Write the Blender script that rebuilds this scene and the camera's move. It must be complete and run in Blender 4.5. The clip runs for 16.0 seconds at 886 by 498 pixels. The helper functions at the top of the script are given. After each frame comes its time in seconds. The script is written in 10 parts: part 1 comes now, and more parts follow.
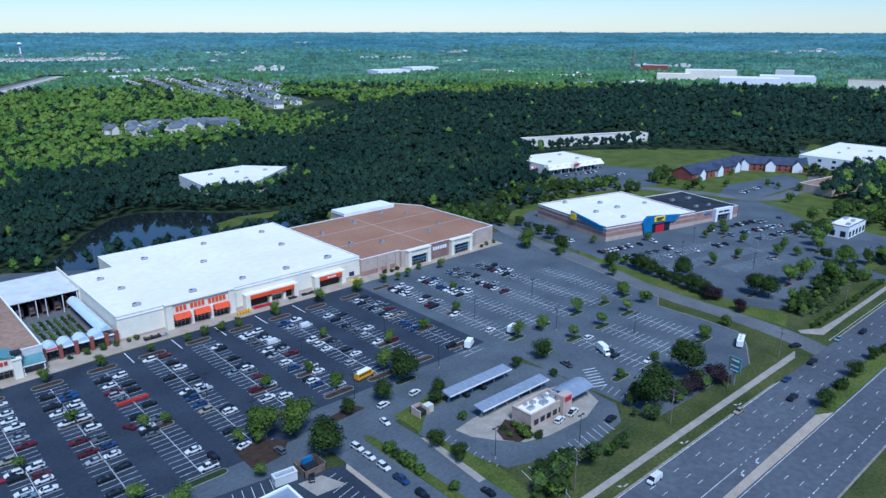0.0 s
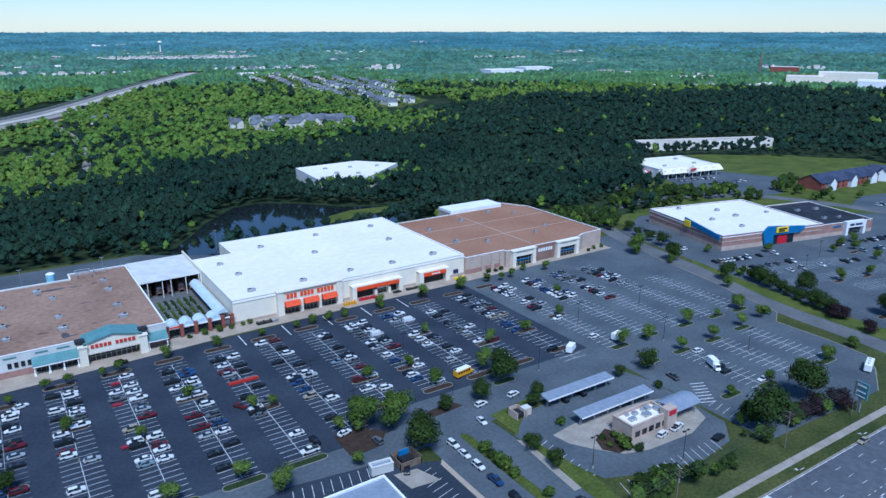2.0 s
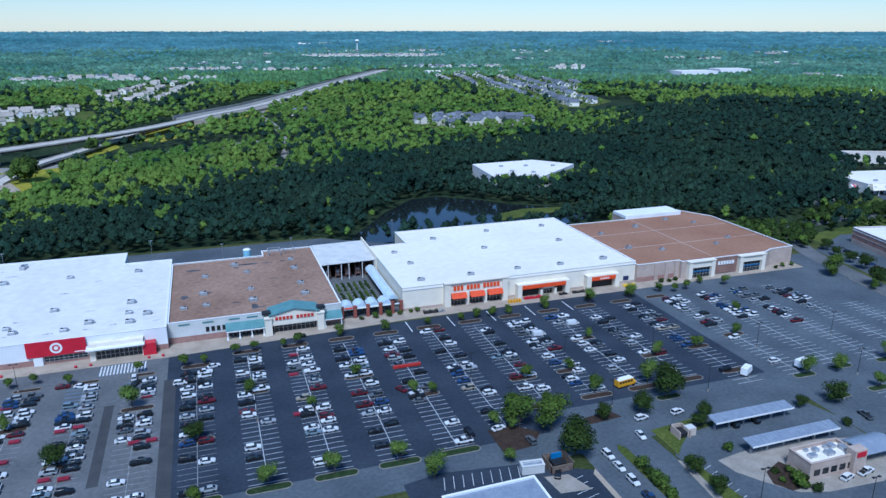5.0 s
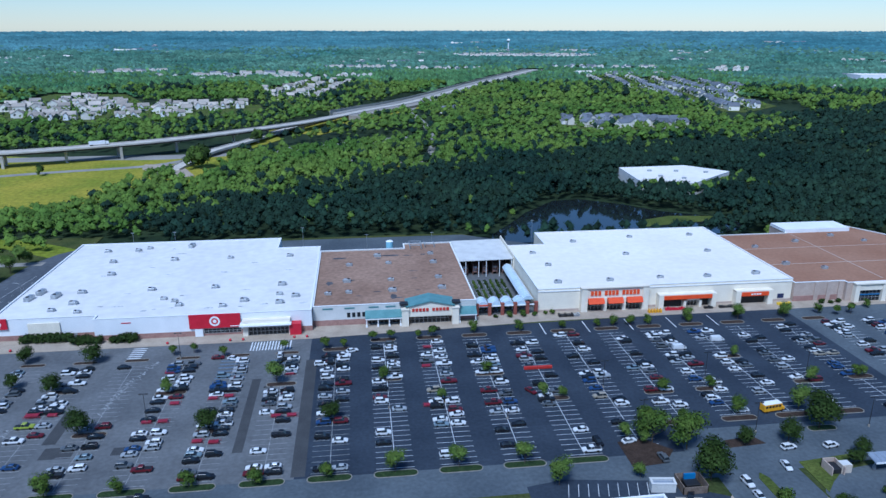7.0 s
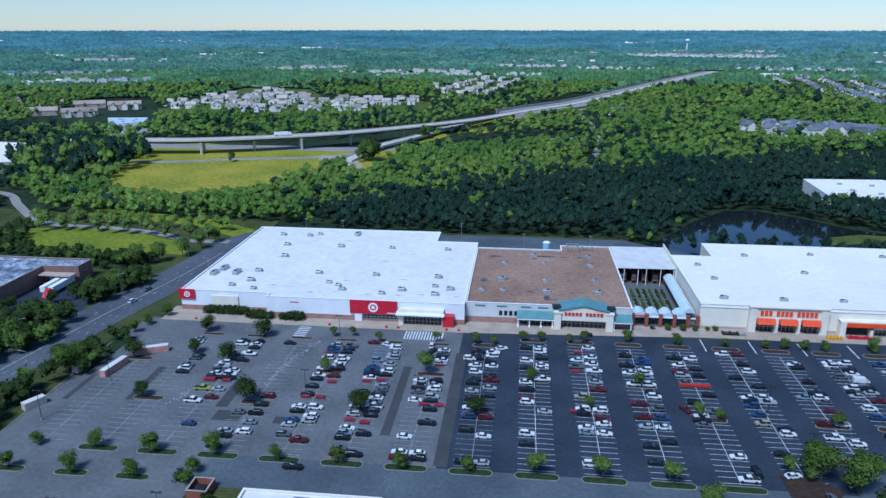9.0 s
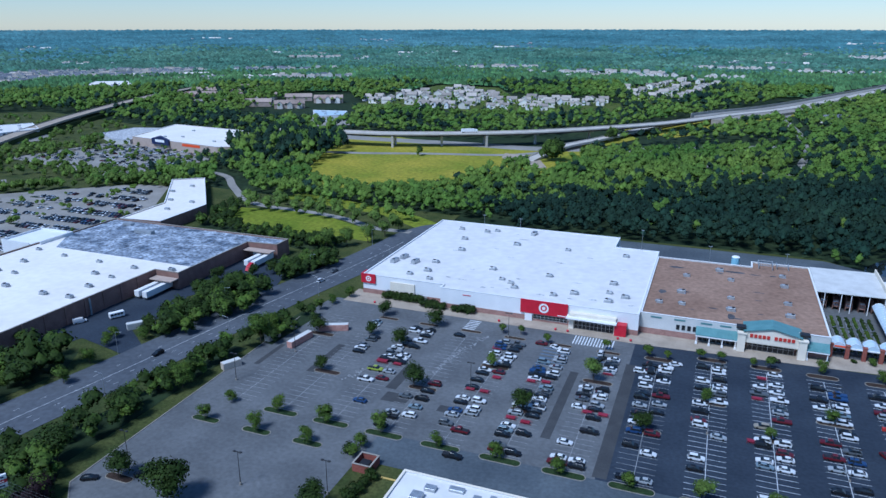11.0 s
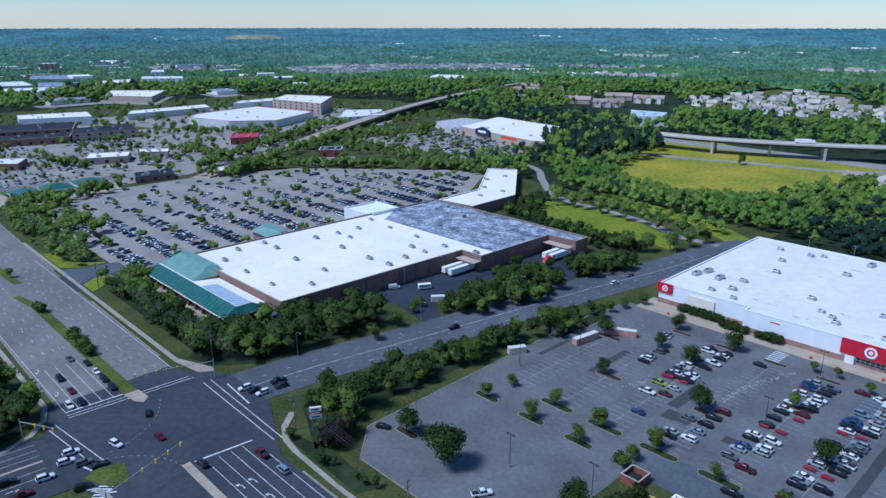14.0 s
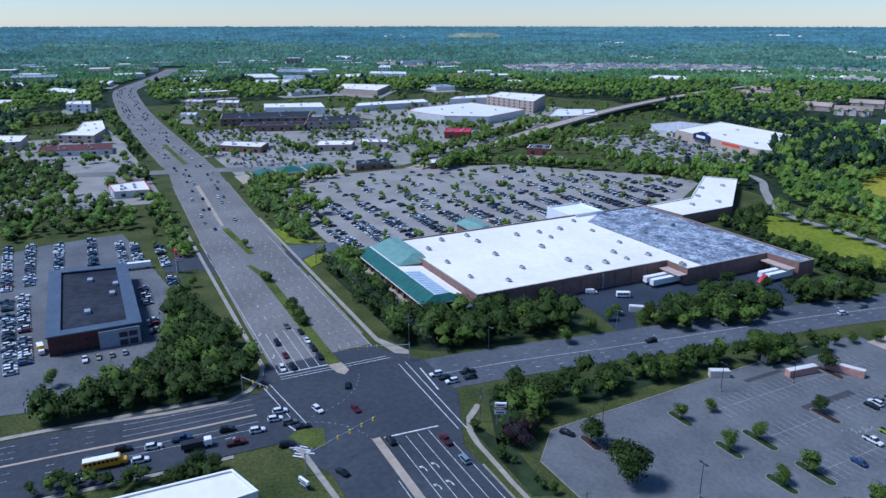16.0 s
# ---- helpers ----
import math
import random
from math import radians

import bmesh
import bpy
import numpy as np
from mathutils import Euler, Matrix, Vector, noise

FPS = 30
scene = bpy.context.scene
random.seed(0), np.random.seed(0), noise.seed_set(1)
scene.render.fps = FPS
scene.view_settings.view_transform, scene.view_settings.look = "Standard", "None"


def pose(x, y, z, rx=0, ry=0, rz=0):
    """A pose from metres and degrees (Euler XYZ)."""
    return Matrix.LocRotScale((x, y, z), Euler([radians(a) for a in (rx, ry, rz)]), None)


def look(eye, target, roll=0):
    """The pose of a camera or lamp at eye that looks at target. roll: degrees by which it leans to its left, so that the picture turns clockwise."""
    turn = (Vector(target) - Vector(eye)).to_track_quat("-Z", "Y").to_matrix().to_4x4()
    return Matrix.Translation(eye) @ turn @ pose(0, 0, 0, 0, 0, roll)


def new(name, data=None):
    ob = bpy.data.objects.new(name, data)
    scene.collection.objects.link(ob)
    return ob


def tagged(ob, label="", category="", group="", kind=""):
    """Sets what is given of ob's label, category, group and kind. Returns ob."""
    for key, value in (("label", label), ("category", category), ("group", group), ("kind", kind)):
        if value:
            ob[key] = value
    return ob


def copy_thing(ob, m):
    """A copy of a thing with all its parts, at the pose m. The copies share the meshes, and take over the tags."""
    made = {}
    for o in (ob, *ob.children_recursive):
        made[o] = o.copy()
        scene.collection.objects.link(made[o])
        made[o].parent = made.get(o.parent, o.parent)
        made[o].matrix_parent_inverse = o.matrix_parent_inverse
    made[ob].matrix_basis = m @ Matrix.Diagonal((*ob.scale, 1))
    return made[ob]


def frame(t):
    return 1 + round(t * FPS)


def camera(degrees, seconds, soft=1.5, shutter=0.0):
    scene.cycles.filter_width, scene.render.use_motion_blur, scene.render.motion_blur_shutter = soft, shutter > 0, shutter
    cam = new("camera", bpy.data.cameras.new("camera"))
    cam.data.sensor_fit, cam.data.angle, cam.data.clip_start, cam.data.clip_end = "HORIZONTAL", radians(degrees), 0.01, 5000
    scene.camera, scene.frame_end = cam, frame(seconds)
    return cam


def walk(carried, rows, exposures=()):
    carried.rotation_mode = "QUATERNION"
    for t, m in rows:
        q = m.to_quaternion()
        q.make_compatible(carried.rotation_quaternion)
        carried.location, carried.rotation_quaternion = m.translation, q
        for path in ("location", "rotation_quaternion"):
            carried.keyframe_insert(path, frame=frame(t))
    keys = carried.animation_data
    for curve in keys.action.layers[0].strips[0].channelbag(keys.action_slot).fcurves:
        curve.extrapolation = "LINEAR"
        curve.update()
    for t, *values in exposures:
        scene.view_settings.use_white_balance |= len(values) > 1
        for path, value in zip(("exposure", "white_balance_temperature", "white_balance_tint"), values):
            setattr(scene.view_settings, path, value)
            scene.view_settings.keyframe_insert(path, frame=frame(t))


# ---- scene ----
cam = camera(64.07, 16.0, soft=1.45)
PATH = [
    (0.0, 0.000, 0.000, 120.000, -41.949, -17.313),
    (0.5, 0.095, 0.302, 119.911, -39.721, -17.320),
    (1.0, 0.227, 0.477, 119.824, -37.480, -17.327),
    (1.5, 0.381, 0.556, 119.739, -35.261, -17.334),
    (2.0, 0.545, 0.565, 119.657, -33.059, -17.342),
    (2.5, 0.709, 0.528, 119.578, -30.847, -17.349),
    (3.0, 0.867, 0.461, 119.501, -28.595, -17.356),
    (3.5, 1.014, 0.382, 119.426, -26.272, -17.363),
    (4.0, 1.147, 0.302, 119.354, -23.852, -17.370),
    (4.5, 1.266, 0.231, 119.284, -21.321, -17.377),
    (5.0, 1.369, 0.177, 119.217, -18.670, -17.384),
    (5.5, 1.459, 0.145, 119.152, -15.900, -17.391),
    (6.0, 1.538, 0.137, 119.090, -13.016, -17.399),
    (6.5, 1.608, 0.155, 119.030, -10.025, -17.406),
    (7.0, 1.674, 0.199, 118.973, -6.935, -17.414),
    (7.5, 1.738, 0.267, 118.918, -3.754, -17.423),
    (8.0, 1.803, 0.356, 118.865, -0.484, -17.431),
    (8.5, 1.873, 0.465, 118.815, 2.875, -17.440),
    (9.0, 1.950, 0.589, 118.768, 6.327, -17.450),
    (9.5, 2.035, 0.724, 118.723, 9.880, -17.461),
    (10.0, 2.128, 0.868, 118.681, 13.540, -17.472),
    (10.5, 2.229, 1.016, 118.640, 17.315, -17.484),
    (11.0, 2.334, 1.166, 118.603, 21.206, -17.498),
    (11.5, 2.439, 1.317, 118.568, 25.211, -17.512),
    (12.0, 2.537, 1.467, 118.535, 29.317, -17.528),
    (12.5, 2.619, 1.617, 118.505, 33.503, -17.546),
    (13.0, 2.673, 1.770, 118.477, 37.741, -17.565),
    (13.5, 2.684, 1.930, 118.452, 41.996, -17.586),
    (14.0, 2.634, 2.102, 118.430, 46.234, -17.609),
    (14.5, 2.502, 2.296, 118.409, 50.432, -17.634),
    (15.0, 2.263, 2.524, 118.392, 54.591, -17.661),
    (15.5, 1.887, 2.799, 118.376, 58.761, -17.692),
    (16.0, 1.342, 3.139, 118.363, 63.063, -17.725),
]
walk(cam, [(t, pose(x, y, z, 90 + pitch, 0, yaw)) for t, x, y, z, yaw, pitch in PATH], exposures=[(0.0, 0.38, 4790, 8), (6.0, 0.27, 4780, 8), (12.5, 0.21, 4860, 9), (16.0, 0.33, 4960, 13)])

# ---------- sky, sun ----------
world = bpy.data.worlds.new("sky")
scene.world = world
world.use_nodes = True
wn = world.node_tree.nodes
sky = wn.new("ShaderNodeTexSky")
sky.sky_type = 'NISHITA'
sky.sun_disc = False
SUN_ELEV, SUN_ROT = 56.0, 205.0
sky.sun_elevation, sky.sun_rotation = radians(SUN_ELEV), radians(SUN_ROT)
sky.air_density, sky.dust_density, sky.ozone_density = 1.12, 0.04, 5.0
wn["Background"].inputs["Strength"].default_value = 0.083
world.node_tree.links.new(sky.outputs[0], wn["Background"].inputs["Color"])

sun = new("sun", bpy.data.lights.new("sun", 'SUN'))
sun.data.energy, sun.data.angle, sun.data.color = 3.2, radians(16), (1.0, 0.94, 0.86)
sa = radians(SUN_ROT)
sun.matrix_world = look(Vector((math.sin(sa) * math.cos(radians(SUN_ELEV)), math.cos(sa) * math.cos(radians(SUN_ELEV)), math.sin(radians(SUN_ELEV)))) * 300, (0, 0, 0))

# ---------- materials ----------
MATS = {}


def surf(name, a, b, scale=0.3, rough=0.85, metal=0.0, bump=0.0, bscale=4.0, fine=None, fscale=2.5, famount=0.35, alpha=1.0, rand=0.0, island=0.0):
    """A surface whose colour runs between a and b with world-size noise, with finer grain and relief on top."""
    m = bpy.data.materials.new(name)
    m.use_nodes = True
    nt = m.node_tree
    n, ln = nt.nodes, nt.links
    bs = n["Principled BSDF"]
    bs.inputs["Roughness"].default_value, bs.inputs["Metallic"].default_value = rough, metal
    if rough >= .65:
        bs.inputs["Specular IOR Level"].default_value = .15
    geo = n.new("ShaderNodeNewGeometry")
    t1 = n.new("ShaderNodeTexNoise")
    t1.inputs["Scale"].default_value, t1.inputs["Detail"].default_value = scale, 5.0
    ln.new(geo.outputs["Position"], t1.inputs["Vector"])
    r1 = n.new("ShaderNodeMapRange")
    r1.inputs[1].default_value, r1.inputs[2].default_value = 0.32, 0.68
    ln.new(t1.outputs[0], r1.inputs[0])
    mx = n.new("ShaderNodeMix")
    mx.data_type = 'RGBA'
    mx.inputs[6].default_value, mx.inputs[7].default_value = (*a, 1), (*b, 1)
    ln.new(r1.outputs[0], mx.inputs[0])
    out = mx.outputs[2]
    t2 = n.new("ShaderNodeTexNoise")
    t2.inputs["Scale"].default_value, t2.inputs["Detail"].default_value = fscale, 4.0
    ln.new(geo.outputs["Position"], t2.inputs["Vector"])
    r2 = n.new("ShaderNodeMapRange")
    r2.inputs[1].default_value, r2.inputs[2].default_value = 0.3, 0.7
    r2.inputs[3].default_value, r2.inputs[4].default_value = 1 - famount, 1 + famount
    ln.new(t2.outputs[0], r2.inputs[0])
    m2 = n.new("ShaderNodeMix")
    m2.data_type, m2.blend_type = 'RGBA', 'MULTIPLY'
    m2.inputs[0].default_value = 1.0
    ln.new(out, m2.inputs[6])
    ln.new(r2.outputs[0], m2.inputs[7])
    out = m2.outputs[2]
    if rand or island:
        src = n.new("ShaderNodeObjectInfo").outputs["Random"] if rand else geo.outputs["Random Per Island"]
        r3 = n.new("ShaderNodeMapRange")
        k = rand or island
        r3.inputs[3].default_value, r3.inputs[4].default_value = 1 - k, 1 + k
        ln.new(src, r3.inputs[0])
        m3 = n.new("ShaderNodeMix")
        m3.data_type, m3.blend_type = 'RGBA', 'MULTIPLY'
        m3.inputs[0].default_value = 1.0
        ln.new(out, m3.inputs[6])
        ln.new(r3.outputs[0], m3.inputs[7])
        out = m3.outputs[2]
    ln.new(out, bs.inputs["Base Color"])
    if bump:
        t3 = n.new("ShaderNodeTexNoise")
        t3.inputs["Scale"].default_value, t3.inputs["Detail"].default_value = bscale, 3.0
        ln.new(geo.outputs["Position"], t3.inputs["Vector"])
        bp = n.new("ShaderNodeBump")
        bp.inputs["Strength"].default_value, bp.inputs["Distance"].default_value = min(1.0, bump), 0.3
        ln.new(t3.outputs[0], bp.inputs["Height"])
        ln.new(bp.outputs[0], bs.inputs["Normal"])
    MATS[name] = m
    return m


ASPH_NEW = surf("asphalt_dark", (.024, .032, .047), (.04, .051, .07), .05, .85, famount=.16, fscale=.9, bump=.15, bscale=12)
ASPH_OLD = surf("asphalt_worn", (.096, .101, .107), (.142, .148, .154), .06, .9, famount=.14, fscale=.7, bump=.15, bscale=12)
ASPH_MID = surf("asphalt_grey", (.066, .08, .095), (.102, .12, .136), .05, .88, famount=.14, fscale=.8, bump=.15, bscale=12)
ROAD = surf("road_asphalt", (.038, .044, .055), (.056, .063, .075), .03, .85, famount=.16, fscale=.5, bump=.15, bscale=12)
# worn asphalt with sunlight painted in; also used for pale roads
ASPH_PALE = surf("sunlit_pale_asphalt", (.215, .203, .183), (.295, .28, .254), .04, .9, famount=.14, fscale=.7)
ROAD_E = surf("road_asphalt_grey", (.07, .079, .094), (.1, .11, .127), .03, .88, famount=.16, fscale=.5)
# road asphalt made paler and warmer: the western sunlight is in the colour
ROAD_W = surf("sunlit_road_asphalt", (.14, .136, .131), (.19, .184, .175), .03, .88, famount=.16, fscale=.5)
PATCH = surf("asphalt_patch", (.05, .052, .056), (.065, .067, .07), .2, .85, famount=.15)
WORNP = surf("worn_stall_paint", (.2, .21, .22), (.34, .35, .36), .4, .8, famount=.3, fscale=1.2)
STALLP = surf("stall_paint_white", (.5, .52, .54), (.66, .68, .7), .5, .7, famount=.2, fscale=1.5)
LINE = surf("road_paint_white", (.38, .39, .4), (.58, .59, .6), .5, .7, famount=.25, fscale=1.5)
YEL = surf("road_paint_yellow", (.5, .34, .08), (.58, .42, .14), .5, .7, famount=.2)
BLUEP = surf("stall_paint_blue", (.08, .13, .2), (.11, .16, .23), .4, .8, famount=.3)
CONC = surf("concrete", (.25, .225, .19), (.33, .3, .26), .25, .85, famount=.14, bump=.1)
CONC_PALE = surf("pale_bridge_concrete", (.4, .37, .32), (.52, .48, .42), .12, .85, famount=.14)
GIRDER = surf("weathered_steel", (.055, .045, .04), (.085, .07, .06), .2, .7, famount=.2)
CONC_TAN = surf("tan_concrete", (.3, .25, .195), (.39, .33, .26), .2, .85, famount=.14)
KERB = surf("kerb_concrete", (.19, .175, .15), (.27, .25, .215), .6, .85, famount=.15)
GRASS = surf("lawn", (.055, .078, .015), (.105, .125, .027), .08, .95, famount=.35, fscale=1.2, bump=.6, bscale=6)
VERGE = surf("roadside_grass", (.038, .054, .015), (.08, .088, .027), .07, .95, famount=.35, fscale=1.0, bump=.6, bscale=6)
MEADOW = surf("dry_meadow", (.175, .2, .017), (.32, .275, .032), .022, .95, famount=.3, fscale=.3, bump=.6, bscale=4)
# brighter lawn colour that carries the sunlight on the western grass
MEADOWG = surf("sunlit_mown_meadow", (.12, .165, .012), (.2, .22, .022), .03, .95, famount=.3, fscale=.35, bump=.6, bscale=4)
COVER = surf("dark_groundcover", (.018, .034, .012), (.034, .054, .018), .6, .95, famount=.4, fscale=2, bump=.6)
MULCH = surf("mulch", (.032, .022, .017), (.055, .038, .029), .5, .95, famount=.3, bump=.5)
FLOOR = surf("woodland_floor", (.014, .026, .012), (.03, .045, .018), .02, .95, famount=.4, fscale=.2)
ROOF_W = surf("white_roof_membrane", (.7, .66, .6), (.78, .74, .68), .03, .7, famount=.05, fscale=.3)
ROOF_A = surf("weathered_white_roof", (.62, .605, .585), (.68, .665, .645), .05, .7, famount=.07, fscale=.25)
ROOF_T = surf("tan_gravel_roof", (.22, .14, .1), (.3, .2, .145), .05, .9, famount=.2, fscale=.5)
ROOF_B = surf("brown_gravel_roof", (.25, .13, .08), (.3, .17, .11), .04, .9, famount=.1, fscale=.6)
ROOF_D = surf("dark_roof_membrane", (.018, .021, .03), (.036, .04, .052), .06, .9, famount=.3, fscale=.3)
ROOF_S = surf("stained_bitumen_roof", (.045, .065, .1), (.4, .44, .5), .13, .6, famount=.8, fscale=.7)
STAIN_L = surf("grey_roof_stain", (.3, .31, .33), (.52, .52, .52), .4, .7, famount=.4, fscale=.8)
CORRAL = surf("dark_red_rail", (.2, .012, .03), (.26, .018, .04), .5, .5, famount=.1)
STAIN = surf("bitumen_patch", (.05, .052, .06), (.11, .11, .12), .3, .8, famount=.3)
CREAM = surf("cream_stucco", (.68, .62, .51), (.76, .7, .58), .2, .9, famount=.06)
WHITEW = surf("white_wall_panels", (.68, .69, .7), (.75, .755, .76), .15, .8, famount=.05)
OFFW = surf("off_white_wall", (.5, .5, .48), (.6, .6, .58), .2, .85, famount=.08)
BRICKP = surf("pink_brick", (.27, .155, .13), (.35, .215, .18), .4, .9, famount=.18, fscale=3, bump=.3, bscale=6)
BRICKD = surf("brown_brick", (.2, .12, .098), (.26, .16, .13), .3, .9, famount=.16, fscale=3, bump=.3, bscale=6)
BRICKR = surf("red_brick", (.2, .065, .05), (.27, .095, .07), .4, .9, famount=.16, fscale=3, bump=.3, bscale=6)
MAROON = surf("maroon_brick", (.09, .03, .028), (.13, .045, .042), .4, .8, famount=.2)
TANW = surf("tan_split_block", (.38, .3, .25), (.46, .37, .31), .3, .9, famount=.1)
TEAL = surf("teal_standing_seam_metal", (.09, .2, .21), (.13, .26, .27), .3, .5, famount=.1)
GREENR = surf("green_standing_seam_metal", (.016, .09, .07), (.026, .12, .095), .3, .45, famount=.15)
GREENL = surf("pale_green_metal", (.12, .24, .205), (.17, .29, .25), .3, .5, famount=.1)
ORANGE = surf("orange_panel", (.62, .06, .01), (.7, .085, .014), .5, .5, famount=.06)
SIGNR = surf("red_letters", (.42, .03, .02), (.5, .04, .03), .5, .5, famount=.06)
RED = surf("red_panel", (.42, .008, .025), (.5, .012, .035), .5, .45, famount=.06)
BLUEW = surf("blue_panel", (.02, .12, .3), (.03, .16, .36), .3, .5, famount=.08)
NAVY = surf("navy_panel", (.012, .02, .07), (.02, .03, .1), .3, .4, famount=.1)
SIGNY = surf("yellow_sign", (.75, .5, .01), (.8, .56, .02), .5, .5, famount=.05)
WHITEP = surf("white_paint", (.74, .74, .73), (.8, .8, .79), .5, .5, famount=.04)
BLACKP = surf("black_paint", (.012, .012, .013), (.02, .02, .022), .5, .5, famount=.15)
METAL = surf("galvanised_metal", (.38, .4, .42), (.5, .52, .54), .8, .42, .6, famount=.15)
GREYM = surf("grey_metal", (.26, .28, .3), (.36, .38, .4), .8, .5, .3, famount=.2)
POLY = surf("translucent_blue_canopy", (.42, .53, .62), (.52, .62, .7), .3, .35, famount=.08)
SOLAR = surf("canopy_metal_blue_grey", (.26, .3, .37), (.34, .38, .45), .5, .4, .3, famount=.1)
SLATEM = surf("slate_blue_metal", (.06, .08, .11), (.09, .115, .15), .3, .45, .2, famount=.12)
WOODP = surf("weathered_pole_wood", (.12, .09, .07), (.2, .16, .13), .8, .9, famount=.25)
RUBBER = surf("tyre_rubber", (.012, .012, .012), (.02, .02, .02), 1, .9, famount=.2)
GLASSD = surf("dark_window_glass", (.012, .016, .02), (.022, .028, .035), .5, .12, famount=.1)
BARK = surf("bark", (.06, .045, .035), (.11, .085, .065), 1.5, .95, famount=.3, bump=.5)
LEAF_A = surf("leaf_mid_green", (.04, .073, .01), (.077, .116, .016), .25, .7, famount=.35, fscale=1.4, island=.35)
LEAF_B = surf("leaf_bright_green", (.06, .102, .017), (.105, .152, .027), .25, .7, famount=.35, fscale=1.4, island=.35)
LEAF_C = surf("leaf_dark_green", (.016, .031, .005), (.032, .053, .008), .25, .75, famount=.35, fscale=1.4, island=.35)
LEAF_P = surf("leaf_purple", (.013, .007, .009), (.024, .012, .014), .4, .75, famount=.3, island=.3)
# bright canopy for sunlit wood, dark one with cloud shade painted in
CAN_H = surf("sunlit_hardwood_canopy", (.06, .12, .019), (.125, .18, .029), .012, .85, famount=.3, fscale=.11, island=.22)
CAN_P = surf("shade_and_pine_canopy", (.008, .023, .016), (.018, .037, .021), .012, .85, famount=.35, fscale=.14, island=.3)
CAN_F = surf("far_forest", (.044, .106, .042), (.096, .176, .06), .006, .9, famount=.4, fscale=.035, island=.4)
# aerial haze painted into the next two: bluer canopy colours for greater distance
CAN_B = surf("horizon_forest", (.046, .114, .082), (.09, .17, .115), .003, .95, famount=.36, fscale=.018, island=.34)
CAN_X = surf("haze_blue_forest", (.05, .132, .15), (.088, .186, .2), .0012, .95, famount=.28, fscale=.008, island=.2)
SHINGLE = surf("grey_shingle_roof", (.29, .26, .225), (.43, .38, .33), .05, .9, famount=.2, rand=.3)
SLATEB = surf("blue_grey_shingle_roof", (.1, .115, .14), (.18, .19, .215), .05, .9, famount=.2, rand=.3)
ROOFBR = surf("brown_shingle_roof", (.26, .2, .17), (.37, .295, .25), .05, .9, famount=.2, rand=.2)
SIDING = surf("pale_siding", (.6, .55, .48), (.8, .77, .7), .03, .85, famount=.08, rand=.2)
WATER = surf("pond_water", (.01, .014, .016), (.014, .018, .02), .1, .04, famount=.1, bump=.02, bscale=1.5)

PAINT = {}
for key, col, rg in (("w", (.72, .73, .74), .3), ("s", (.36, .38, .4), .3), ("g", (.11, .12, .13), .3), ("k", (.012, .013, .016), .25),
                     ("r", (.11, .008, .014), .3), ("b", (.025, .06, .16), .3), ("t", (.2, .26, .3), .3), ("e", (.33, .29, .22), .35), ("y", (.75, .38, .01), .4), ("o", (.3, .36, .04), .4)):
    names = {"w": "white", "s": "silver", "g": "grey", "k": "black", "r": "red", "b": "blue", "t": "light_blue", "e": "beige", "y": "yellow", "o": "green"}
    PAINT[key] = surf("car_paint_" + names[key], tuple(c * .92 for c in col), col, 1.0, rg, .15, famount=.06)

# ---------- mesh helpers ----------


def quad_mesh(name, verts, faces, mats, idx=None, smooth=False):
    me = bpy.data.meshes.new(name)
    me.from_pydata(verts, [], faces)
    for m in (mats if isinstance(mats, (list, tuple)) else [mats]):
        me.materials.append(m)
    if idx is not None:
        me.polygons.foreach_set("material_index", np.asarray(idx, dtype=np.int32))
    if smooth:
        me.polygons.foreach_set("use_smooth", np.ones(len(me.polygons), dtype=bool))
    me.update()
    return me


def box(bm, x0, y0, z0, x1, y1, z1):
    v = [bm.verts.new(p) for p in ((x0, y0, z0), (x1, y0, z0), (x1, y1, z0), (x0, y1, z0), (x0, y0, z1), (x1, y0, z1), (x1, y1, z1), (x0, y1, z1))]
    for f in ((3, 2, 1, 0), (4, 5, 6, 7), (0, 1, 5, 4), (1, 2, 6, 5), (2, 3, 7, 6), (3, 0, 4, 7)):
        bm.faces.new([v[i] for i in f])
    return v


def prism(bm, poly, z0, z1):
    """An upright prism on the outline poly (anticlockwise)."""
    lo = [bm.verts.new((x, y, z0)) for x, y in poly]
    hi = [bm.verts.new((x, y, z1)) for x, y in poly]
    bm.faces.new(hi)
    bm.faces.new(lo[::-1])
    for i in range(len(poly)):
        j = (i + 1) % len(poly)
        bm.faces.new((lo[i], lo[j], hi[j], hi[i]))


def hull(bm, bottom, top):
    """Two rings of points, joined by side faces and closed."""
    lo, hi = [bm.verts.new(p) for p in bottom], [bm.verts.new(p) for p in top]
    bm.faces.new(hi)
    bm.faces.new(lo[::-1])
    for i in range(len(lo)):
        j = (i + 1) % len(lo)
        bm.faces.new((lo[i], lo[j], hi[j], hi[i]))


def post(bm, a, b, r0, r1=None, n=8):
    """A tapered round bar from a to b."""
    a, b = Vector(a), Vector(b)
    r1 = r0 if r1 is None else r1
    q = (b - a).to_track_quat('Z', 'Y').to_matrix()
    ring = [Vector((math.cos(2 * math.pi * i / n), math.sin(2 * math.pi * i / n), 0)) for i in range(n)]
    hull(bm, [a + q @ (c * r0) for c in ring], [b + q @ (c * r1) for c in ring])


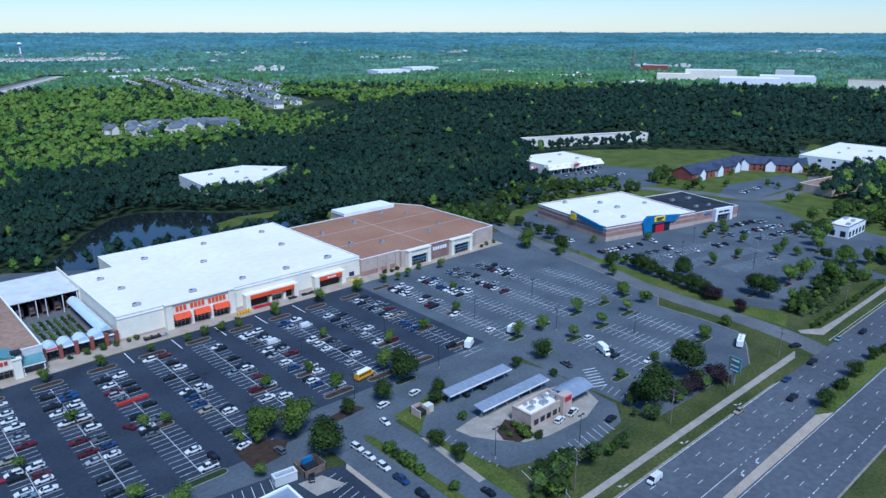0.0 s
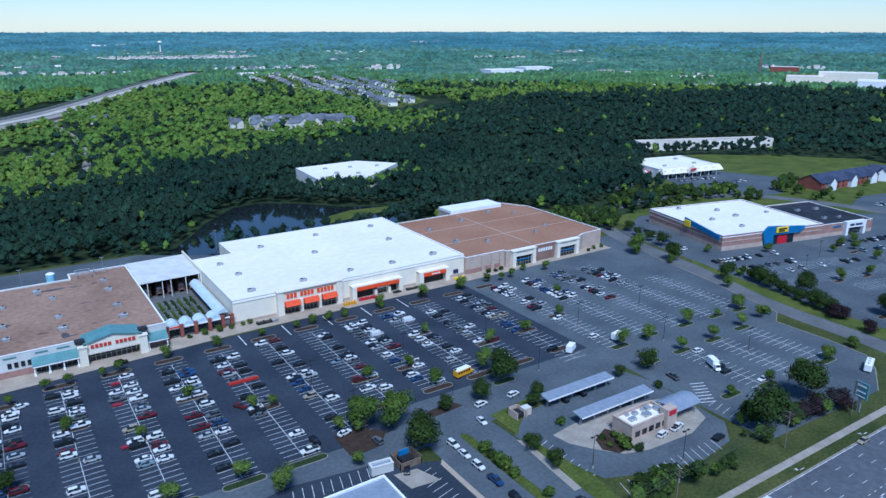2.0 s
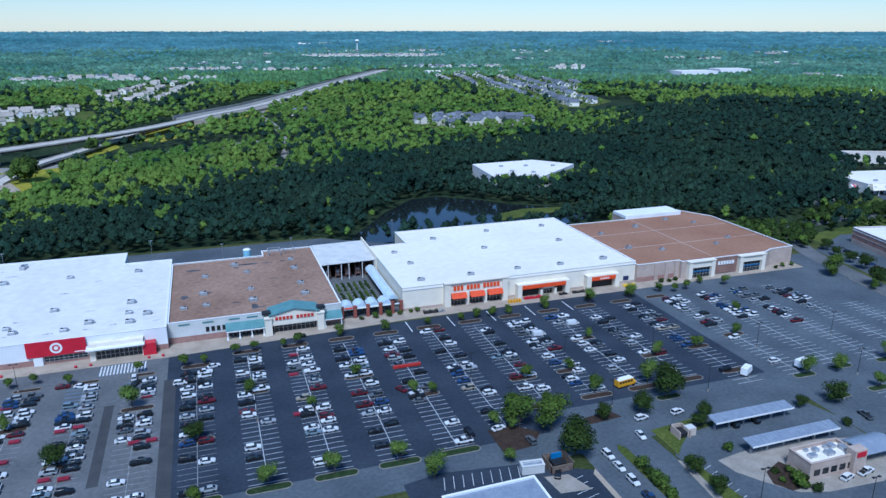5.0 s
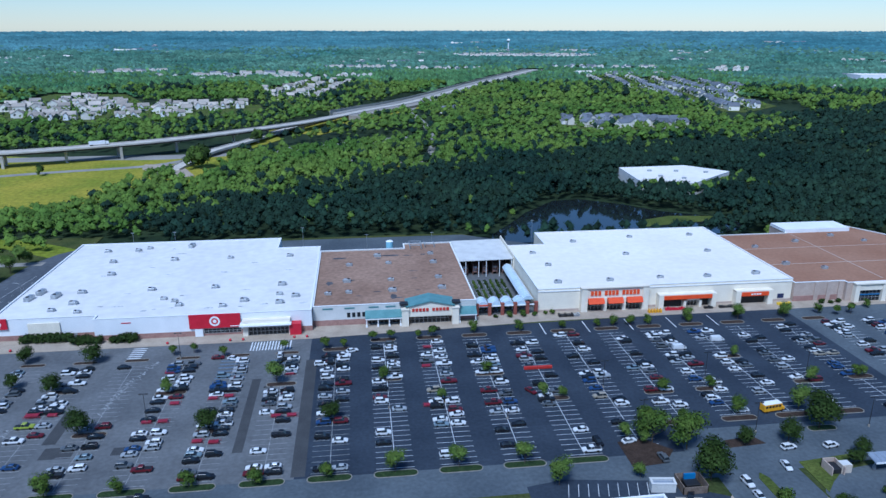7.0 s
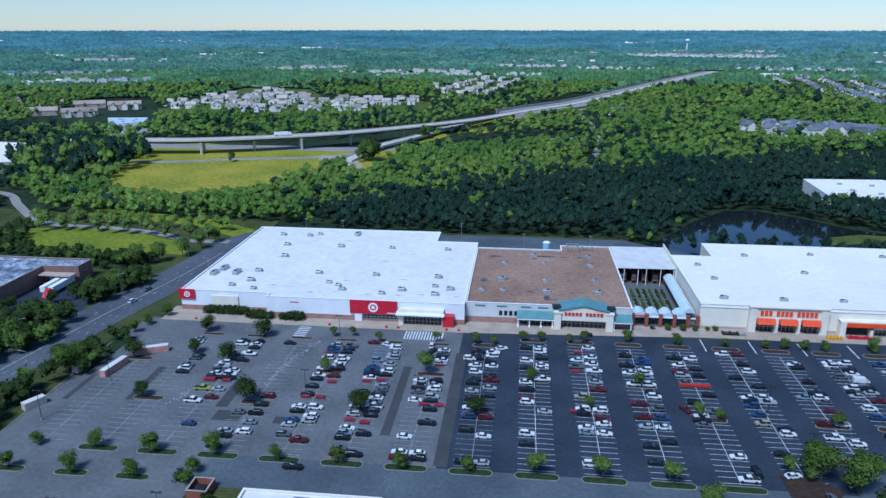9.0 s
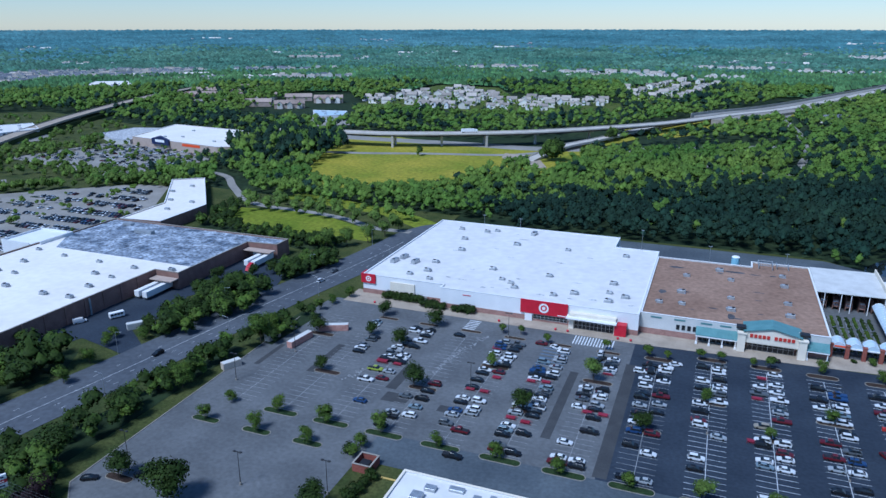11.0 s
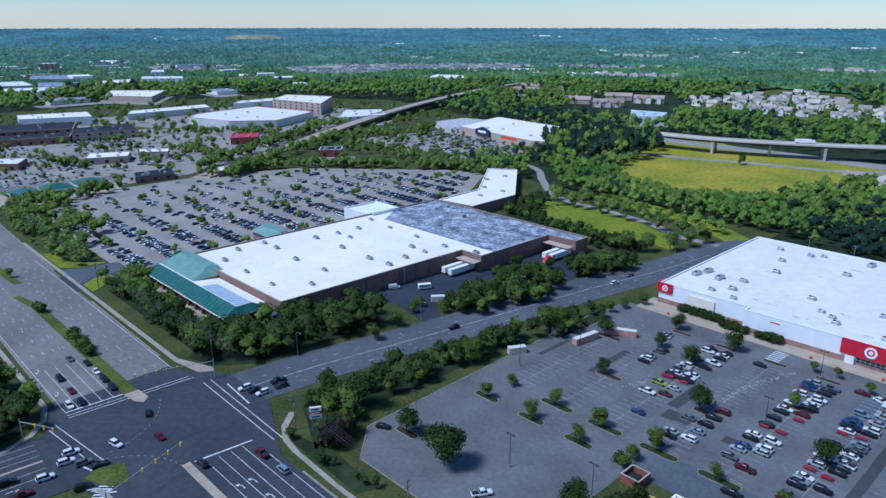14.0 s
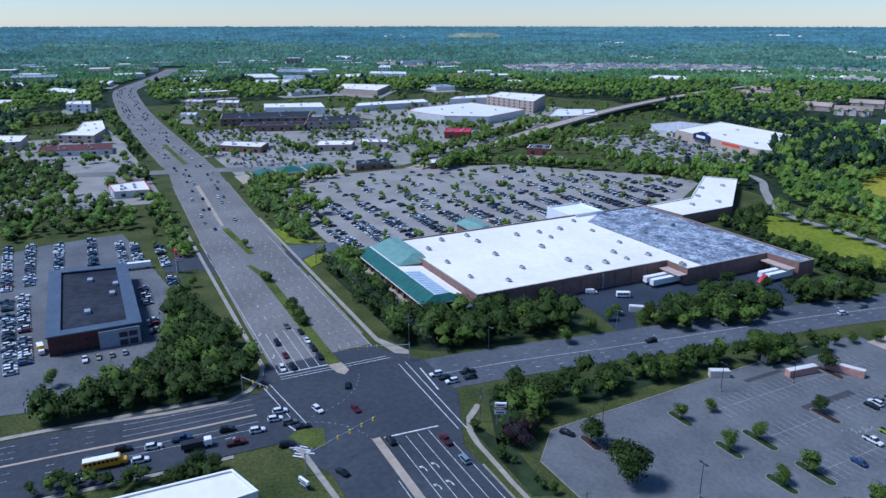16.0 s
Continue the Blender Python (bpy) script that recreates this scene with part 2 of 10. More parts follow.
def disc(bm, c, r, axis, depth, n=24, hole=0.0):
    """A round plate of that depth along the axis 'x' or 'y', with a hole in it if one is given."""
    def at(rad, i, d):
        a = 2 * math.pi * i / n
        return (c[0] + d, c[1] + rad * math.cos(a), c[2] + rad * math.sin(a)) if axis == 'x' else (c[0] + rad * math.cos(a), c[1] + d, c[2] + rad * math.sin(a))
    if not hole:
        hull(bm, [at(r, i, 0) for i in range(n)], [at(r, i, depth) for i in range(n)])
        bmesh.ops.recalc_face_normals(bm, faces=bm.faces)
        return
    rings = [[bm.verts.new(at(q, i, d)) for i in range(n)] for q, d in ((r, 0), (r, depth), (hole, depth), (hole, 0))]
    for k in range(4):
        for i in range(n):
            j = (i + 1) % n
            bm.faces.new((rings[k][i], rings[k][j], rings[(k + 1) % 4][j], rings[(k + 1) % 4][i]))
    bmesh.ops.recalc_face_normals(bm, faces=bm.faces)


def mesh_of(name, bm, material, bevel=0.0):
    if bevel:
        bmesh.ops.bevel(bm, geom=bm.edges[:], offset=bevel, segments=1, affect='EDGES')
    me = bpy.data.meshes.new(name)
    bm.to_mesh(me)
    bm.free()
    for m in (material if isinstance(material, (list, tuple)) else [material]):
        me.materials.append(m)
    return me


def part(name, bm, material, parent, label="", bevel=0.0):
    """A bmesh (or a ready mesh) as one mesh object under a thing or a part."""
    me = mesh_of(name, bm, material, bevel) if isinstance(bm, bmesh.types.BMesh) else bm
    ob = new(name, me)
    ob.parent = parent
    if label:
        ob["label"] = label
    return ob


def boxes(*bs):
    bm = bmesh.new()
    for b in bs:
        box(bm, *b)
    return bm


def thing(name, label, category, group="", kind="", at=(0, 0, 0)):
    ob = new(name)
    ob.empty_display_size = 0.5
    ob.location = at
    return tagged(ob, label, category, group, kind)


def single(name, bm, material, label, category="", group="", kind="", at=(0, 0, 0), bevel=0.0):
    ob = new(name, mesh_of(name, bm, material, bevel))
    ob.location = at
    return tagged(ob, label, category, group, kind)


def inside(x, y, poly):
    hit, n = False, len(poly)
    for i in range(n):
        (xa, ya), (xb, yb) = poly[i], poly[i - 1]
        if (ya > y) != (yb > y) and x < (xb - xa) * (y - ya) / (yb - ya) + xa:
            hit = not hit
    return hit


def smooth_line(pts, step=8.0):
    """A smooth curve through the points, in short steps."""
    out = []
    p = [Vector(q) for q in pts]
    p = [p[0] * 2 - p[1]] + p + [p[-1] * 2 - p[-2]]
    for i in range(1, len(p) - 2):
        k = max(2, int((p[i + 1] - p[i]).length / step))
        for j in range(k):
            t = j / k
            a, b, c, d = p[i - 1], p[i], p[i + 1], p[i + 2]
            out.append(0.5 * ((2 * b) + (c - a) * t + (2 * a - 5 * b + 4 * c - d) * t * t + (3 * b - a - 3 * c + d) * t ** 3))
    return out + [p[-2]]


def ribbon(bm, line, off0, off1, z0, z1=None, dz=None):
    """A strip along a line (points of 2 or 3 numbers) between two sideways offsets (left positive), with a depth dz below its top."""
    n = len(line)
    rows = []
    for i in range(n):
        a, b = line[max(0, i - 1)], line[min(n - 1, i + 1)]
        d = Vector((b[0] - a[0], b[1] - a[1])).normalized()
        s = Vector((-d.y, d.x))
        h = (line[i][2] if len(line[i]) > 2 else 0.0) + z0
        pts = [(line[i][0] + s.x * o, line[i][1] + s.y * o, h) for o in (off1, off0)]
        if dz:
            pts += [(pts[1][0], pts[1][1], h - dz), (pts[0][0], pts[0][1], h - dz)]
        rows.append([bm.verts.new(q) for q in pts])
    m = len(rows[0])
    for i in range(n - 1):
        for k in range(m if dz else 1):
            j = (k + 1) % m
            bm.faces.new((rows[i][k], rows[i][j], rows[i + 1][j], rows[i + 1][k]))
    if dz:
        bm.faces.new(rows[0][::-1])
        bm.faces.new(rows[-1])


def slab(name, poly, z, material, label, category="", depth=0.5):
    """A piece of the setting laid on the ground, with a body below its top."""
    bm = bmesh.new()
    prism(bm, poly, z - depth, z)
    return single(name, bm, material, label, category, kind="structure")


def rect(x0, y0, x1, y1):
    return [(x0, y0), (x1, y0), (x1, y1), (x0, y1)]

# ---------- plan of roads ----------
HWY = smooth_line([(900, 70), (500, 69.5), (150, 69), (-160, 71), (-390, 74), (-570, 79), (-620, 81), (-768, 76), (-1062, 71), (-1375, 79), (-1492, 96), (-1733, 164), (-1963, 221), (-2120, 255)], 15)
SIDE = smooth_line([(-201, 92), (-197, 130), (-189, 175), (-182, 220), (-175, 265), (-166, 310), (-161, 345), (-157, 375), (-146, 392), (-125, 396)], 8)
CROSS = smooth_line([(-201, 50), (-203, 10), (-206, -30), (-211, -120), (-220, -260)], 10)
EXPRESS = smooth_line([(-440, 650, 13), (-369, 655, 13), (-307, 664, 13), (-230, 697, 13), (-177, 731, 12.8), (-127, 782, 12), (-57, 878, 9.5), (16, 1030, 5.5), (110, 1200, 3), (330, 1672, 2.5), (520, 2050, 2.5)], 12)
RAMP = smooth_line([(-158, 632, 0.5), (-152, 655, 2.0), (-141, 700, 4.0), (-112, 765, 4.5), (-75, 880, 3.0), (0, 1045, 2.0)], 10)
LOWER = smooth_line([(-410, 704), (-380, 704), (-331, 704), (-240, 706), (-165, 705), (-60, 740), (60, 800)], 12)
LOOPRD = smooth_line([(-420, 600), (-330, 612), (-260, 634), (-185, 655), (-150, 690)], 8)
MERGE = smooth_line([(-23, 675), (20, 652), (60, 648), (78, 720), (86, 800), (89, 905), (85, 983), (83, 1052), (92, 1113), (107, 1163)], 10)
FLYOVER = smooth_line([(-540, 250, .1), (-611, 366, .3), (-669, 473, 4), (-757, 662, 9), (-873, 936, 9), (-960, 1150, 4)], 15)
EAST = smooth_line([(276, 84), (281, 98), (284, 112), (286, 132), (286.5, 153), (289, 176), (295.5, 200), (301, 226), (305, 250), (318, 300), (352, 335), (410, 340), (470, 315), (500, 260), (512, 222), (560, 215), (600, 218), (680, 250), (760, 290)], 8)
CITY = smooth_line([(-652, -60), (-638, 0), (-622, 50), (-608, 105), (-594, 150), (-590, 210)], 10)
WROAD = smooth_line([(-164, 376), (-190, 377), (-212, 388), (-238, 395), (-261, 398), (-285, 400), (-311, 413), (-345, 445), (-380, 478), (-440, 490)], 8)

CLEAR = [
    [(-150, 95), (330, 95), (330, 345), (296, 378), (200, 376), (96, 374), (60, 405), (-52, 406), (-150, 395)],
    [(-440, 90), (-145, 90), (-150, 420), (-230, 420), (-300, 425), (-440, 440)],
    [(330, 95), (530, 95), (560, 230), (800, 190), (800, 300), (690, 270), (700, 345), (600, 440), (540, 460), (450, 400), (420, 330), (330, 310)],
    [(-1150, -50), (-430, -70), (-430, 440), (-436, 480), (-418, 560), (-424, 655), (-620, 680), (-900, 760), (-1150, 620)],
    [(-440, -80), (-150, -80), (-150, 100), (-440, 100)],
]
CLEAR += [
    [(-345, 600), (-334, 560), (-322, 520), (-288, 468), (-255, 463), (-219, 468), (-190, 491), (-174, 542), (-165, 600), (-140, 690), (-250, 690), (-330, 720), (-350, 690)],
    [(-154, 596), (-128, 552), (-118, 600), (-108, 740), (-82, 804), (-100, 850), (-150, 700)],
    [(196, 490), (250, 466), (314, 520), (276, 562), (206, 560)],
    [(-540, 1000), (-440, 1010), (-330, 985), (-130, 1060), (-150, 1180), (-330, 1200), (-420, 1400), (-560, 1420)],
    [(255, 850), (330, 830), (415, 850), (410, 905), (330, 930), (260, 925)],
    [(520, 1300), (515, 1020), (570, 985), (660, 1060), (700, 1250), (800, 1400), (780, 1620), (620, 1760), (545, 1740)],
]
CLEAR += [
    [(-120, 1180), (-50, 1180), (20, 1650), (-100, 1720), (-190, 1450)],
    [(-560, 925), (-440, 940), (-330, 918), (-110, 1000), (-130, 1070), (-330, 1000), (-540, 1010)],
    [(-670, 930), (-590, 780), (-440, 780), (-520, 1000), (-640, 1170), (-700, 1150)],
    [(240, 800), (410, 800), (425, 860), (250, 860)],
    [(480, 870), (620, 900), (700, 1080), (520, 1040)],
    [(46, 640), (36, 660), (20, 640), (44, 622)],
    [(525, 500), (590, 520), (735, 470), (680, 415), (560, 470)],
]
POND = [(78, 386), (80, 402), (92, 420), (112, 452), (140, 484), (160, 486), (186, 468), (206, 444), (236, 428), (252, 412), (240, 396), (200, 384), (120, 382)]
LINES = [(HWY, 34), (SIDE, 17), (CROSS, 24), (EXPRESS, 40), (RAMP, 11), (LOWER, 22), (LOOPRD, 9), (MERGE, -2), ([p for p in MERGE if p[1] < 690 or p[1] > 880], 5), (FLYOVER, 15), (EAST, 11), (WROAD, 7)]
SEG = []
for ln_, w_ in LINES:
    for p_ in ln_[::1]:
        SEG.append((p_[0], p_[1], w_ + 4))
SEG = np.array(SEG)


def bounded(q):
    return (min(p[0] for p in q), min(p[1] for p in q), max(p[0] for p in q), max(p[1] for p in q), q)


BOXES_CLEAR = [bounded(q) for q in CLEAR + [POND]]


def is_clear(x, y):
    if np.any((SEG[:, 0] - x) ** 2 + (SEG[:, 1] - y) ** 2 < SEG[:, 2] ** 2):
        return True
    return any(a <= x <= c and b <= y <= d and inside(x, y, q) for a, b, c, d, q in BOXES_CLEAR)


# outline of the cloud shadow on the forest, filled with dark canopy
CLOUD_SHADE = [(-136, 300), (-136, 386), (-120, 399), (-106, 426), (-98, 482), (-66, 532), (-24, 548), (24, 548), (75, 599), (128, 629), (184, 655), (247, 675), (307, 690), (400, 690), (470, 720), (557, 836), (674, 886), (800, 930),
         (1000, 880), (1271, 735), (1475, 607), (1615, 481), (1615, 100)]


def shade_share(x, y):
    """How much of the wood takes the dark canopy, which paints cloud shade as tree colour."""
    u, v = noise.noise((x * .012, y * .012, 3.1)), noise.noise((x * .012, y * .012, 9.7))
    if inside(x + 50 * u, y + 50 * v, CLOUD_SHADE):
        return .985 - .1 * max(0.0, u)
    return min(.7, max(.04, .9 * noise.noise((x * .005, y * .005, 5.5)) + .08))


# ---------- ground ----------
def land(r):
    """Lifts the far land so that its edge meets the horizon in the camera's view."""
    t = max(0.0, (r - 2200.0) / 2700.0)
    return 92.0 * t * t * (3 - 2 * t) * .5 + 40.0 * t


ang = [radians(-75 + i * 1.5) for i in range(int(360 / 1.5))]
rad = [40, 120, 220, 340, 500, 700, 950, 1250, 1600, 2000, 2300, 2600, 2900, 3200, 3500, 3800, 4100, 4400, 4650, 4880]
gv, gf = [(0, 0, -.5)], []
for r in rad:
    gv += [(r * math.cos(a), r * math.sin(a), land(r) - .5) for a in ang]
na = len(ang)
gf += [(0, 1 + i, 1 + (i + 1) % na) for i in range(na)]
for k in range(len(rad) - 1):
    for i in range(na):
        j = (i + 1) % na
        gf.append((1 + k * na + i, 1 + (k + 1) * na + i, 1 + (k + 1) * na + j, 1 + k * na + j))
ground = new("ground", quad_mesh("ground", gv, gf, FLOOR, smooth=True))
tagged(ground, "dark woodland floor reaching to the horizon", "ground", kind="structure")

# grassland and verges
slab("grass_1", [(-150, -300), (900, -300), (900, 110), (-150, 110)], 0.0, VERGE, "mown roadside grass beside the highway", "grass")
slab("grass_2", [(-150, 95), (335, 95), (335, 345), (298, 380), (200, 378), (96, 376), (60, 408), (-52, 408), (-150, 397)], -.02, VERGE, "grass round the shopping centre", "grass")
slab("grass_3", [(-460, 100), (-140, 92), (-150, 425), (-230, 425), (-300, 430), (-460, 445)], -.04, VERGE, "grass round the corner supermarket", "grass")
slab("grass_4", [(330, 95), (540, 95), (565, 230), (810, 190), (810, 305), (690, 270), (705, 345), (600, 445), (540, 465), (450, 405), (420, 335), (330, 315)], -.06, GRASS, "grass round the electronics store", "grass")
slab("grass_5", [(-1150, -60), (-430, -80), (-430, 440), (-436, 480), (-418, 560), (-424, 655), (-620, 680), (-900, 760), (-1150, 620)], -.08, VERGE, "grass among the distant shops", "grass")
slab("grass_6", [(-470, -300), (-130, -300), (-130, 105), (-470, 105)], -.1, VERGE, "grass at the road junction", "grass")
slab("meadow_5", [(-156, 596), (-128, 550), (-116, 600), (-106, 740), (-80, 804), (-100, 852), (-152, 700)], .0, MEADOW, "mown grass beside the slip road", "meadow")
slab("meadow_1", [(-400, 600), (-340, 560), (-324, 518), (-288, 470), (-219, 470), (-190, 493), (-174, 544), (-165, 602), (-140, 690), (-250, 692), (-330, 722), (-480, 690)], 0.0, MEADOW, "dry yellow-green meadow inside the road loop", "meadow")
slab("meadow_2", [(555, 405), (600, 438), (660, 405), (688, 345), (608, 328), (522, 330), (515, 365)], 0.0, GRASS, "dry meadow beside the pet store", "meadow")
slab("meadow_3", [(-300, 390), (-262, 396), (-232, 392), (-186, 370), (-178, 350), (-200, 352), (-222, 350), (-242, 346), (-258, 352), (-284, 362)], .02, MEADOWG, "mown meadow with young trees", "meadow")
slab("meadow_4", [(46, 640), (36, 660), (20, 640), (44, 622)], 0.0, MEADOW, "small mown clearing in the wood", "meadow")
for i_, q_ in enumerate(CLEAR[8:12]):
    slab("grass_%d" % (7 + i_), q_, -.02, GRASS, "lawns between suburban houses", "grass")

# ---------- roads ----------
def road(name, line, w0, w1, z, label, mat_=ROAD):
    bm = bmesh.new()
    ribbon(bm, line, w0, w1, z, dz=.4)
    return single(name, bm, mat_, label, "road", kind="structure")


road("road_13", [p for p in HWY if p[0] > -120], -19.5, 19.5, .064, "grey asphalt of the eastern highway", ROAD_E)
road("road_1", [p for p in HWY if -236 < p[0] < -90], -19.5, 19.5, .06, "six-lane grey asphalt highway with turn lanes")
road("road_12", [p for p in HWY if p[0] < -205], -19.5, 19.5, .056, "western highway asphalt, paler to stand for sunlight", ROAD_W)
road("road_2", SIDE, -11.5, 12.5, .07, "grey asphalt side street with turn lanes", ROAD_E)
road("road_3", CROSS, -14, 19, .07, "grey asphalt street south of the junction")
road("road_4", EAST, -5.5, 5.5, .05, "curving access road beside the shopping centre", ASPH_OLD)
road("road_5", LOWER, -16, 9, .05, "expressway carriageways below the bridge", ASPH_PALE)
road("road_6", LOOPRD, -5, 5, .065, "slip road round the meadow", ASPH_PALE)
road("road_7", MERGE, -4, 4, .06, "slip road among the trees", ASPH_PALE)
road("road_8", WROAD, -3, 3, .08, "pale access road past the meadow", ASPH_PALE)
road("road_9", CITY, -9, 9, .12, "cross street among the distant shops", ROAD_W)
slab("paving_5", [(-190, 664), (-156, 656), (-134, 604), (-150, 596), (-164, 610), (-186, 640)], .1, CONC_TAN, "bare tan ground at the end of the slip road", "paving")
slab("meadow_7", [(-290, 425), (-200, 408), (-165, 386), (-152, 398), (-190, 422), (-280, 444)], .01, MEADOWG, "lawn beyond the access road", "meadow")
# the wide junction
slab("road_10", [(-232, 48), (-222, 46), (-190, 40), (-168, 48), (-158, 53), (-158, 91), (-186, 104), (-213, 104), (-226, 94), (-234, 92)], .075, ROAD, "wide asphalt road junction", "road")

bm = bmesh.new()
ribbon(bm, EXPRESS[:], -9.5, 9.5, 0, dz=.35)
bridge = thing("bridge", "long concrete expressway bridge on tall piers", "bridge", kind="structure")
part("deck", bm, CONC_PALE, bridge)
for off in (-8.6, -3.2, 2.6, 8.0):
    bm = bmesh.new()
    ribbon(bm, EXPRESS, off, off + .6, -.35, dz=1.5)
    part("girder", bm, GIRDER, bridge, "dark weathered steel girder")
bm = bmesh.new()
ribbon(bm, EXPRESS, -8.7, 8.7, .03, dz=.02)
part("carriageway", bm, CONC_PALE, bridge)
for off in (-9.4, 9.1):
    bm = bmesh.new()
    ribbon(bm, EXPRESS, off, off + .3, .85, dz=.85)
    part("parapet", bm, CONC_PALE, bridge)
for x, y, h, a, straddle in ((-364, 655.5, 13, 6, 0), (-309, 663.5, 13, 14, 1), (-263, 681, 13, 24, 0), (-222, 701, 13, 27, 1), (-177, 731, 12.8, 37, 0), (-129, 780, 12, 50, 0), (-98, 822, 11, 53, 0), (-62, 871, 9.6, 56, 0), (-30, 930, 8.2, 62, 0)):
    bm = boxes((-1.2, -9.0, h - 3.1, 1.2, 9.0, h - 1.85)) if straddle else boxes((-1.1, -6.5, h - 3.1, 1.1, 6.5, h - 1.85))
    for v in ((-7.6, 7.6) if straddle else (0,)):
        box(bm, -1.1, v - 1.2, -.5, 1.1, v + 1.2, h - 3.1)
    bm.transform(pose(x, y, 0, 0, 0, a))
    part("pier", bm, CONC_PALE, bridge, "square concrete bridge pier with a crosshead", .12)
bm = bmesh.new()
ribbon(bm, [p for p in EXPRESS if p[1] > 960], -28, -9.6, -.1, dz=9)
single("road_11", bm, CONC, "expressway carriageway on an embankment", "road", kind="structure")
far_half = [p for p in EXPRESS if p[1] > 980]
bm = bmesh.new()
ribbon(bm, far_half, 10, 26, -.1, dz=6)
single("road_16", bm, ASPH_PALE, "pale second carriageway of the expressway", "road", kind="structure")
bm = bmesh.new()
ribbon(bm, far_half, 30, 30.5, 2.6, dz=8)
single("noise_wall", bm, CONC_PALE, "long tan noise wall beside the expressway", "wall", kind="structure")
bm = bmesh.new()
ribbon(bm, [(p[0], p[1], 0) for p in EXPRESS if p[1] > 850], -38, 38, .02, dz=.4)
single("grass_12", bm, MEADOW, "grass verges of the expressway", "grass", kind="structure")
ramp = thing("ramp", "concrete slip road bridge with parapets", "bridge", kind="structure")
bm = bmesh.new()
ribbon(bm, RAMP, -6, 6, 0, dz=1.2)
part("deck", bm, CONC_PALE, ramp)
for off in (-6, 5.7):
    bm = bmesh.new()
    ribbon(bm, RAMP, off, off + .3, .9, dz=.9)
    part("parapet", bm, CONC_PALE, ramp)
for i in range(3, len(RAMP) - 3, 3):
    p = RAMP[i]
    if p[2] > 2.6:
        part("pier", boxes((p[0] - 4, p[1] - .8, -.5, p[0] + 4, p[1] + .8, p[2] - 1.1)), CONC, ramp)
fly = thing("overpass", "long pale overpass beyond the shops", "bridge", kind="structure")
bm = bmesh.new()
ribbon(bm, FLYOVER, -9, 9, 0, dz=1.2)
part("deck", bm, CONC_TAN, fly)
for off in (-9, 8.7):
    bm = bmesh.new()
    ribbon(bm, FLYOVER, off, off + .3, .9, dz=.9)
    part("parapet", bm, CONC, fly)
bm = bmesh.new()
ribbon(bm, [p for p in FLYOVER if p[2] < 6.5], -8.5, 8.5, -1.2, dz=7)
part("embankment", bm, VERGE, fly)
for p in FLYOVER[::4]:
    if p[2] > 6.5:
        part("pier", boxes((p[0] - 5, p[1] - 1, -.5, p[0] + 5, p[1] + 1, p[2] - 1.1)), CONC, fly)

# verges, medians and pavements along the highway
slab("median_1", [(232, 67.2), (500, 68), (500, 74), (248, 74), (226, 71)], .2, GRASS, "grassy highway median with a kerb", "median")
slab("median_2", [(140, 67.4), (232, 67.2), (226, 70.4), (140, 69.4)], .2, CONC_TAN, "raised tan concrete median strip", "median")
slab("median_3", [(-172, 67.5), (140, 67.4), (140, 69.4), (-172, 70)], .2, CONC_TAN, "raised tan concrete median strip", "median")
slab("median_4", [(-349, 68.6), (-330, 71), (-224, 71.2), (-224, 75.6), (-330, 75), (-349, 71)], .2, GRASS, "grassy median strip before the junction", "median")
slab("median_5", [(-224, 71), (-217, 72), (-214.5, 74), (-217, 76.5), (-224, 76)], .2, CONC_TAN, "concrete nose of the median", "median")
slab("median_6", [(-424, 70), (-368, 73.4), (-367, 77), (-390, 75.6), (-424, 74)], .2, GRASS, "grassy median strip of the highway", "median")
slab("median_7", [(-184.5, 45.5), (-187, 50), (-184.5, 56.5), (-174.5, 54.2), (-176, 49.5)], .2, GRASS, "grassy traffic island at the junction", "island")
slab("median_8", [(-554, 74), (-430, 70.6), (-430, 72.6), (-554, 77)], .2, CONC_TAN, "tan concrete median strip", "median")
slab("median_9", [(-768, 73), (-650, 78), (-650, 82), (-768, 78)], .2, GRASS, "grassy median of the distant highway", "median")
bm = bmesh.new()
ribbon(bm, CROSS[1:], -.4, .6, .2, dz=.3)
single("median_10", bm, CONC_TAN, "tan concrete median of the street", "median", kind="structure")
slab("pavement_1", [(-135, 93), (264, 92.8), (270, 95.4), (-135, 94.4)], .15, CONC, "concrete pavement beside the highway", "pavement")
slab("pavement_2", [(294, 94), (320, 94.5), (520, 95), (520, 97), (320, 96.6), (300, 97.4), (291, 103), (289, 101)], .15, CONC, "concrete pavement beside the highway", "pavement")
slab("pavement_3", [(-440, 49.1), (-234, 48.7), (-225.5, 46), (-218.8, 40.8), (-214.8, 32.5), (-216.2, 15), (-218.7, 0), (-220.6, -12), (-219, -12.3), (-217, -.3), (-214.5, 14.8), (-213, 33), (-217.4, 42), (-224.8, 47.6), (-233.6, 50.3), (-440, 50.7)], .15, CONC, "concrete pavement at the junction corner", "pavement")
slab("pavement_4", [(-440, 95), (-236, 94), (-222, 96.5), (-219, 101), (-222, 102), (-238, 95.8), (-440, 96.6)], .15, CONC, "concrete pavement at the junction corner", "pavement")
slab("pavement_5", [(-176, 105), (-170.3, 98.6), (-163.4, 95), (-157, 93.9), (-145.7, 93.4), (-135, 93), (-135, 94.4), (-144.5, 94.9), (-155, 95.3), (-162, 96.5), (-168.7, 100), (-174.6, 106.6)], .15, CONC, "concrete pavement at the junction corner", "pavement")
slab("pavement_6", [(-178, 46), (-150, 48.4), (120, 47.6), (120, 49.4), (-150, 50), (-176, 48)], .15, CONC, "concrete pavement beside the highway", "pavement")
bm = bmesh.new()
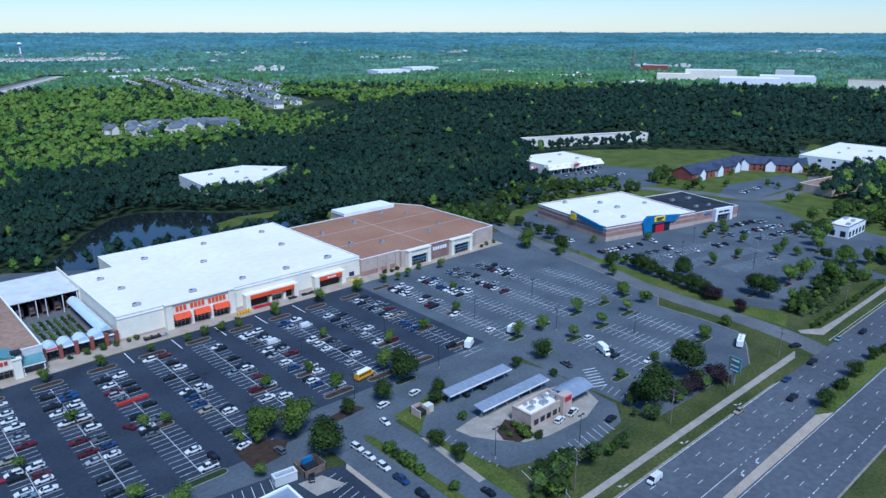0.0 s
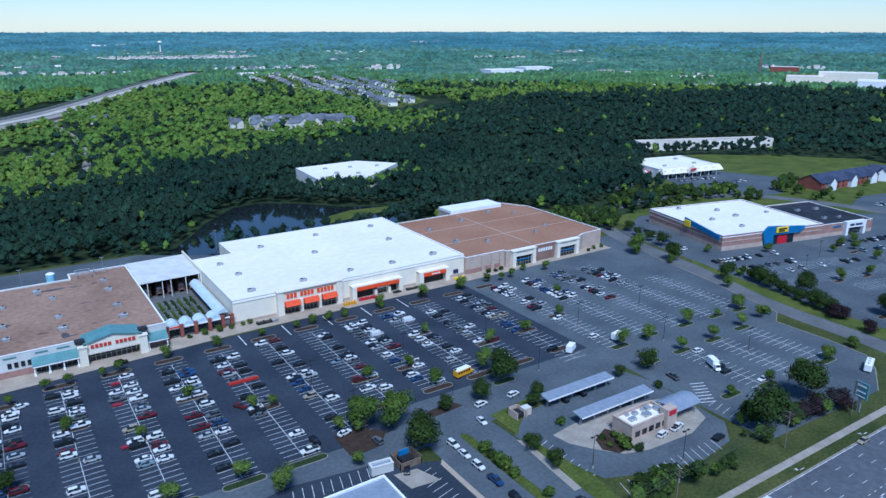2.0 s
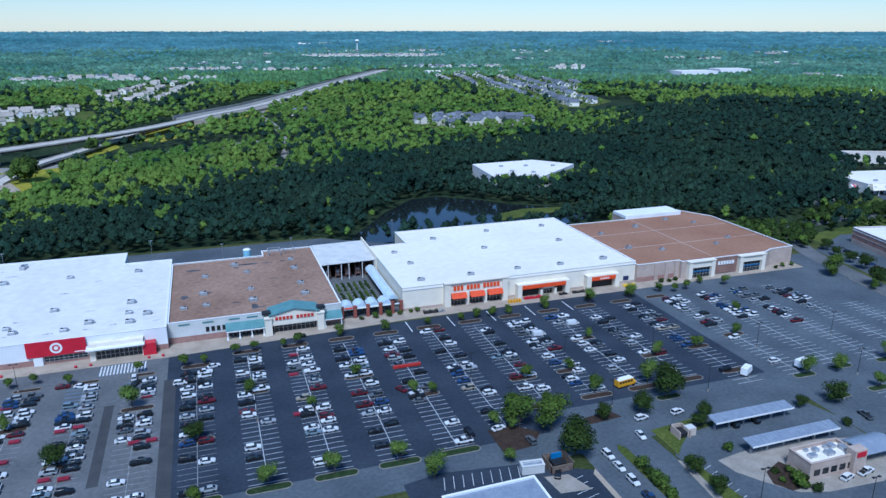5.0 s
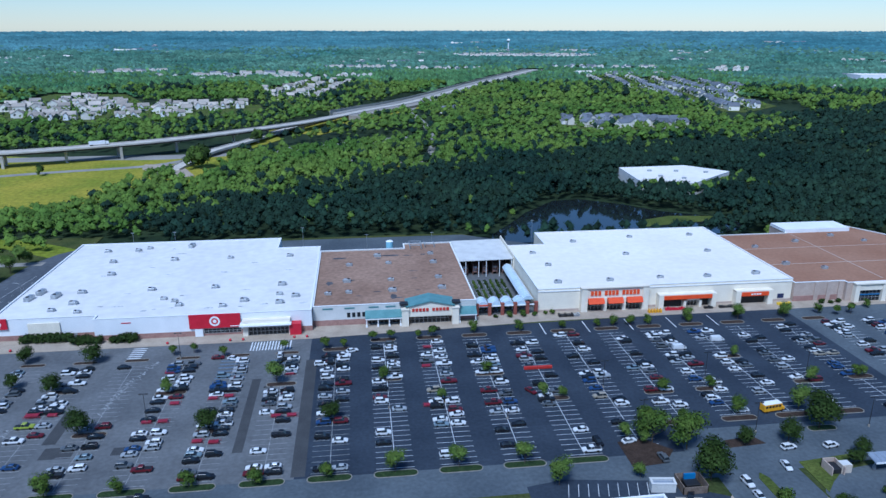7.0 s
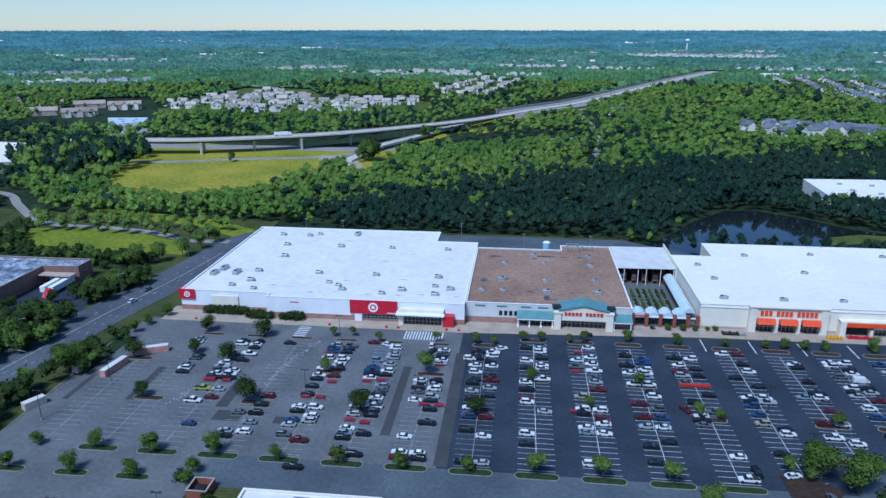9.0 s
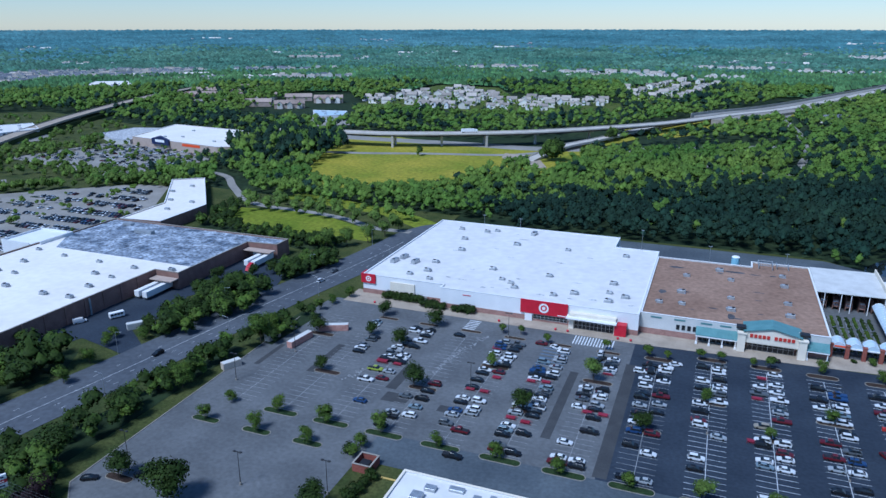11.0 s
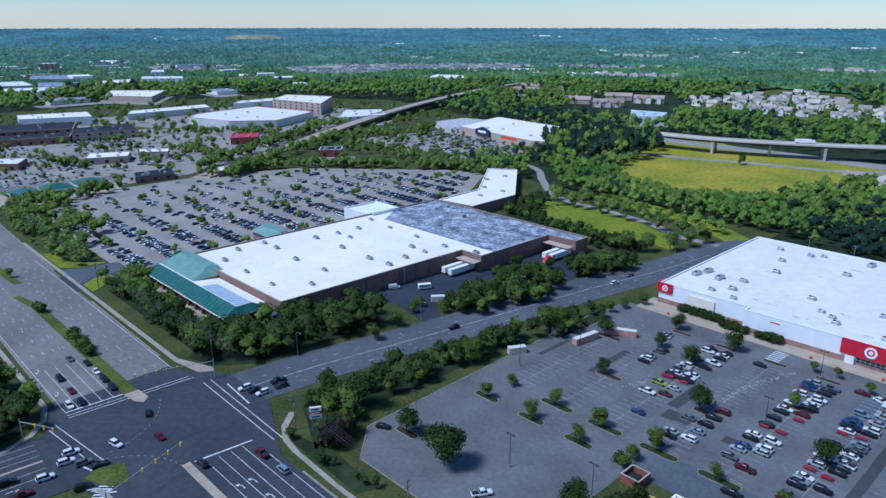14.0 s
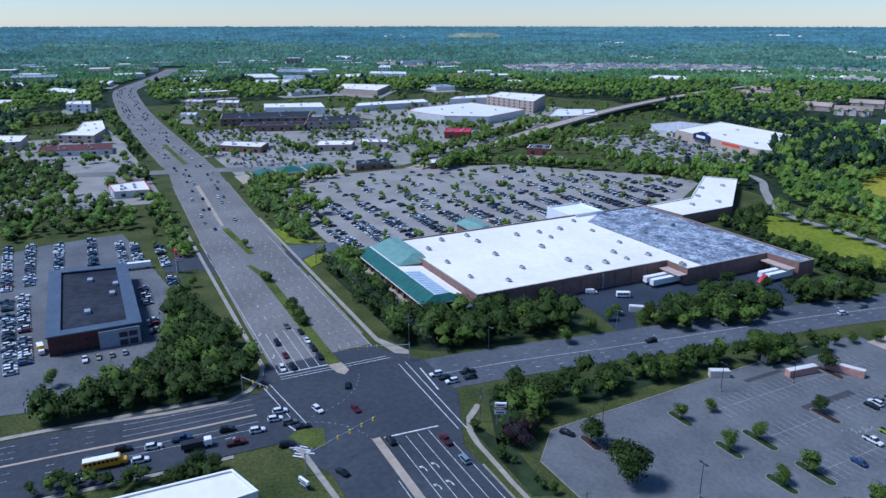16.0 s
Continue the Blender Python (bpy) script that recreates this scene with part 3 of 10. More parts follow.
ribbon(bm, CROSS[2:], -17, -15, .15, dz=.3)
single("pavement_7", bm, CONC, "concrete pavement beside the street", "pavement", kind="structure")
bm = bmesh.new()
ribbon(bm, CROSS[2:], 19.6, 21.2, .15, dz=.3)
single("pavement_8", bm, CONC, "concrete pavement beside the street", "pavement", kind="structure")

for y_, runs_ in ((19.6, ((900, 296), (246, -158), (-236, -334), (-372, -560), (-650, -1400))), (-20.2, ((900, -155), (-236, -340), (-376, -560), (-640, -1400)))):
    for a_, b_ in runs_:
        pts_ = [p for p in HWY if b_ < p[0] < a_]
        bm = bmesh.new()
        ribbon(bm, pts_, y_ if HWY[0][0] < HWY[-1][0] else -y_ - .6, (y_ if HWY[0][0] < HWY[-1][0] else -y_ - .6) + .6, .2, dz=.3)
        single("kerb", bm, KERB, "pale concrete kerb along the highway", "kerb", kind="structure")
slab("road_21", [(-364, 92), (-336, 92), (-347, 101), (-350, 122), (-366, 122), (-362, 104)], .085, ROAD, "asphalt driveway into the supermarket lot", "road")
slab("road_22", [(-384, 53), (-378, 48), (-376, 30), (-356, 30), (-354, 46), (-340, 53)], .085, ROAD, "asphalt driveway into the dealer lot", "road")
slab("paving_1", [(-340, 117), (-258, 115.5), (-250, 116), (-248, 124), (-340, 126)], .12, CONC_TAN, "tan concrete terrace before the green porch", "paving")
slab("paving_2", [(-250, 122), (-226, 116), (-224, 120), (-244, 134)], .125, CONC_TAN, "tan concrete footpath to the supermarket", "paving")

# lane markings
mk = bmesh.new()


def stripe(bm, x0, y0, x1, y1, w=.18, z=.1):
    d = Vector((x1 - x0, y1 - y0)).normalized()
    s = Vector((-d.y, d.x)) * (w / 2)
    vs = [bm.verts.new(p) for p in ((x0 - s.x, y0 - s.y, z), (x1 - s.x, y1 - s.y, z), (x1 + s.x, y1 + s.y, z), (x0 + s.x, y0 + s.y, z))]
    bm.faces.new(vs)


def dashes(bm, x0, x1, y, w=.16, on=2.7, off=9.3, z=.1):
    x = x0
    while x < x1:
        stripe(bm, x, y, min(x + on, x1), y, w, z)
        x += on + off


def along(bm, line, off, w=.2, on=None, gap=9.0, z=.1, start=0, end=None):
    pts = line[start:end]
    for a, b in zip(pts, pts[1:]):
        d = Vector((b[0] - a[0], b[1] - a[1]))
        s = Vector((-d.y, d.x)).normalized() * off
        h = (a[2] if len(a) > 2 else 0) + z
        if on is None:
            stripe(bm, a[0] + s.x, a[1] + s.y, b[0] + s.x, b[1] + s.y, w, h)
        else:
            k, n, L = d.normalized(), 0.0, d.length
            while n + on <= L + .01:
                stripe(bm, a[0] + s.x + k.x * n, a[1] + s.y + k.y * n, a[0] + s.x + k.x * (n + on), a[1] + s.y + k.y * (n + on), w, h)
                n += on + gap


for y in (77.3, 81, 84.7):
    stripe(mk, -169, y, -118, y, .2)
    dashes(mk, -112, 900, y)
stripe(mk, -168, 73.6, -118, 73.6, .2)
stripe(mk, 120, 73.6, 178, 73.6, .2)
stripe(mk, -160, 88.4, 240, 88.4, .22)
stripe(mk, 290, 90.3, 900, 91, .22)
dashes(mk, 178, 235, 73.6, .2, 1.2, 1.8)
for y in (54.3, 58.2, 62.3):
    dashes(mk, -140, 900, y)
stripe(mk, -150, 66.6, 900, 66.9, .2)
dashes(mk, 120, 300, 54.3, .3, 1, 2)
for y in (57.2, 60.8, 64.4, 68):
    stripe(mk, -262, y, -225, y, .2)
    dashes(mk, -560, -268, y, .13, 2.4, 11)
for y in (79.8, 83.4, 87):
    dashes(mk, -560, -230, y, .13, 2.4, 11)
stripe(mk, -400, 53.5, -226, 53.2, .2)
stripe(mk, -400, 91.3, -232, 91, .2)
stripe(mk, -225.2, 53, -224.6, 71, .6)
stripe(mk, -171.3, 71, -169.8, 88.5, .6)
stripe(mk, -207, 99.8, -190, 98.6, .5)
stripe(mk, -197, 45.5, -187, 48.5, .5)
for a, b in (((-219.5, 48.5), (-188.5, 52.8)), ((-217.5, 46.2), (-186.5, 50.2)), ((-213.5, 94.2), (-165.5, 93.2)), ((-214, 97), (-164.5, 95.6)), ((-221, 53), (-219.6, 93.5)), ((-222.8, 53), (-221.4, 92.5))):
    stripe(mk, *a, *b, .3, .12)
for i in range(6):
    stripe(mk, -182 + i * 1.5, 42.5 + i * .9, -180.2 + i * 1.5, 45.6 + i * .9, .6, .12)
# dotted turn guides through the junction
for c, r, a0, a1 in (((-168, 44), 24, 95, 165), ((-222, 50), 30, 10, 75)):
    for a in range(a0, a1, 5):
        p, q = radians(a), radians(a + 2)
        stripe(mk, c[0] + r * math.cos(p), c[1] + r * math.sin(p), c[0] + r * math.cos(q), c[1] + r * math.sin(q), .09, .12)
for off, on in ((-7, 2), (-3.4, 2), (4.4, 2)):
    along(mk, SIDE, off, .16, on, 13, .11, 2, -6)
along(mk, SIDE, -.2, .22, None, z=.11, start=1, end=-6)
for off in (-10.5, -7, -3.6, 4.2, 8):
    along(mk, CROSS, off, .13, 2, 9, .11, 6)
    along(mk, CROSS, off, .14, None, z=.11, start=1, end=6)
for off in (-7, -3.4, 3.4, 7):
    along(mk, HWY, off * 1.6, .14, 3, 12, .1, 75)
for off in (-4.2, 0, 4.2):
    along(mk, EXPRESS, off, .2, 3, 8, .08)


def arrow(bm, x, y, turn, flip=1):
    """A turn arrow, its head pointing to one side of the lane (turn: heading in degrees)."""
    c, s = math.cos(radians(turn)), math.sin(radians(turn))
    shape = [[(-1.6, -.15), (.2, -.15), (.2, .15), (-1.6, .15)], [(.2, -.15), (1.0, .5 * flip), (.8, .75 * flip), (.1, .15)], [(1.5, 1.3 * flip), (.35, 1.0 * flip), (1.25, .1 * flip)]]
    for f in shape:
        vs = [bm.verts.new((x + c * a - s * b, y + s * a + c * b, .1)) for a, b in f]
        bm.faces.new(vs)


for x in (-152, -143):
    arrow(mk, x, 75.4, 180, 1)
    arrow(mk, x, 79.1, 180, 1)
for x in (148, 180, 214):
    arrow(mk, x, 90.2, 180, -1)
for x in (178, 187):
    arrow(mk, x, 71.7, 180, 1)
for x in (-240, -262):
    arrow(mk, x, 55.4, 0, -1)
arrow(mk, -192, 30, 95, -1)
arrow(mk, -196, 10, 95, -1)
bmesh.ops.recalc_face_normals(mk, faces=mk.faces)
single("lane_marking", mk, LINE, "white painted lane lines, stop lines and arrows", "road marking", kind="structure")

# ---------- parking areas ----------
slab("parking_lot_1", [(-19, 171), (94, 171), (96, 182), (186, 182), (186, 272), (-19, 266)], .03, ASPH_NEW, "dark resealed asphalt parking lot", "parking lot")
slab("parking_lot_2", [(-152, 118), (-140, 106), (-84, 106), (-84, 160), (-19, 160), (-19, 266), (-154, 266), (-156, 240)], .03, ASPH_OLD, "worn pale grey asphalt parking lot", "parking lot")
slab("parking_lot_3", [(186, 104), (246, 102), (262, 111), (271, 119), (272.5, 136), (272, 157), (282, 163), (286, 182), (291, 203), (299, 250), (310, 290), (292, 290), (292, 273), (186, 272)], .03, ASPH_MID, "grey asphalt parking lot with white stalls", "parking lot")
slab("road_14", [(-84, 156), (105, 158), (186, 163), (282, 164), (285, 175), (186, 178), (186, 182), (96, 182), (94, 171), (-84, 171)], .034, ASPH_MID, "main drive through the parking lot", "road")
slab("road_15", [(106, 95), (124, 95), (122, 160), (106, 160)], .036, ASPH_MID, "entrance drive from the highway", "road")
slab("parking_lot_4", [(123, 134), (126.3, 133), (130.5, 117.6), (145, 112), (161, 108.4), (176, 110.5), (184, 118), (186, 150), (182, 164), (128, 156), (123, 148)], .04, ASPH_MID, "grey asphalt lot round the drive-in", "parking lot")
slab("parking_lot_5", [(44, 100), (98, 100), (98, 149), (91, 152.5), (88, 158), (76, 159), (55, 162), (44, 160)], .04, ASPH_NEW, "dark asphalt lot beside the white shed", "parking lot")
slab("parking_lot_6", [(303, 156), (303.5, 139), (303, 129), (307, 118), (334, 119.5), (352, 119.5), (372, 121), (388, 119), (384, 103), (383.5, 97.5), (393, 97.5), (394, 103), (402, 117), (430, 113), (471, 120), (475, 138), (468, 166), (500, 204), (505, 225), (455, 262), (430, 296), (360, 312), (320, 292), (312, 236), (306, 190)], .035, ASPH_MID, "dark asphalt lot of the electronics store", "parking lot")
slab("parking_lot_7", [(440, 320), (500, 300), (560, 330), (535, 385), (470, 385)], .04, ASPH_MID, "grey lot before the pet store", "parking lot")
slab("parking_lot_8", [(500, 225), (600, 222), (620, 250), (540, 262), (505, 250)], .04, ASPH_MID, "small lot before the brick offices", "parking lot")
slab("parking_lot_9", [(-435, -24), (-425, -45), (-240, -45), (-236, -24), (-262, 18), (-300, 34), (-440, 16)], .03, ASPH_OLD, "worn grey lot of the car dealer", "parking lot")
# the western lots get the brighter asphalt in place of sunlight
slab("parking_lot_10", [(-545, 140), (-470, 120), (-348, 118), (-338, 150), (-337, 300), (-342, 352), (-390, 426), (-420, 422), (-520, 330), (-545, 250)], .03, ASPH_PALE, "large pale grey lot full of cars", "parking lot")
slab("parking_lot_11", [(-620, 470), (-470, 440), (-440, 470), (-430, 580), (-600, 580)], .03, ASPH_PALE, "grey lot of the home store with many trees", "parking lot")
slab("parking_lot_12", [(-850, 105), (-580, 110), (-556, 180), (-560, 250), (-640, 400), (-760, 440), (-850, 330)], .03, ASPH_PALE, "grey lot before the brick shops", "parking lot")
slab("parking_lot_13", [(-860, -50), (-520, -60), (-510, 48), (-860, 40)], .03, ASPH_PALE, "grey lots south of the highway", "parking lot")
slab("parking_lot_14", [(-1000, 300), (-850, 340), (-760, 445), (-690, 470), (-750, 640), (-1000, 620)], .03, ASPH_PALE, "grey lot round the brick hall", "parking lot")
slab("entrance_road", [(-346, 94.5), (-376, 94.5), (-371, 104), (-368, 122), (-353, 122), (-352, 104)], .09, ASPH_MID, "grey entrance road from the highway into the lot", "road")
slab("verge_3", [(-331, 97.2), (-345, 97.2), (-350.5, 104), (-351.5, 112), (-345, 112), (-338, 105)], .1, MEADOWG, "pale mown lawn at the lot entrance", "lawn")
slab("verge_4", [(-378, 97.2), (-410, 97.2), (-408, 101), (-384, 104), (-371, 118), (-372.5, 104)], .1, MEADOWG, "pale mown lawn at the lot entrance", "lawn")
slab("loading_yard", [(-240, 150), (-225, 190), (-206, 186), (-197, 184), (-196, 192), (-212, 203), (-210, 220), (-217, 242), (-206, 262), (-186, 266), (-190, 278), (-206, 302), (-228, 302), (-235, 258), (-244, 200)], .05, ASPH_NEW, "dark asphalt loading yard behind the supermarket", "yard")
slab("service_road", [(-52, 380), (60, 376), (96, 370), (200, 374), (200, 382), (98, 381), (62, 404), (-52, 404), (-150, 398), (-150, 390)], .04, ASPH_MID, "service road behind the stores", "road")
slab("pavement_9", [(-148, 264), (-19, 264), (49, 268), (77, 270), (291, 271), (291, 281), (-19, 279), (-148, 279)], .16, CONC_TAN, "broad tan concrete pavement before the stores", "pavement")

# dark resurfaced strips and a worn white track
for i, (x0, y0, x1, y1) in enumerate(((-127, 198, -124, 222), (-95, 197, -91, 216), (-38, 186, -35, 232), (-20, 172, -16, 245), (-148, 196, -146, 214), (-73, 189, -67, 193), (-93, 189, -84, 195))):
    slab("asphalt_patch_%d" % (i + 1), rect(x0, y0, x1, y1), .042, PATCH, "dark resurfaced strip of asphalt", "asphalt patch", .02)

rk = random.Random(31)
flecks = bmesh.new()
for (x0, y0), (x1, y1), n_ in (((-75, 250), (-80, 236), 24), ((-80, 236), (-83, 214), 52), ((-83, 214), (-87, 200), 16), ((-108, 207), (-111, 196), 26)):
    for i in range(n_):
        t = rk.random()
        x, y, a, w, d = x0 + (x1 - x0) * t + rk.gauss(0, .8), y0 + (y1 - y0) * t, rk.uniform(0, 3), rk.uniform(.25, .9), rk.uniform(.15, .4)
        c_, s_ = math.cos(a), math.sin(a)
        flecks.faces.new([flecks.verts.new((x + c_ * u * w - s_ * v * d, y + s_ * u * w + c_ * v * d, .052)) for u, v in ((-1, -.6), (.2, -1), (1, .3), (-.3, 1))])
single("chalk_track", flecks, WORNP, "broken chalky white track on the worn asphalt", "asphalt patch", kind="structure")
zebra = bmesh.new()
for i in range(5):
    x, y = -173.2 - i * .95, 45.7 + i * .8
    zebra.faces.new([zebra.verts.new((x + u, y + v, .105)) for u, v in ((-1.5, -1.3), (-1.1, -1.65), (1.5, 1.3), (1.1, 1.65))])
for i in range(7):
    x, y = 190.2 + i * 1.25, 129 + i * 1.75
    zebra.faces.new([zebra.verts.new((x + u, y + v, .06)) for u, v in ((-2.4, .9), (-2.4, 1.3), (2.6, -.7), (2.6, -1.1))])
single("zebra_marking", zebra, STALLP, "white zebra and hatching bars on the asphalt", "road marking", kind="structure")
PITCH = 2.75
ROWS = []
for k in range(-8, 9):
    x = 9.2 + 18.38 * k
    ROWS.append((x, 189.0 if k > 4 else 173.0, 249.0 if k < 0 else 256.0, "dark" if k >= 0 else "worn"))
for x in (176, 198, 216.5, 235, 254, 272):
    ROWS.append((x, 178.0, 256.0 if x < 260 else 225, "grey"))
for x in (216.5, 235, 254):
    ROWS.append((x, 127.0, 158.0, "grey"))

lines = bmesh.new()
worn_lines = bmesh.new()
for x, y0, y1, kind in ROWS:
    n = int((y1 - y0) / PITCH)
    target = worn_lines if kind == "worn" else lines
    stripe(target, x, y0, x, y0 + n * PITCH, .17, .055)
    for i in range(n + 1):
        stripe(target, x - 5.4, y0 + i * PITCH, x + 5.4, y0 + i * PITCH, .15, .055)
for i in range(14):
    stripe(lines, 131 + i * 3.0, 108.8, 132.5 + i * 3.0, 114, .15, .06)
for i in range(9):
    stripe(lines, 188, 108 + i * 2.75, 193, 109 + i * 2.75, .12, .055)
for i in range(8):
    stripe(lines, 125, 119 + i * 2.9, 129.5, 120.5 + i * 2.9, .15, .06)
for x0, n_, y0 in ((320, 24, 200), (322, 26, 182), (345, 14, 160), (400, 22, 178)):
    for i in range(n_):
        c, s = math.cos(radians(-12)), math.sin(radians(-12))
        ax, ay = x0 + c * i * 2.75, y0 + s * i * 2.75
        stripe(lines, ax + s * 5.2, ay - c * 5.2, ax - s * 5.2, ay + c * 5.2, .15, .055)
for i in range(9):
    stripe(lines, 54 + i * 2.7, 154.2 - i * .2, 55.5 + i * 2.7, 159.6 - i * .2, .14, .06)
for i in range(7):
    stripe(lines, 87, 130 + i * 2.8, 92.6, 131.4 + i * 2.8, .14, .06)
# crossings before the doors
for i in range(14):
    stripe(lines, -42 + i * 1.15, 255.5, -42 + i * 1.15, 263.5, .5, .06)
for i in range(6):
    stripe(lines, -87 + i * .05, 254 + i * 1.7, -82 + i * .05, 254 + i * 1.7, .6, .06)
for x in (83, 101.5, 120, 138.5, 157):
    stripe(lines, x - 8, 257, x - 8, 268, .4, .06)
bmesh.ops.recalc_face_normals(lines, faces=lines.faces)
bmesh.ops.recalc_face_normals(worn_lines, faces=worn_lines.faces)
single("worn_stall_marking", worn_lines, WORNP, "worn white parking stall lines", "road marking", kind="structure")
for pts_ in ([(-156, 240), (-152, 118), (-140, 106), (-84, 106)], [(246, 102), (262, 111), (271, 119), (272.5, 136), (272, 157), (282, 163), (286, 182), (291, 203), (299, 250)]):
    bm = bmesh.new()
    ribbon(bm, pts_, -.2, .2, .18, dz=.3)
    single("kerb", bm, KERB, "pale concrete kerb at the edge of the lot", "kerb", kind="structure")
single("stall_marking", lines, STALLP, "white painted parking stall lines", "road marking", kind="structure")
for x0, y0, x1, y1 in ((-51.5, 234, -41, 248), (-33, 238, -24, 249), (-14, 240, -5, 249)):
    bm = bmesh.new()
    y = y0
    while y < y1:
        stripe(bm, x0, y, x1, y, .7, .05)
        y += 2.75
    bmesh.ops.recalc_face_normals(bm, faces=bm.faces)
    single("accessible_stall_marking", bm, BLUEP, "blue painted accessible parking stalls", "road marking", kind="structure")


def capsule(x, y, w, d, n=6):
    """The outline of an island with rounded ends, w along x and d along y."""
    r = min(w, d) / 2
    out = []
    for i in range(4):
        cx, cy = x + (w / 2 - r) * (1 if i in (0, 3) else -1), y + (d / 2 - r) * (1 if i in (0, 1) else -1)
        for j in range(n + 1):
            a = math.pi / 2 * (i + j / n)
            out.append((cx + r * math.cos(a), cy + r * math.sin(a)))
    return out




def island(x, y, w, d, fill):
    e = thing("parking_island", "kerbed island with " + ("dark groundcover" if fill is GRASS else "brown mulch") + " in the parking lot", "island", "parking islands", "structure", (x, y, 0))
    bm = bmesh.new()
    o, i_ = capsule(0, 0, w, d), capsule(0, 0, w - .5, d - .5)
    rings = [[bm.verts.new((*p, z)) for p in q] for q, z in ((o, -.1), (o, .17), (i_, .17), (i_, .08))]
    for a, b in zip(rings, rings[1:]):
        for j in range(len(o)):
            k = (j + 1) % len(o)
            bm.faces.new((a[j], a[k], b[k], b[j]))
    part("kerb", bm, KERB, e)
    bm = bmesh.new()
    prism(bm, i_, -.1, .12)
    part("bed", bm, COVER if fill is GRASS else fill, e, "dark groundcover" if fill is GRASS else "brown mulch")


for k in range(-7, 4):
    island(9.2 + 18.38 * k, 170.3, 12.5, 3.2, GRASS)
for k in range(5, 9):
    island(9.2 + 18.38 * k, 186.5, 12, 3.2, MULCH)
for k, y in ((-7, 200), (-8, 228), (-6, 230), (-5, 201), (-4, 225), (-3, 199), (-2, 227), (-1, 201), (0, 226), (1, 209), (2, 226), (3, 206), (5, 206), (6, 206), (7, 229), (8, 207)):
    island(9.2 + 18.38 * k, y, 10.5, 3.0, MULCH)
for k in range(-1, 11):
    island(9.2 + 18.38 * k, 259.5 if k >= 0 else 253, 10.5, 3.4, MULCH)
for k in range(-7, -1):
    island(9.2 + 18.38 * k, 252, 9, 2.4, MULCH)
for x, y in ((-139, 158), (-120, 158), (-102, 158)):
    island(x, y, 10, 3, GRASS)
island(-141, 124.5, 9, 3, MULCH)
for x, y in ((198, 176), (216, 177), (237, 176), (256, 175), (271, 174), (197, 160), (215, 160), (234, 160), (254, 161), (218, 125.5), (235, 124.5), (254, 124.5), (201, 128), (177, 208), (198, 213), (216, 233), (176, 187), (142, 178)):
    island(x, y, 9.5, 3.2, GRASS if y < 180 else MULCH)
for x, y in ((345, 170), (365, 166.5), (381, 153), (356, 129), (343, 129.5), (316, 134.6), (438, 164.5), (399, 191.4), (402, 202.7), (409, 141)):
    island(x, y, 8, 3, MULCH)
for k in range(15):
    for x in (-403, -455, -497):
        if inside(x, 128.6 + 19.4 * k, [(-540, 142), (-470, 123), (-355, 122), (-346, 150), (-346, 300), (-350, 350), (-396, 412), (-514, 330), (-540, 250)]):
            island(x, 128.6 + 19.4 * k, 9, 3, GRASS)
slab("planting_bed_1", [(76, 165), (86, 166), (91, 172), (84, 179), (76, 178)], .12, MULCH, "mulched bed under large trees", "planting bed")
slab("planting_bed_2", [(108, 171), (120, 172), (118, 176), (108, 175)], .1, MULCH, "mulched bed under large trees", "planting bed")
slab("drive_1", [(97.5, 100), (108.8, 100), (108.8, 158), (106, 168), (98, 168), (97.5, 150)], .046, ASPH_MID, "grey asphalt lane of the entrance drive", "road")
slab("drive_2", [(111.4, 100), (119, 100), (119.5, 140), (121.5, 158), (121, 168), (111, 168)], .046, ASPH_MID, "grey asphalt lane of the entrance drive", "road")
slab("pavement_12", [(95.6, 100), (97.4, 100), (97.4, 150), (95.8, 148)], .13, CONC_TAN, "narrow tan footpath beside the drive", "pavement")
slab("planting_bed_3", [(124, 148), (128, 152), (138, 160), (142, 164), (124, 162)], .12, GRASS, "lawn at the corner of the drive", "lawn")
slab("median_11", [(109, 106), (112.5, 106), (111.5, 156), (110, 158.5), (108.6, 156)], .18, GRASS, "narrow grass median of the entrance drive", "median")
slab("verge_1", [(122, 100), (126, 104), (129, 118), (126, 142), (122, 146)], .1, GRASS, "narrow lawn beside the drive", "lawn")
slab("verge_2", [(291, 108), (303, 112), (307, 117.6), (302.8, 129), (303.3, 139), (302.8, 156), (305.8, 190), (312, 232), (307, 228), (300.5, 200), (294.6, 178), (292, 153), (291.6, 130)], .06, GRASS, "grass bank with a hedge", "grass")
slab("pavement_10", [(133, 142), (134, 136), (138, 130), (144, 123), (152, 120.5), (170, 119.5), (181, 123), (184, 130), (183, 138), (172, 141), (160, 143), (142, 143.4)], .12, CONC, "concrete apron round the drive-in", "pavement")

slab("paving_4", [(82, 151), (89, 150), (92, 142), (83, 143)], .09, CONC, "concrete pad before the enclosure", "paving")
slab("planting_bed_4", [(142, 133), (149, 136), (152, 129), (149, 124), (143, 124), (140, 128)], .2, MULCH, "mulched bed with shrubs at the drive-in", "planting bed")
slab("pavement_11", [(122, 146), (124, 144), (122, 118), (119.5, 118)], .13, CONC, "concrete footpath beside the entrance drive", "pavement")

# ---------- large stores ----------


def inset(poly, d):
    n, out = len(poly), []
    for i in range(n):
        a, b, c = Vector(poly[i - 1]), Vector(poly[i]), Vector(poly[(i + 1) % n])
        u, v = (b - a).normalized(), (c - b).normalized()
        nu, nv = Vector((-u.y, u.x)), Vector((-v.y, v.x))
        k = 1 + nu.dot(nv)
        out.append(tuple(b + (nu + nv) * (d / max(k, .2))))
    return out


FOOT = []


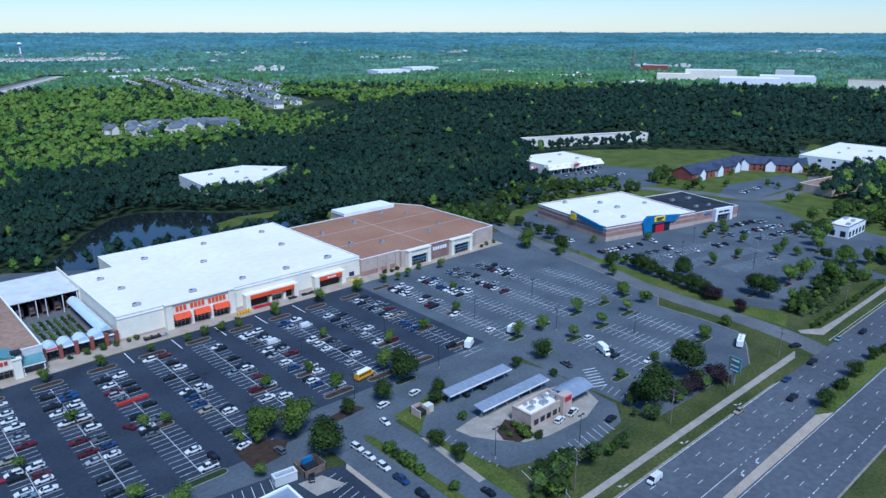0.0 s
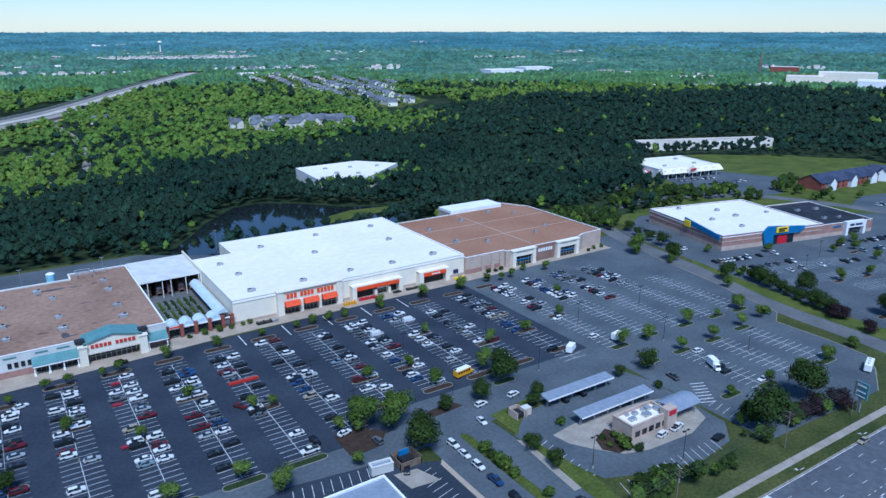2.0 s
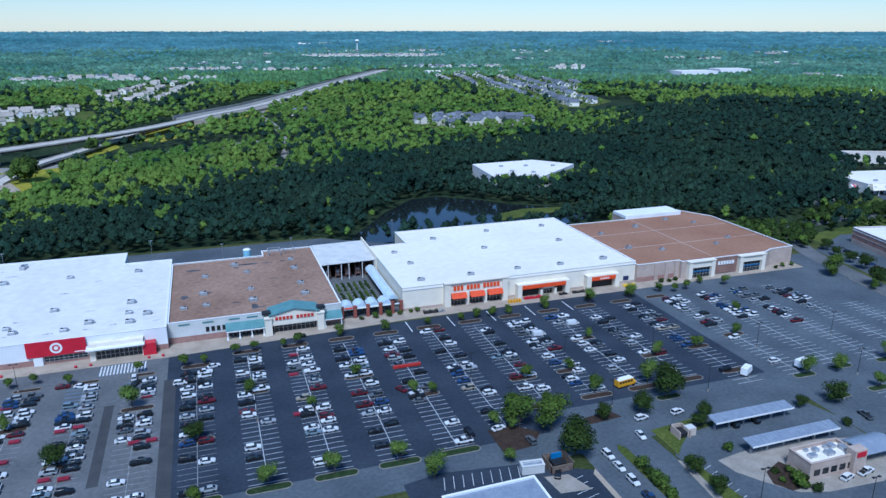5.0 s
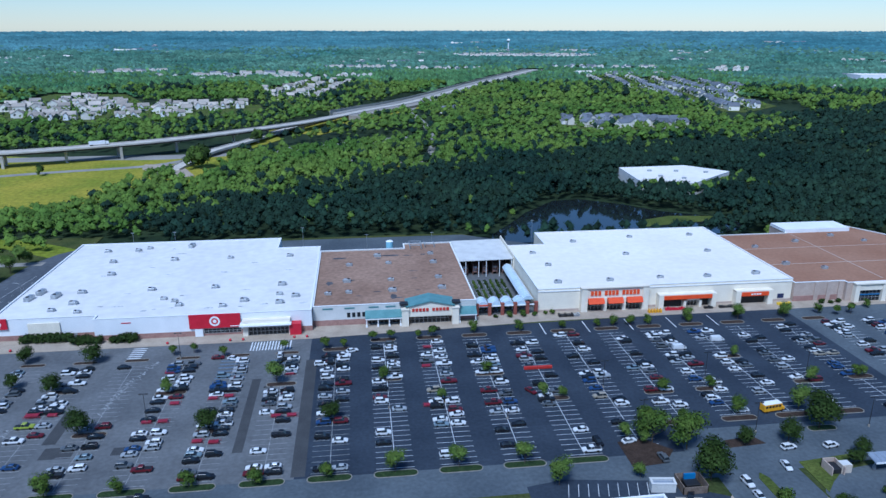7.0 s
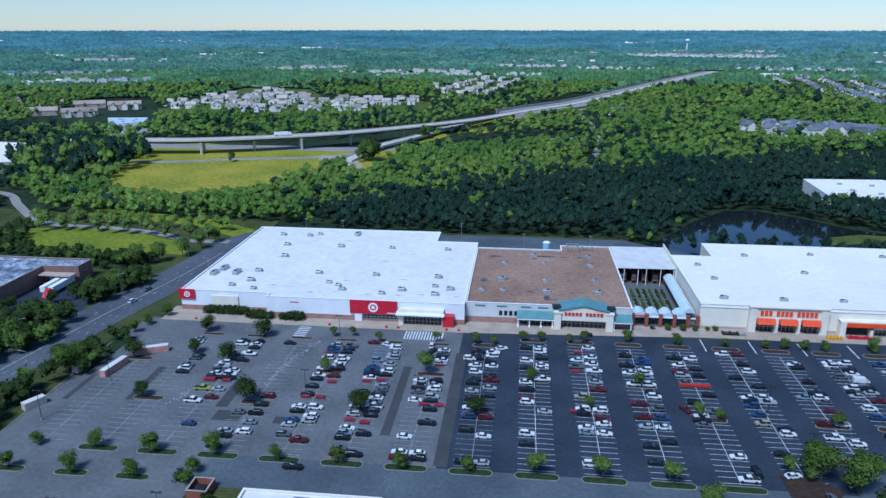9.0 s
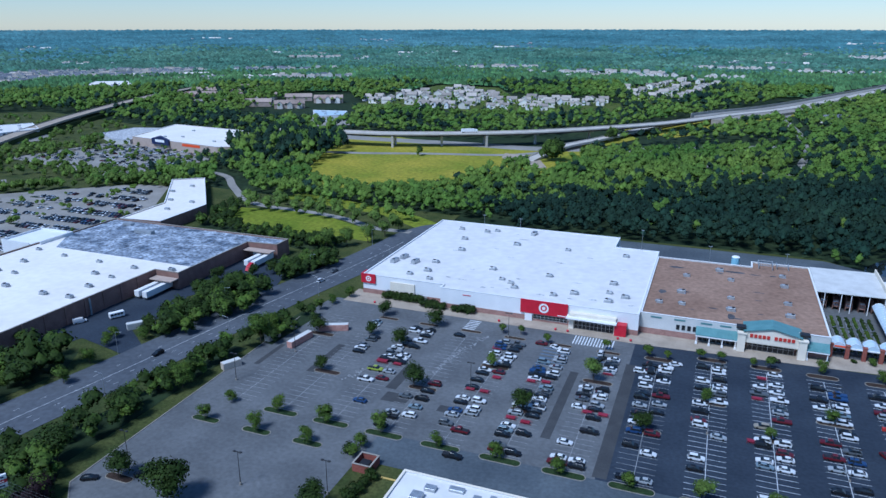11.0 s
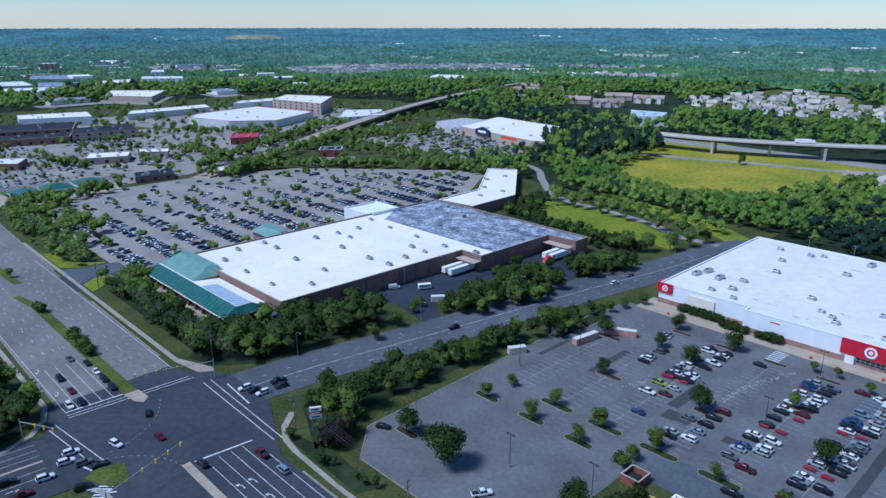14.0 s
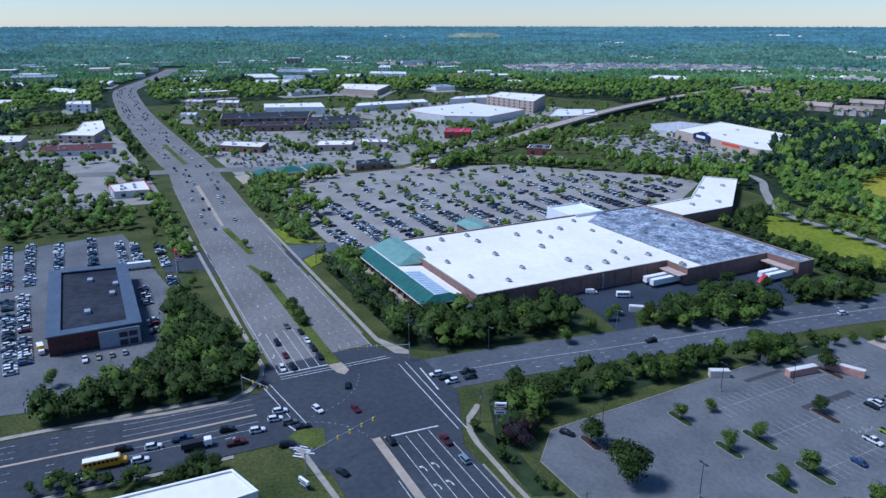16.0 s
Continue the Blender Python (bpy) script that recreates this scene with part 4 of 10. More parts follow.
def shell(e, poly, h, wall, roof, lip=.7, cap=None, plinth=None, ph=1.4, thick=.45):
    """Walls along an outline (anticlockwise), each a part, with a roof inside a parapet, a coping and a plinth."""
    FOOT.append(inset(poly, -5))
    ins = inset(poly, thick)
    for i in range(len(poly)):
        j = (i + 1) % len(poly)
        bm = bmesh.new()
        prism(bm, [poly[i], poly[j], ins[j], ins[i]], -.3, h)
        part("wall", bm, wall, e)
        if cap:
            o, q = inset(poly, -.12), inset(poly, thick + .1)
            bm = bmesh.new()
            prism(bm, [o[i], o[j], q[j], q[i]], h, h + .18)
            part("coping", bm, cap, e)
        if plinth:
            o = inset(poly, -.09)
            bm = bmesh.new()
            prism(bm, [o[i], o[j], poly[j], poly[i]], -.3, ph)
            part("plinth", bm, plinth, e)
    bm = bmesh.new()
    prism(bm, inset(poly, thick + .003), h - lip - .4, h - lip)
    return part("roof", bm, roof, e)


def glazing(e, x0, x1, y, z0, z1, n, frame=METAL, rows=2, depth=.12):
    """A shopfront in the plane y: glass panes, each a part, in a metal frame."""
    w = (x1 - x0) / n
    fr = bmesh.new()
    for i in range(n + 1):
        box(fr, x0 + i * w - .06, y - depth, z0, x0 + i * w + .06, y, z1)
    for k in range(rows + 1):
        z = z0 + (z1 - z0) * k / rows
        box(fr, x0, y - depth * .9, z - .06, x1, y - .01, z + .06)
    f = part("window_frame", fr, frame, e, "metal-framed shopfront window")
    for i in range(n):
        part("pane", boxes((x0 + i * w + .06, y - depth * .6, z0 + .05, x0 + (i + 1) * w - .06, y - depth * .3, z1 - .05)), GLASSD, f)


def word_bars(e, x0, x1, y, z0, z1, words, material, depth=.25):
    """Plain raised blocks in place of a store's name."""
    total = sum(words) + .8 * (len(words) - 1)
    w = (x1 - x0) / total
    x = x0
    for n in words:
        for i in range(n):
            part("sign_bar", boxes((x + w * .12, y - depth, z0, x + w * .84, y, z1)), material, e)
            x += w
        x += w * .8


# --- discount store, white with red panels
st_a = thing("discount_store", "white big-box store with red sign panels and pale roof", "store")
PA = [(-144, 276), (-104, 276), (-104, 272), (-19.2, 272), (-19.2, 360), (-41, 360), (-41, 378), (-144, 378)]
shell(st_a, PA, 9.2, WHITEW, ROOF_A, .35, WHITEP, BRICKP, 2.3)
part("sign_panel", boxes((-67.5, 271.2, 3.6, -47.5, 271.9, 9.4)), RED, st_a, "large red sign panel")
bm = bmesh.new()
disc(bm, (-57.5, 271.15, 6.5), 2.1, 'y', .08, 28, 1.35)
part("sign_ring", bm, WHITEP, st_a, "white ring on the red panel")
bm = bmesh.new()
disc(bm, (-57.5, 271.15, 6.5), .75, 'y', .08, 20)
part("sign_disc", bm, WHITEP, st_a)
part("sign_bar", boxes((-51.6, 271.1, 4.0, -48.2, 271.18, 4.35)), WHITEP, st_a)
part("sign_panel", boxes((-144.3, 275.3, 5.3, -137.5, 275.9, 9.6)), RED, st_a, "small red sign panel")
part("sign_panel", boxes((-144.8, 275.6, 5.3, -144.1, 281, 9.6)), RED, st_a, "small red sign panel")
bm = bmesh.new()
disc(bm, (-140.9, 275.24, 7.4), 1.35, 'y', .06, 24, .85)
part("sign_ring", bm, WHITEP, st_a)
bm = bmesh.new()
disc(bm, (-140.9, 275.24, 7.4), .45, 'y', .06, 16)
part("sign_disc", bm, WHITEP, st_a)
part("sign_bar", boxes((-93.5, 271.85, 7.0, -89.8, 271.97, 7.35)), RED, st_a)
part("portal", boxes((-46.5, 269.2, -.2, -44.5, 271.95, 6.6), (-28.3, 269.2, -.2, -27.6, 271.95, 6.6), (-46.5, 269.5, 5.2, -27.6, 271.95, 6.8)), CREAM, st_a)
part("canopy", boxes((-47.5, 267.2, 5.0, -27.2, 271.9, 5.45)), WHITEP, st_a)
glazing(st_a, -44.3, -28.5, 270.4, .15, 4.9, 10, rows=3)
glazing(st_a, -62, -47.5, 271.85, 1.2, 3.2, 9)
part("red_pylon", boxes((-28, 268.4, -.2, -23.4, 271.9, 4.9)), RED, st_a, "bright red entrance block")
part("brick_pier", boxes((-65.5, 271.2, -.2, -62.4, 271.9, 3.3)), WHITEW, st_a)
part("wall_panel", boxes((-130, 275.4, 2.3, -118, 275.95, 7.2)), CREAM, st_a, "cream wall panel")
part("service_door", boxes((-97.5, 271.85, 0, -96.3, 271.96, 2.2)), BLACKP, st_a)
part("service_door", boxes((-113.4, 275.85, 0, -112.0, 275.96, 2.3)), METAL, st_a)

# --- craft store, tan roof and teal gable
st_b = thing("craft_store", "craft store with tan gravel roof and teal gabled entrance", "store")
PB = [(-19.0, 276), (49.4, 276), (49.4, 361), (24, 361), (24, 353), (-19.0, 353)]
shell(st_b, PB, 8.8, OFFW, ROOF_T, .5, WHITEP, BRICKP, 2.6)
for x in (-15, -6, 4, 11):
    part("louvre", boxes((x, 275.85, 7.3, x + 4.2, 275.96, 7.9)), TEAL, st_b)
for i in range(4):
    part("window", boxes((-5.0 + i * 2.1, 275.8, 3.6, -3.7 + i * 2.1, 275.96, 5.6)), GLASSD, st_b)


def lean_to(e, x0, x1, y0, y1, z0, z1, mat_, cols, brick=None):
    """A canopy with a sloping metal roof, a fascia and round posts."""
    bm = bmesh.new()
    hull(bm, [(x0, y0, z0 - .25), (x1, y0, z0 - .25), (x1, y1, z1 - .25), (x0, y1, z1 - .25)], [(x0, y0, z0), (x1, y0, z0), (x1, y1, z1), (x0, y1, z1)])
    n = int((x1 - x0) / 1.2)
    for i in range(n + 1):
        x = x0 + (x1 - x0) * i / n
        hull(bm, [(x - .04, y0, z0), (x + .04, y0, z0), (x + .04, y1, z1), (x - .04, y1, z1)], [(x - .03, y0, z0 + .09), (x + .03, y0, z0 + .09), (x + .03, y1, z1 + .09), (x - .03, y1, z1 + .09)])
    part("canopy_roof", bm, mat_, e)
    part("fascia", boxes((x0, y0 - .02, z0 - .7, x1, y0 + .2, z0 - .252)), WHITEP, e)
    for i in range(cols):
        x = x0 + .5 + (x1 - x0 - 1) * i / max(1, cols - 1)
        bm = boxes((x - .4, y0 + .1, -.2, x + .4, y0 + .9, 1.0))
        post(bm, (x, y0 + .5, .9), (x, y0 + .5, z0 - .5), .24, .2, 10)
        if brick:
            bm.free()
            bm = boxes((x - .55, y0 + .1, -.2, x + .55, y0 + 1.2, z0 - .3))
        part("column", bm, brick or WHITEP, e)


lean_to(st_b, 2.5, 17.6, 272, 276.05, 4.2, 6.2, TEAL, 4)
lean_to(st_b, 41.4, 49.2, 272, 276.05, 4.2, 6.2, TEAL, 2)
glazing(st_b, 3.5, 17, 275.9, .2, 3.4, 8)
part("pylon", boxes((17.6, 271.2, -.2, 20.4, 276, 7.4), (17.3, 270.9, 7.4, 20.7, 276, 7.9)), CREAM, st_b)
part("pylon", boxes((38.6, 271.2, -.2, 41.4, 276, 7.4), (38.3, 270.9, 7.4, 41.7, 276, 7.9)), CREAM, st_b)
bm = bmesh.new()
hull(bm, [(20.4, 272, 4.2), (38.6, 272, 4.2), (38.6, 272, 8.6), (29.5, 272, 10.6), (20.4, 272, 8.6)], [(20.4, 276.2, 4.2), (38.6, 276.2, 4.2), (38.6, 276.2, 8.6), (29.5, 276.2, 10.6), (20.4, 276.2, 8.6)])
bmesh.ops.recalc_face_normals(bm, faces=bm.faces)
part("gable_wall", bm, CREAM, st_b)
for sx in (-1, 1):
    bm = bmesh.new()
    a, b = (29.5, 11.0), (29.5 + sx * 10.2, 8.75)
    q = [(a[0], a[1]), (b[0], b[1]), (b[0], b[1] - .35), (a[0], a[1] - .35)]
    hull(bm, [(x, 271.4, z) for x, z in q], [(x, 281, z) for x, z in q])
    bmesh.ops.recalc_face_normals(bm, faces=bm.faces)
    part("gable_roof", bm, TEAL, st_b)
    part("gable_end_roof", boxes((29.5 + sx * 11.0 - 1.7, 272.6, 8.9, 29.5 + sx * 11.0 + 1.7, 275.6, 9.7)), BLACKP, st_b)
word_bars(st_b, 21.6, 37.4, 271.95, 6.4, 7.7, (5, 5), SIGNR)
glazing(st_b, 21.4, 37.6, 274.6, .15, 3.9, 9)
part("soffit", boxes((20.4, 272.1, 3.9, 38.6, 276, 4.19)), CREAM, st_b)
for i, (x, y, w, d) in enumerate(((-9, 341, 8, 3), (-13, 305, 3.5, 6), (16, 343, 13, 2.6), (15, 285, 3, 7), (33, 343, 4, 2), (8, 292, 5, 1.4), (26, 318, 6, 1), (-4, 308, 6, 2), (25, 342, 6, 1.6), (10, 339, 3, 2), (26, 308, 4, .8), (26, 292, 3.5, .8), (0, 288, 3, .8), (17, 284, 4, 1.6))):
    bm = bmesh.new()
    n = 14
    rg = [(x + w / 2 * math.cos(2 * math.pi * k / n) * random.uniform(.55, 1.1), y + d / 2 * math.sin(2 * math.pi * k / n) * random.uniform(.55, 1.1)) for k in range(n)]
    prism(bm, rg, 8.25, 8.31)
    part("roof_patch", bm, STAIN, st_b, "dark bitumen patch on the roof")
part("roof_frame", boxes((27, 352, 8.3, 27.3, 360, 10.2), (33, 352, 8.3, 33.3, 360, 10.2), (27, 352, 10.2, 33.3, 352.3, 10.5), (27, 359.7, 10.2, 33.3, 360, 10.5), (35, 354, 8.3, 35.3, 360, 10), (40, 354, 8.3, 40.3, 360, 10), (35, 354, 10, 40.3, 354.3, 10.3)), METAL, st_b, "steel roof screen frame")
tank = thing("water_tank", "pale blue cylindrical tank behind the craft store", "tank", at=(17, 363.5, 0))
bm = bmesh.new()
post(bm, (0, 0, -.2), (0, 0, 9.6), 1.9, 1.9, 20)
part("shell", bm, surf("tank_blue", (.25, .5, .62), (.32, .56, .68), .4, .5, famount=.08), tank)
bm = bmesh.new()
post(bm, (0, 0, 9.6), (0, 0, 10.1), 2.0, 1.2, 20)
part("lid", bm, WHITEP, tank)

# --- home improvement store and its garden centre
st_c = thing("home_improvement_store", "cream home improvement store with white roof and orange awnings", "store")
PC = [(77.2, 280), (195, 280), (195, 367), (97, 367), (97, 345), (77.2, 345)]
shell(st_c, PC, 10.6, CREAM, ROOF_W, .3, WHITEP, None)
part("cornice", boxes((77.2, 279.75, 9.3, 195, 279.99, 9.75)), WHITEP, st_c)
for x0, x1 in ((77.2, 95.8), (126.4, 131), (157.6, 166.8), (184.4, 195)):
    part("base_band", boxes((x0, 279.8, -.2, x1, 279.99, 1.1)), TANW, st_c)
part("portal", boxes((96, 277.4, -.2, 98.8, 280, 10.9), (123.6, 277.4, -.2, 126.4, 280, 10.9), (98.8, 278, 6.2, 123.6, 280, 10.9), (95.7, 277.1, 10.9, 126.7, 280, 11.3)), CREAM, st_c)
for i in range(2):
    part("portal_pier", boxes((106.2 + i * 8.6, 277.6, -.2, 107.6 + i * 8.6, 280, 6.2)), CREAM, st_c)
for x0, x1 in ((99, 106), (107.8, 114.6), (116.4, 123.4)):
    bm = bmesh.new()
    hull(bm, [(x0, 275.6, 4.3), (x1, 275.6, 4.3), (x1, 278.2, 4.3), (x0, 278.2, 4.3)], [(x0, 276.6, 6.1), (x1, 276.6, 6.1), (x1, 278.2, 6.1), (x0, 278.2, 6.1)])
    part("awning", bm, ORANGE, st_c, "orange awning")
    glazing(st_c, x0 + .2, x1 - .2, 279.4, .1, 4.2, 4)
word_bars(st_c, 100, 122.4, 277.95, 7.5, 9.5, (3, 4, 5), ORANGE, .3)
part("portal", boxes((131, 276.6, -.2, 133.2, 280, 6.5), (155.4, 276.6, -.2, 157.6, 280, 6.5), (131, 276.8, 6.2, 157.6, 280, 6.6), (142.8, 277.2, -.2, 144, 280, 4.4), (150, 277.2, -.2, 151.2, 280, 4.4), (142.8, 277.2, 3.4, 151.2, 280, 4.4)), CREAM, st_c)
part("awning", boxes((133.2, 276.3, 4.5, 155.4, 277, 6.1)), ORANGE, st_c, "long orange fascia")
glazing(st_c, 144.2, 149.8, 279.6, .1, 3.3, 4)
# flat black panels paint the shade inside the bays and the loading door
part("recess", boxes((133.4, 279.4, 0, 142.6, 279.97, 4.2)), BLACKP, st_c, "black panel for the shade of an open bay")
part("recess", boxes((151.4, 279.4, 0, 155.2, 279.97, 4.2)), BLACKP, st_c, "black panel for the shade of an open bay")
part("portal", boxes((166.8, 276.6, -.2, 169.2, 280, 6.7), (182, 276.6, -.2, 184.4, 280, 6.7), (166.8, 276.8, 6.3, 184.4, 280, 6.8)), CREAM, st_c)
part("awning", boxes((169.2, 276.3, 4.5, 182, 277, 6.2)), ORANGE, st_c, "orange fascia")
word_bars(st_c, 173.5, 178.5, 276.3, 5.0, 5.7, (4,), WHITEP, .08)
part("recess", boxes((169.4, 279.3, 0, 181.8, 279.97, 4.4)), BLACKP, st_c, "black panel for the shade of an open loading door")
part("sign_board", boxes((188.5, 279.8, 1.5, 191.5, 279.95, 3.6)), NAVY, st_c)

gc = thing("garden_centre", "fenced garden centre with barrel-vaulted canopies and brick piers", "garden centre")
part("floor", boxes((49.6, 279, -.2, 77, 361, .1)), ASPH_OLD, gc)
bm = bmesh.new()
hull(bm, [(49.6, 328, 8.5), (77, 328, 8.8), (77, 361, 9.3), (49.6, 361, 9.0)], [(49.6, 328, 8.8), (77, 328, 9.1), (77, 361, 9.6), (49.6, 361, 9.3)])
part("shed_roof", bm, OFFW, gc, "pale ribbed metal shed roof")
part("rear_wall", boxes((49.6, 360.6, -.2, 77, 361, 9)), OFFW, gc)
part("side_wall", boxes((76.6, 328, -.2, 77.15, 362, 11.2)), CREAM, gc, "cream side wall rising past the shed roof")
for x in (53, 59.5, 63.3, 70, 76):
    bm = bmesh.new()
    post(bm, (x, 328.4, 0), (x, 328.4, 8.6), .18)
    part("post", bm, WHITEP, gc)
for x in (52, 57, 62, 67, 72):
    rk = boxes((x, 331, 0, x + .15, 345, 6), (x + 2.4, 331, 0, x + 2.55, 345, 6))
    for z in (1.6, 3.2, 4.8):
        box(rk, x, 331, z, x + 2.55, 345, z + .12)
    r_ = part("rack", rk, BRICKD, gc, "tall dark storage rack")
    for z in (1.75, 3.35):
        for y in (332, 335, 338, 341):
            part("pallet_load", boxes((x + .3, y, z, x + 2.2, y + 2, z + random.uniform(.8, 1.2))), random.choice([WHITEP, METAL, TANW]), r_)


def vault(e, x0, x1, y0, y1, z, rise, axis):
    """A barrel vault with a skin, end gables and ribs, spanning x (axis 'y') or y (axis 'x')."""
    n = 10
    bm = bmesh.new()
    sp = (x1 - x0) if axis == 'y' else (y1 - y0)
    prof = [(sp * i / n, z + rise * math.sin(math.pi * i / n) ** .8) for i in range(n + 1)]
    ring0 = [(x0 + s, y0, h) for s, h in prof] if axis == 'y' else [(x0, y0 + s, h) for s, h in prof]
    ring1 = [(x0 + s, y1, h) for s, h in prof] if axis == 'y' else [(x1, y0 + s, h) for s, h in prof]
    hull(bm, ring0, ring1)
    bmesh.ops.recalc_face_normals(bm, faces=bm.faces)
    part("vault", bm, POLY, e, "translucent blue-white barrel vault")
    L = int(((y1 - y0) if axis == 'y' else (x1 - x0)) / 2.4)
    for k in range(L + 1):
        bm = bmesh.new()
        for a, b in zip(prof, prof[1:]):
            t = k / max(1, L)
            pa = (x0 + a[0], y0 + (y1 - y0) * t, a[1] + .04) if axis == 'y' else (x0 + (x1 - x0) * t, y0 + a[0], a[1] + .04)
            pb = (x0 + b[0], y0 + (y1 - y0) * t, b[1] + .04) if axis == 'y' else (x0 + (x1 - x0) * t, y0 + b[0], b[1] + .04)
            post(bm, pa, pb, .06, .06, 4)
        part("rib", bm, WHITEP, e)


for i in range(4):
    vault(gc, 50.3 + i * 5.6, 55.5 + i * 5.6, 279.2, 285.5, 4.4, 1.9, 'y')
vault(gc, 71.2, 76.4, 284, 328, 4.6, 1.9, 'y')
part("beam", boxes((50, 278.9, 4.0, 76.8, 279.3, 4.5)), WHITEP, gc)
for x in (50.2, 55.8, 61.4, 67, 72.4, 76.2):
    part("brick_pier", boxes((x - .7, 278.3, -.2, x + .7, 279.7, 5.2), (x - .85, 278.15, 5.2, x + .85, 279.85, 5.5)), BRICKR, gc)
fb = bmesh.new()
for i in range(80):
    x = 50.4 + i * .33
    box(fb, x, 278.95, .1, x + .05, 279.0, 3.9)
part("fence", fb, BLACKP, gc, "black bar fence")
part("sign_bar", boxes((51.3, 278.6, 4.55, 55, 278.85, 5.1)), ORANGE, gc)

st_k = thing("department_store", "tan department store with brown gravel roof and cream portals", "store")
PK = [(195.2, 278.5), (219, 278.5), (219, 276), (270, 276), (276, 279), (291, 280), (291.5, 346), (277, 371), (238, 371), (238, 355), (195.2, 355)]
shell(st_k, PK, 9.0, TANW, ROOF_B, .5, WHITEP, None)
part("plinth_band", boxes((195.2, 278.3, -.2, 219, 278.49, 2.6)), BRICKP, st_k)
for x0, x1 in ((222, 237.5), (252.5, 268.5)):
    part("portal", boxes((x0, 273.8, -.2, x0 + 2.2, 276, 8.6), (x1 - 2.2, 273.8, -.2, x1, 276, 8.6), (x0 + 2.2, 274.2, 5.6, x1 - 2.2, 276, 8.6), (x0 - .3, 273.5, 8.6, x1 + .3, 276, 9.1)), CREAM, st_k)
    glazing(st_k, x0 + 2.3, x1 - 2.3, 275.3, .1, 5.5, 6, rows=3)
    part("transom", boxes((x0 + 2.3, 275.0, 3.0, x1 - 2.3, 275.15, 3.5)), BLUEW, st_k)
part("sign_panel", boxes((238, 275.5, 1, 252, 275.9, 8.8)), BRICKD, st_k, "brown sign panel")
word_bars(st_k, 240, 250.2, 275.5, 5.2, 7.0, (6,), WHITEP, .2)
part("pilaster", boxes((205, 278.1, -.2, 207, 278.49, 8.9), (211, 278.1, -.2, 213, 278.49, 8.9), (216.5, 277.8, -.2, 219, 278.49, 8.9)), TANW, st_k)
part("raised_wall", boxes((238, 356, 8.5, 277, 370.5, 10.6)), WHITEW, st_k, "white raised roof at the rear")
for y in (305, 330):
    part("roof_seam", boxes((197, y, 8.5, 290, y + .5, 8.54)), TANW, st_k)
part("roof_seam", boxes((240, 281, 8.5, 240.5, 354, 8.545)), TANW, st_k)


# --- rooftop units
def rooftop_unit(x, y, z, s=1.0, big=False, turn=0):
    e = thing("rooftop_unit", "grey metal air-conditioning unit on a flat roof", "rooftop unit", "rooftop units", at=(x, y, z))
    e.rotation_euler[2] = radians(turn)
    w, d, h = (2.6 * s, 1.8 * s, 1.25 * s) if not big else (4.6 * s, 2.2 * s, 1.8 * s)
    part("curb", boxes((-w / 2 - .15, -d / 2 - .15, -.05, w / 2 + .15, d / 2 + .15, .25)), METAL, e)
    part("casing", boxes((-w / 2, -d / 2, .25, w / 2, d / 2, h)), METAL, e, "", .06)
    bm = bmesh.new()
    post(bm, (-w * .22, 0, h), (-w * .22, 0, h + .18), d * .32, d * .32, 10)
    part("fan", bm, BLACKP, e)
    part("intake_hood", boxes((w / 2, -d * .35, .4, w / 2 + .55, d * .35, h * .8)), GREYM, e)
    return e


unit = rooftop_unit(-127, 364, 8.85)


def put_units(pts, z, turn=0.0):
    for x, y in pts:
        m = pose(x, y, z, 0, 0, turn + random.uniform(-2, 2)) @ Matrix.Scale(random.uniform(.85, 1.15), 4)
        copy_thing(unit, m)


put_units([(-112, 364), (-107, 367), (-119, 346), (-90, 346), (-63, 346), (-34, 346), (-114, 327), (-119, 304), (-90, 304), (-63, 304), (-34, 304), (-118, 291), (-82, 292), (-77, 289), (-34, 292), (-27, 289), (-74, 284), (-48, 286), (-124, 284), (-113, 281), (-56, 281), (-33, 282)], 8.85)
put_units([(-4, 329), (15, 330), (37, 329), (10, 342), (37, 343), (-5, 306), (15, 306), (37, 307), (-13, 291), (-4, 292), (15, 292), (37, 293)], 8.3, 180)
put_units([(180, 353), (146, 353), (113, 348), (87, 331), (90, 312), (133, 324), (176, 324), (182, 289), (158, 288), (136, 289), (112, 288), (88, 288)], 10.3)
put_units([(207, 333), (234, 340), (260, 348), (272, 337), (207, 305), (222, 297), (256, 297), (270, 305)], 8.5)
for x, y in ((-138, 298), (-136, 305), (-128, 300), (-86, 368)):
    rooftop_unit(x, y, 8.85, 1, True, 80)

for i, (x, y) in enumerate(((-117, 326), (-98, 336), (-88, 325), (-62, 325), (-50, 338), (-89, 357), (-99, 301), (-75, 296), (-87, 279.8), (-83, 281), (-99, 286), (-61, 280), (-77, 282), (-48, 280), (-23, 281), (-39, 282), (-49, 300), (-106, 287), (-33, 325), (-95, 366), (-110, 362))):
    bm = bmesh.new()
    w, d = random.uniform(2.5, 6.5), random.uniform(.8, 2.2)
    prism(bm, [(x + w / 2 * math.cos(math.pi * k / 6) * random.uniform(.5, 1.1), y + d / 2 * math.sin(math.pi * k / 6) * random.uniform(.5, 1.1)) for k in range(12)], 8.84, 8.9)
    part("roof_stain", bm, STAIN_L, st_a, "grey weather stain on the roof")
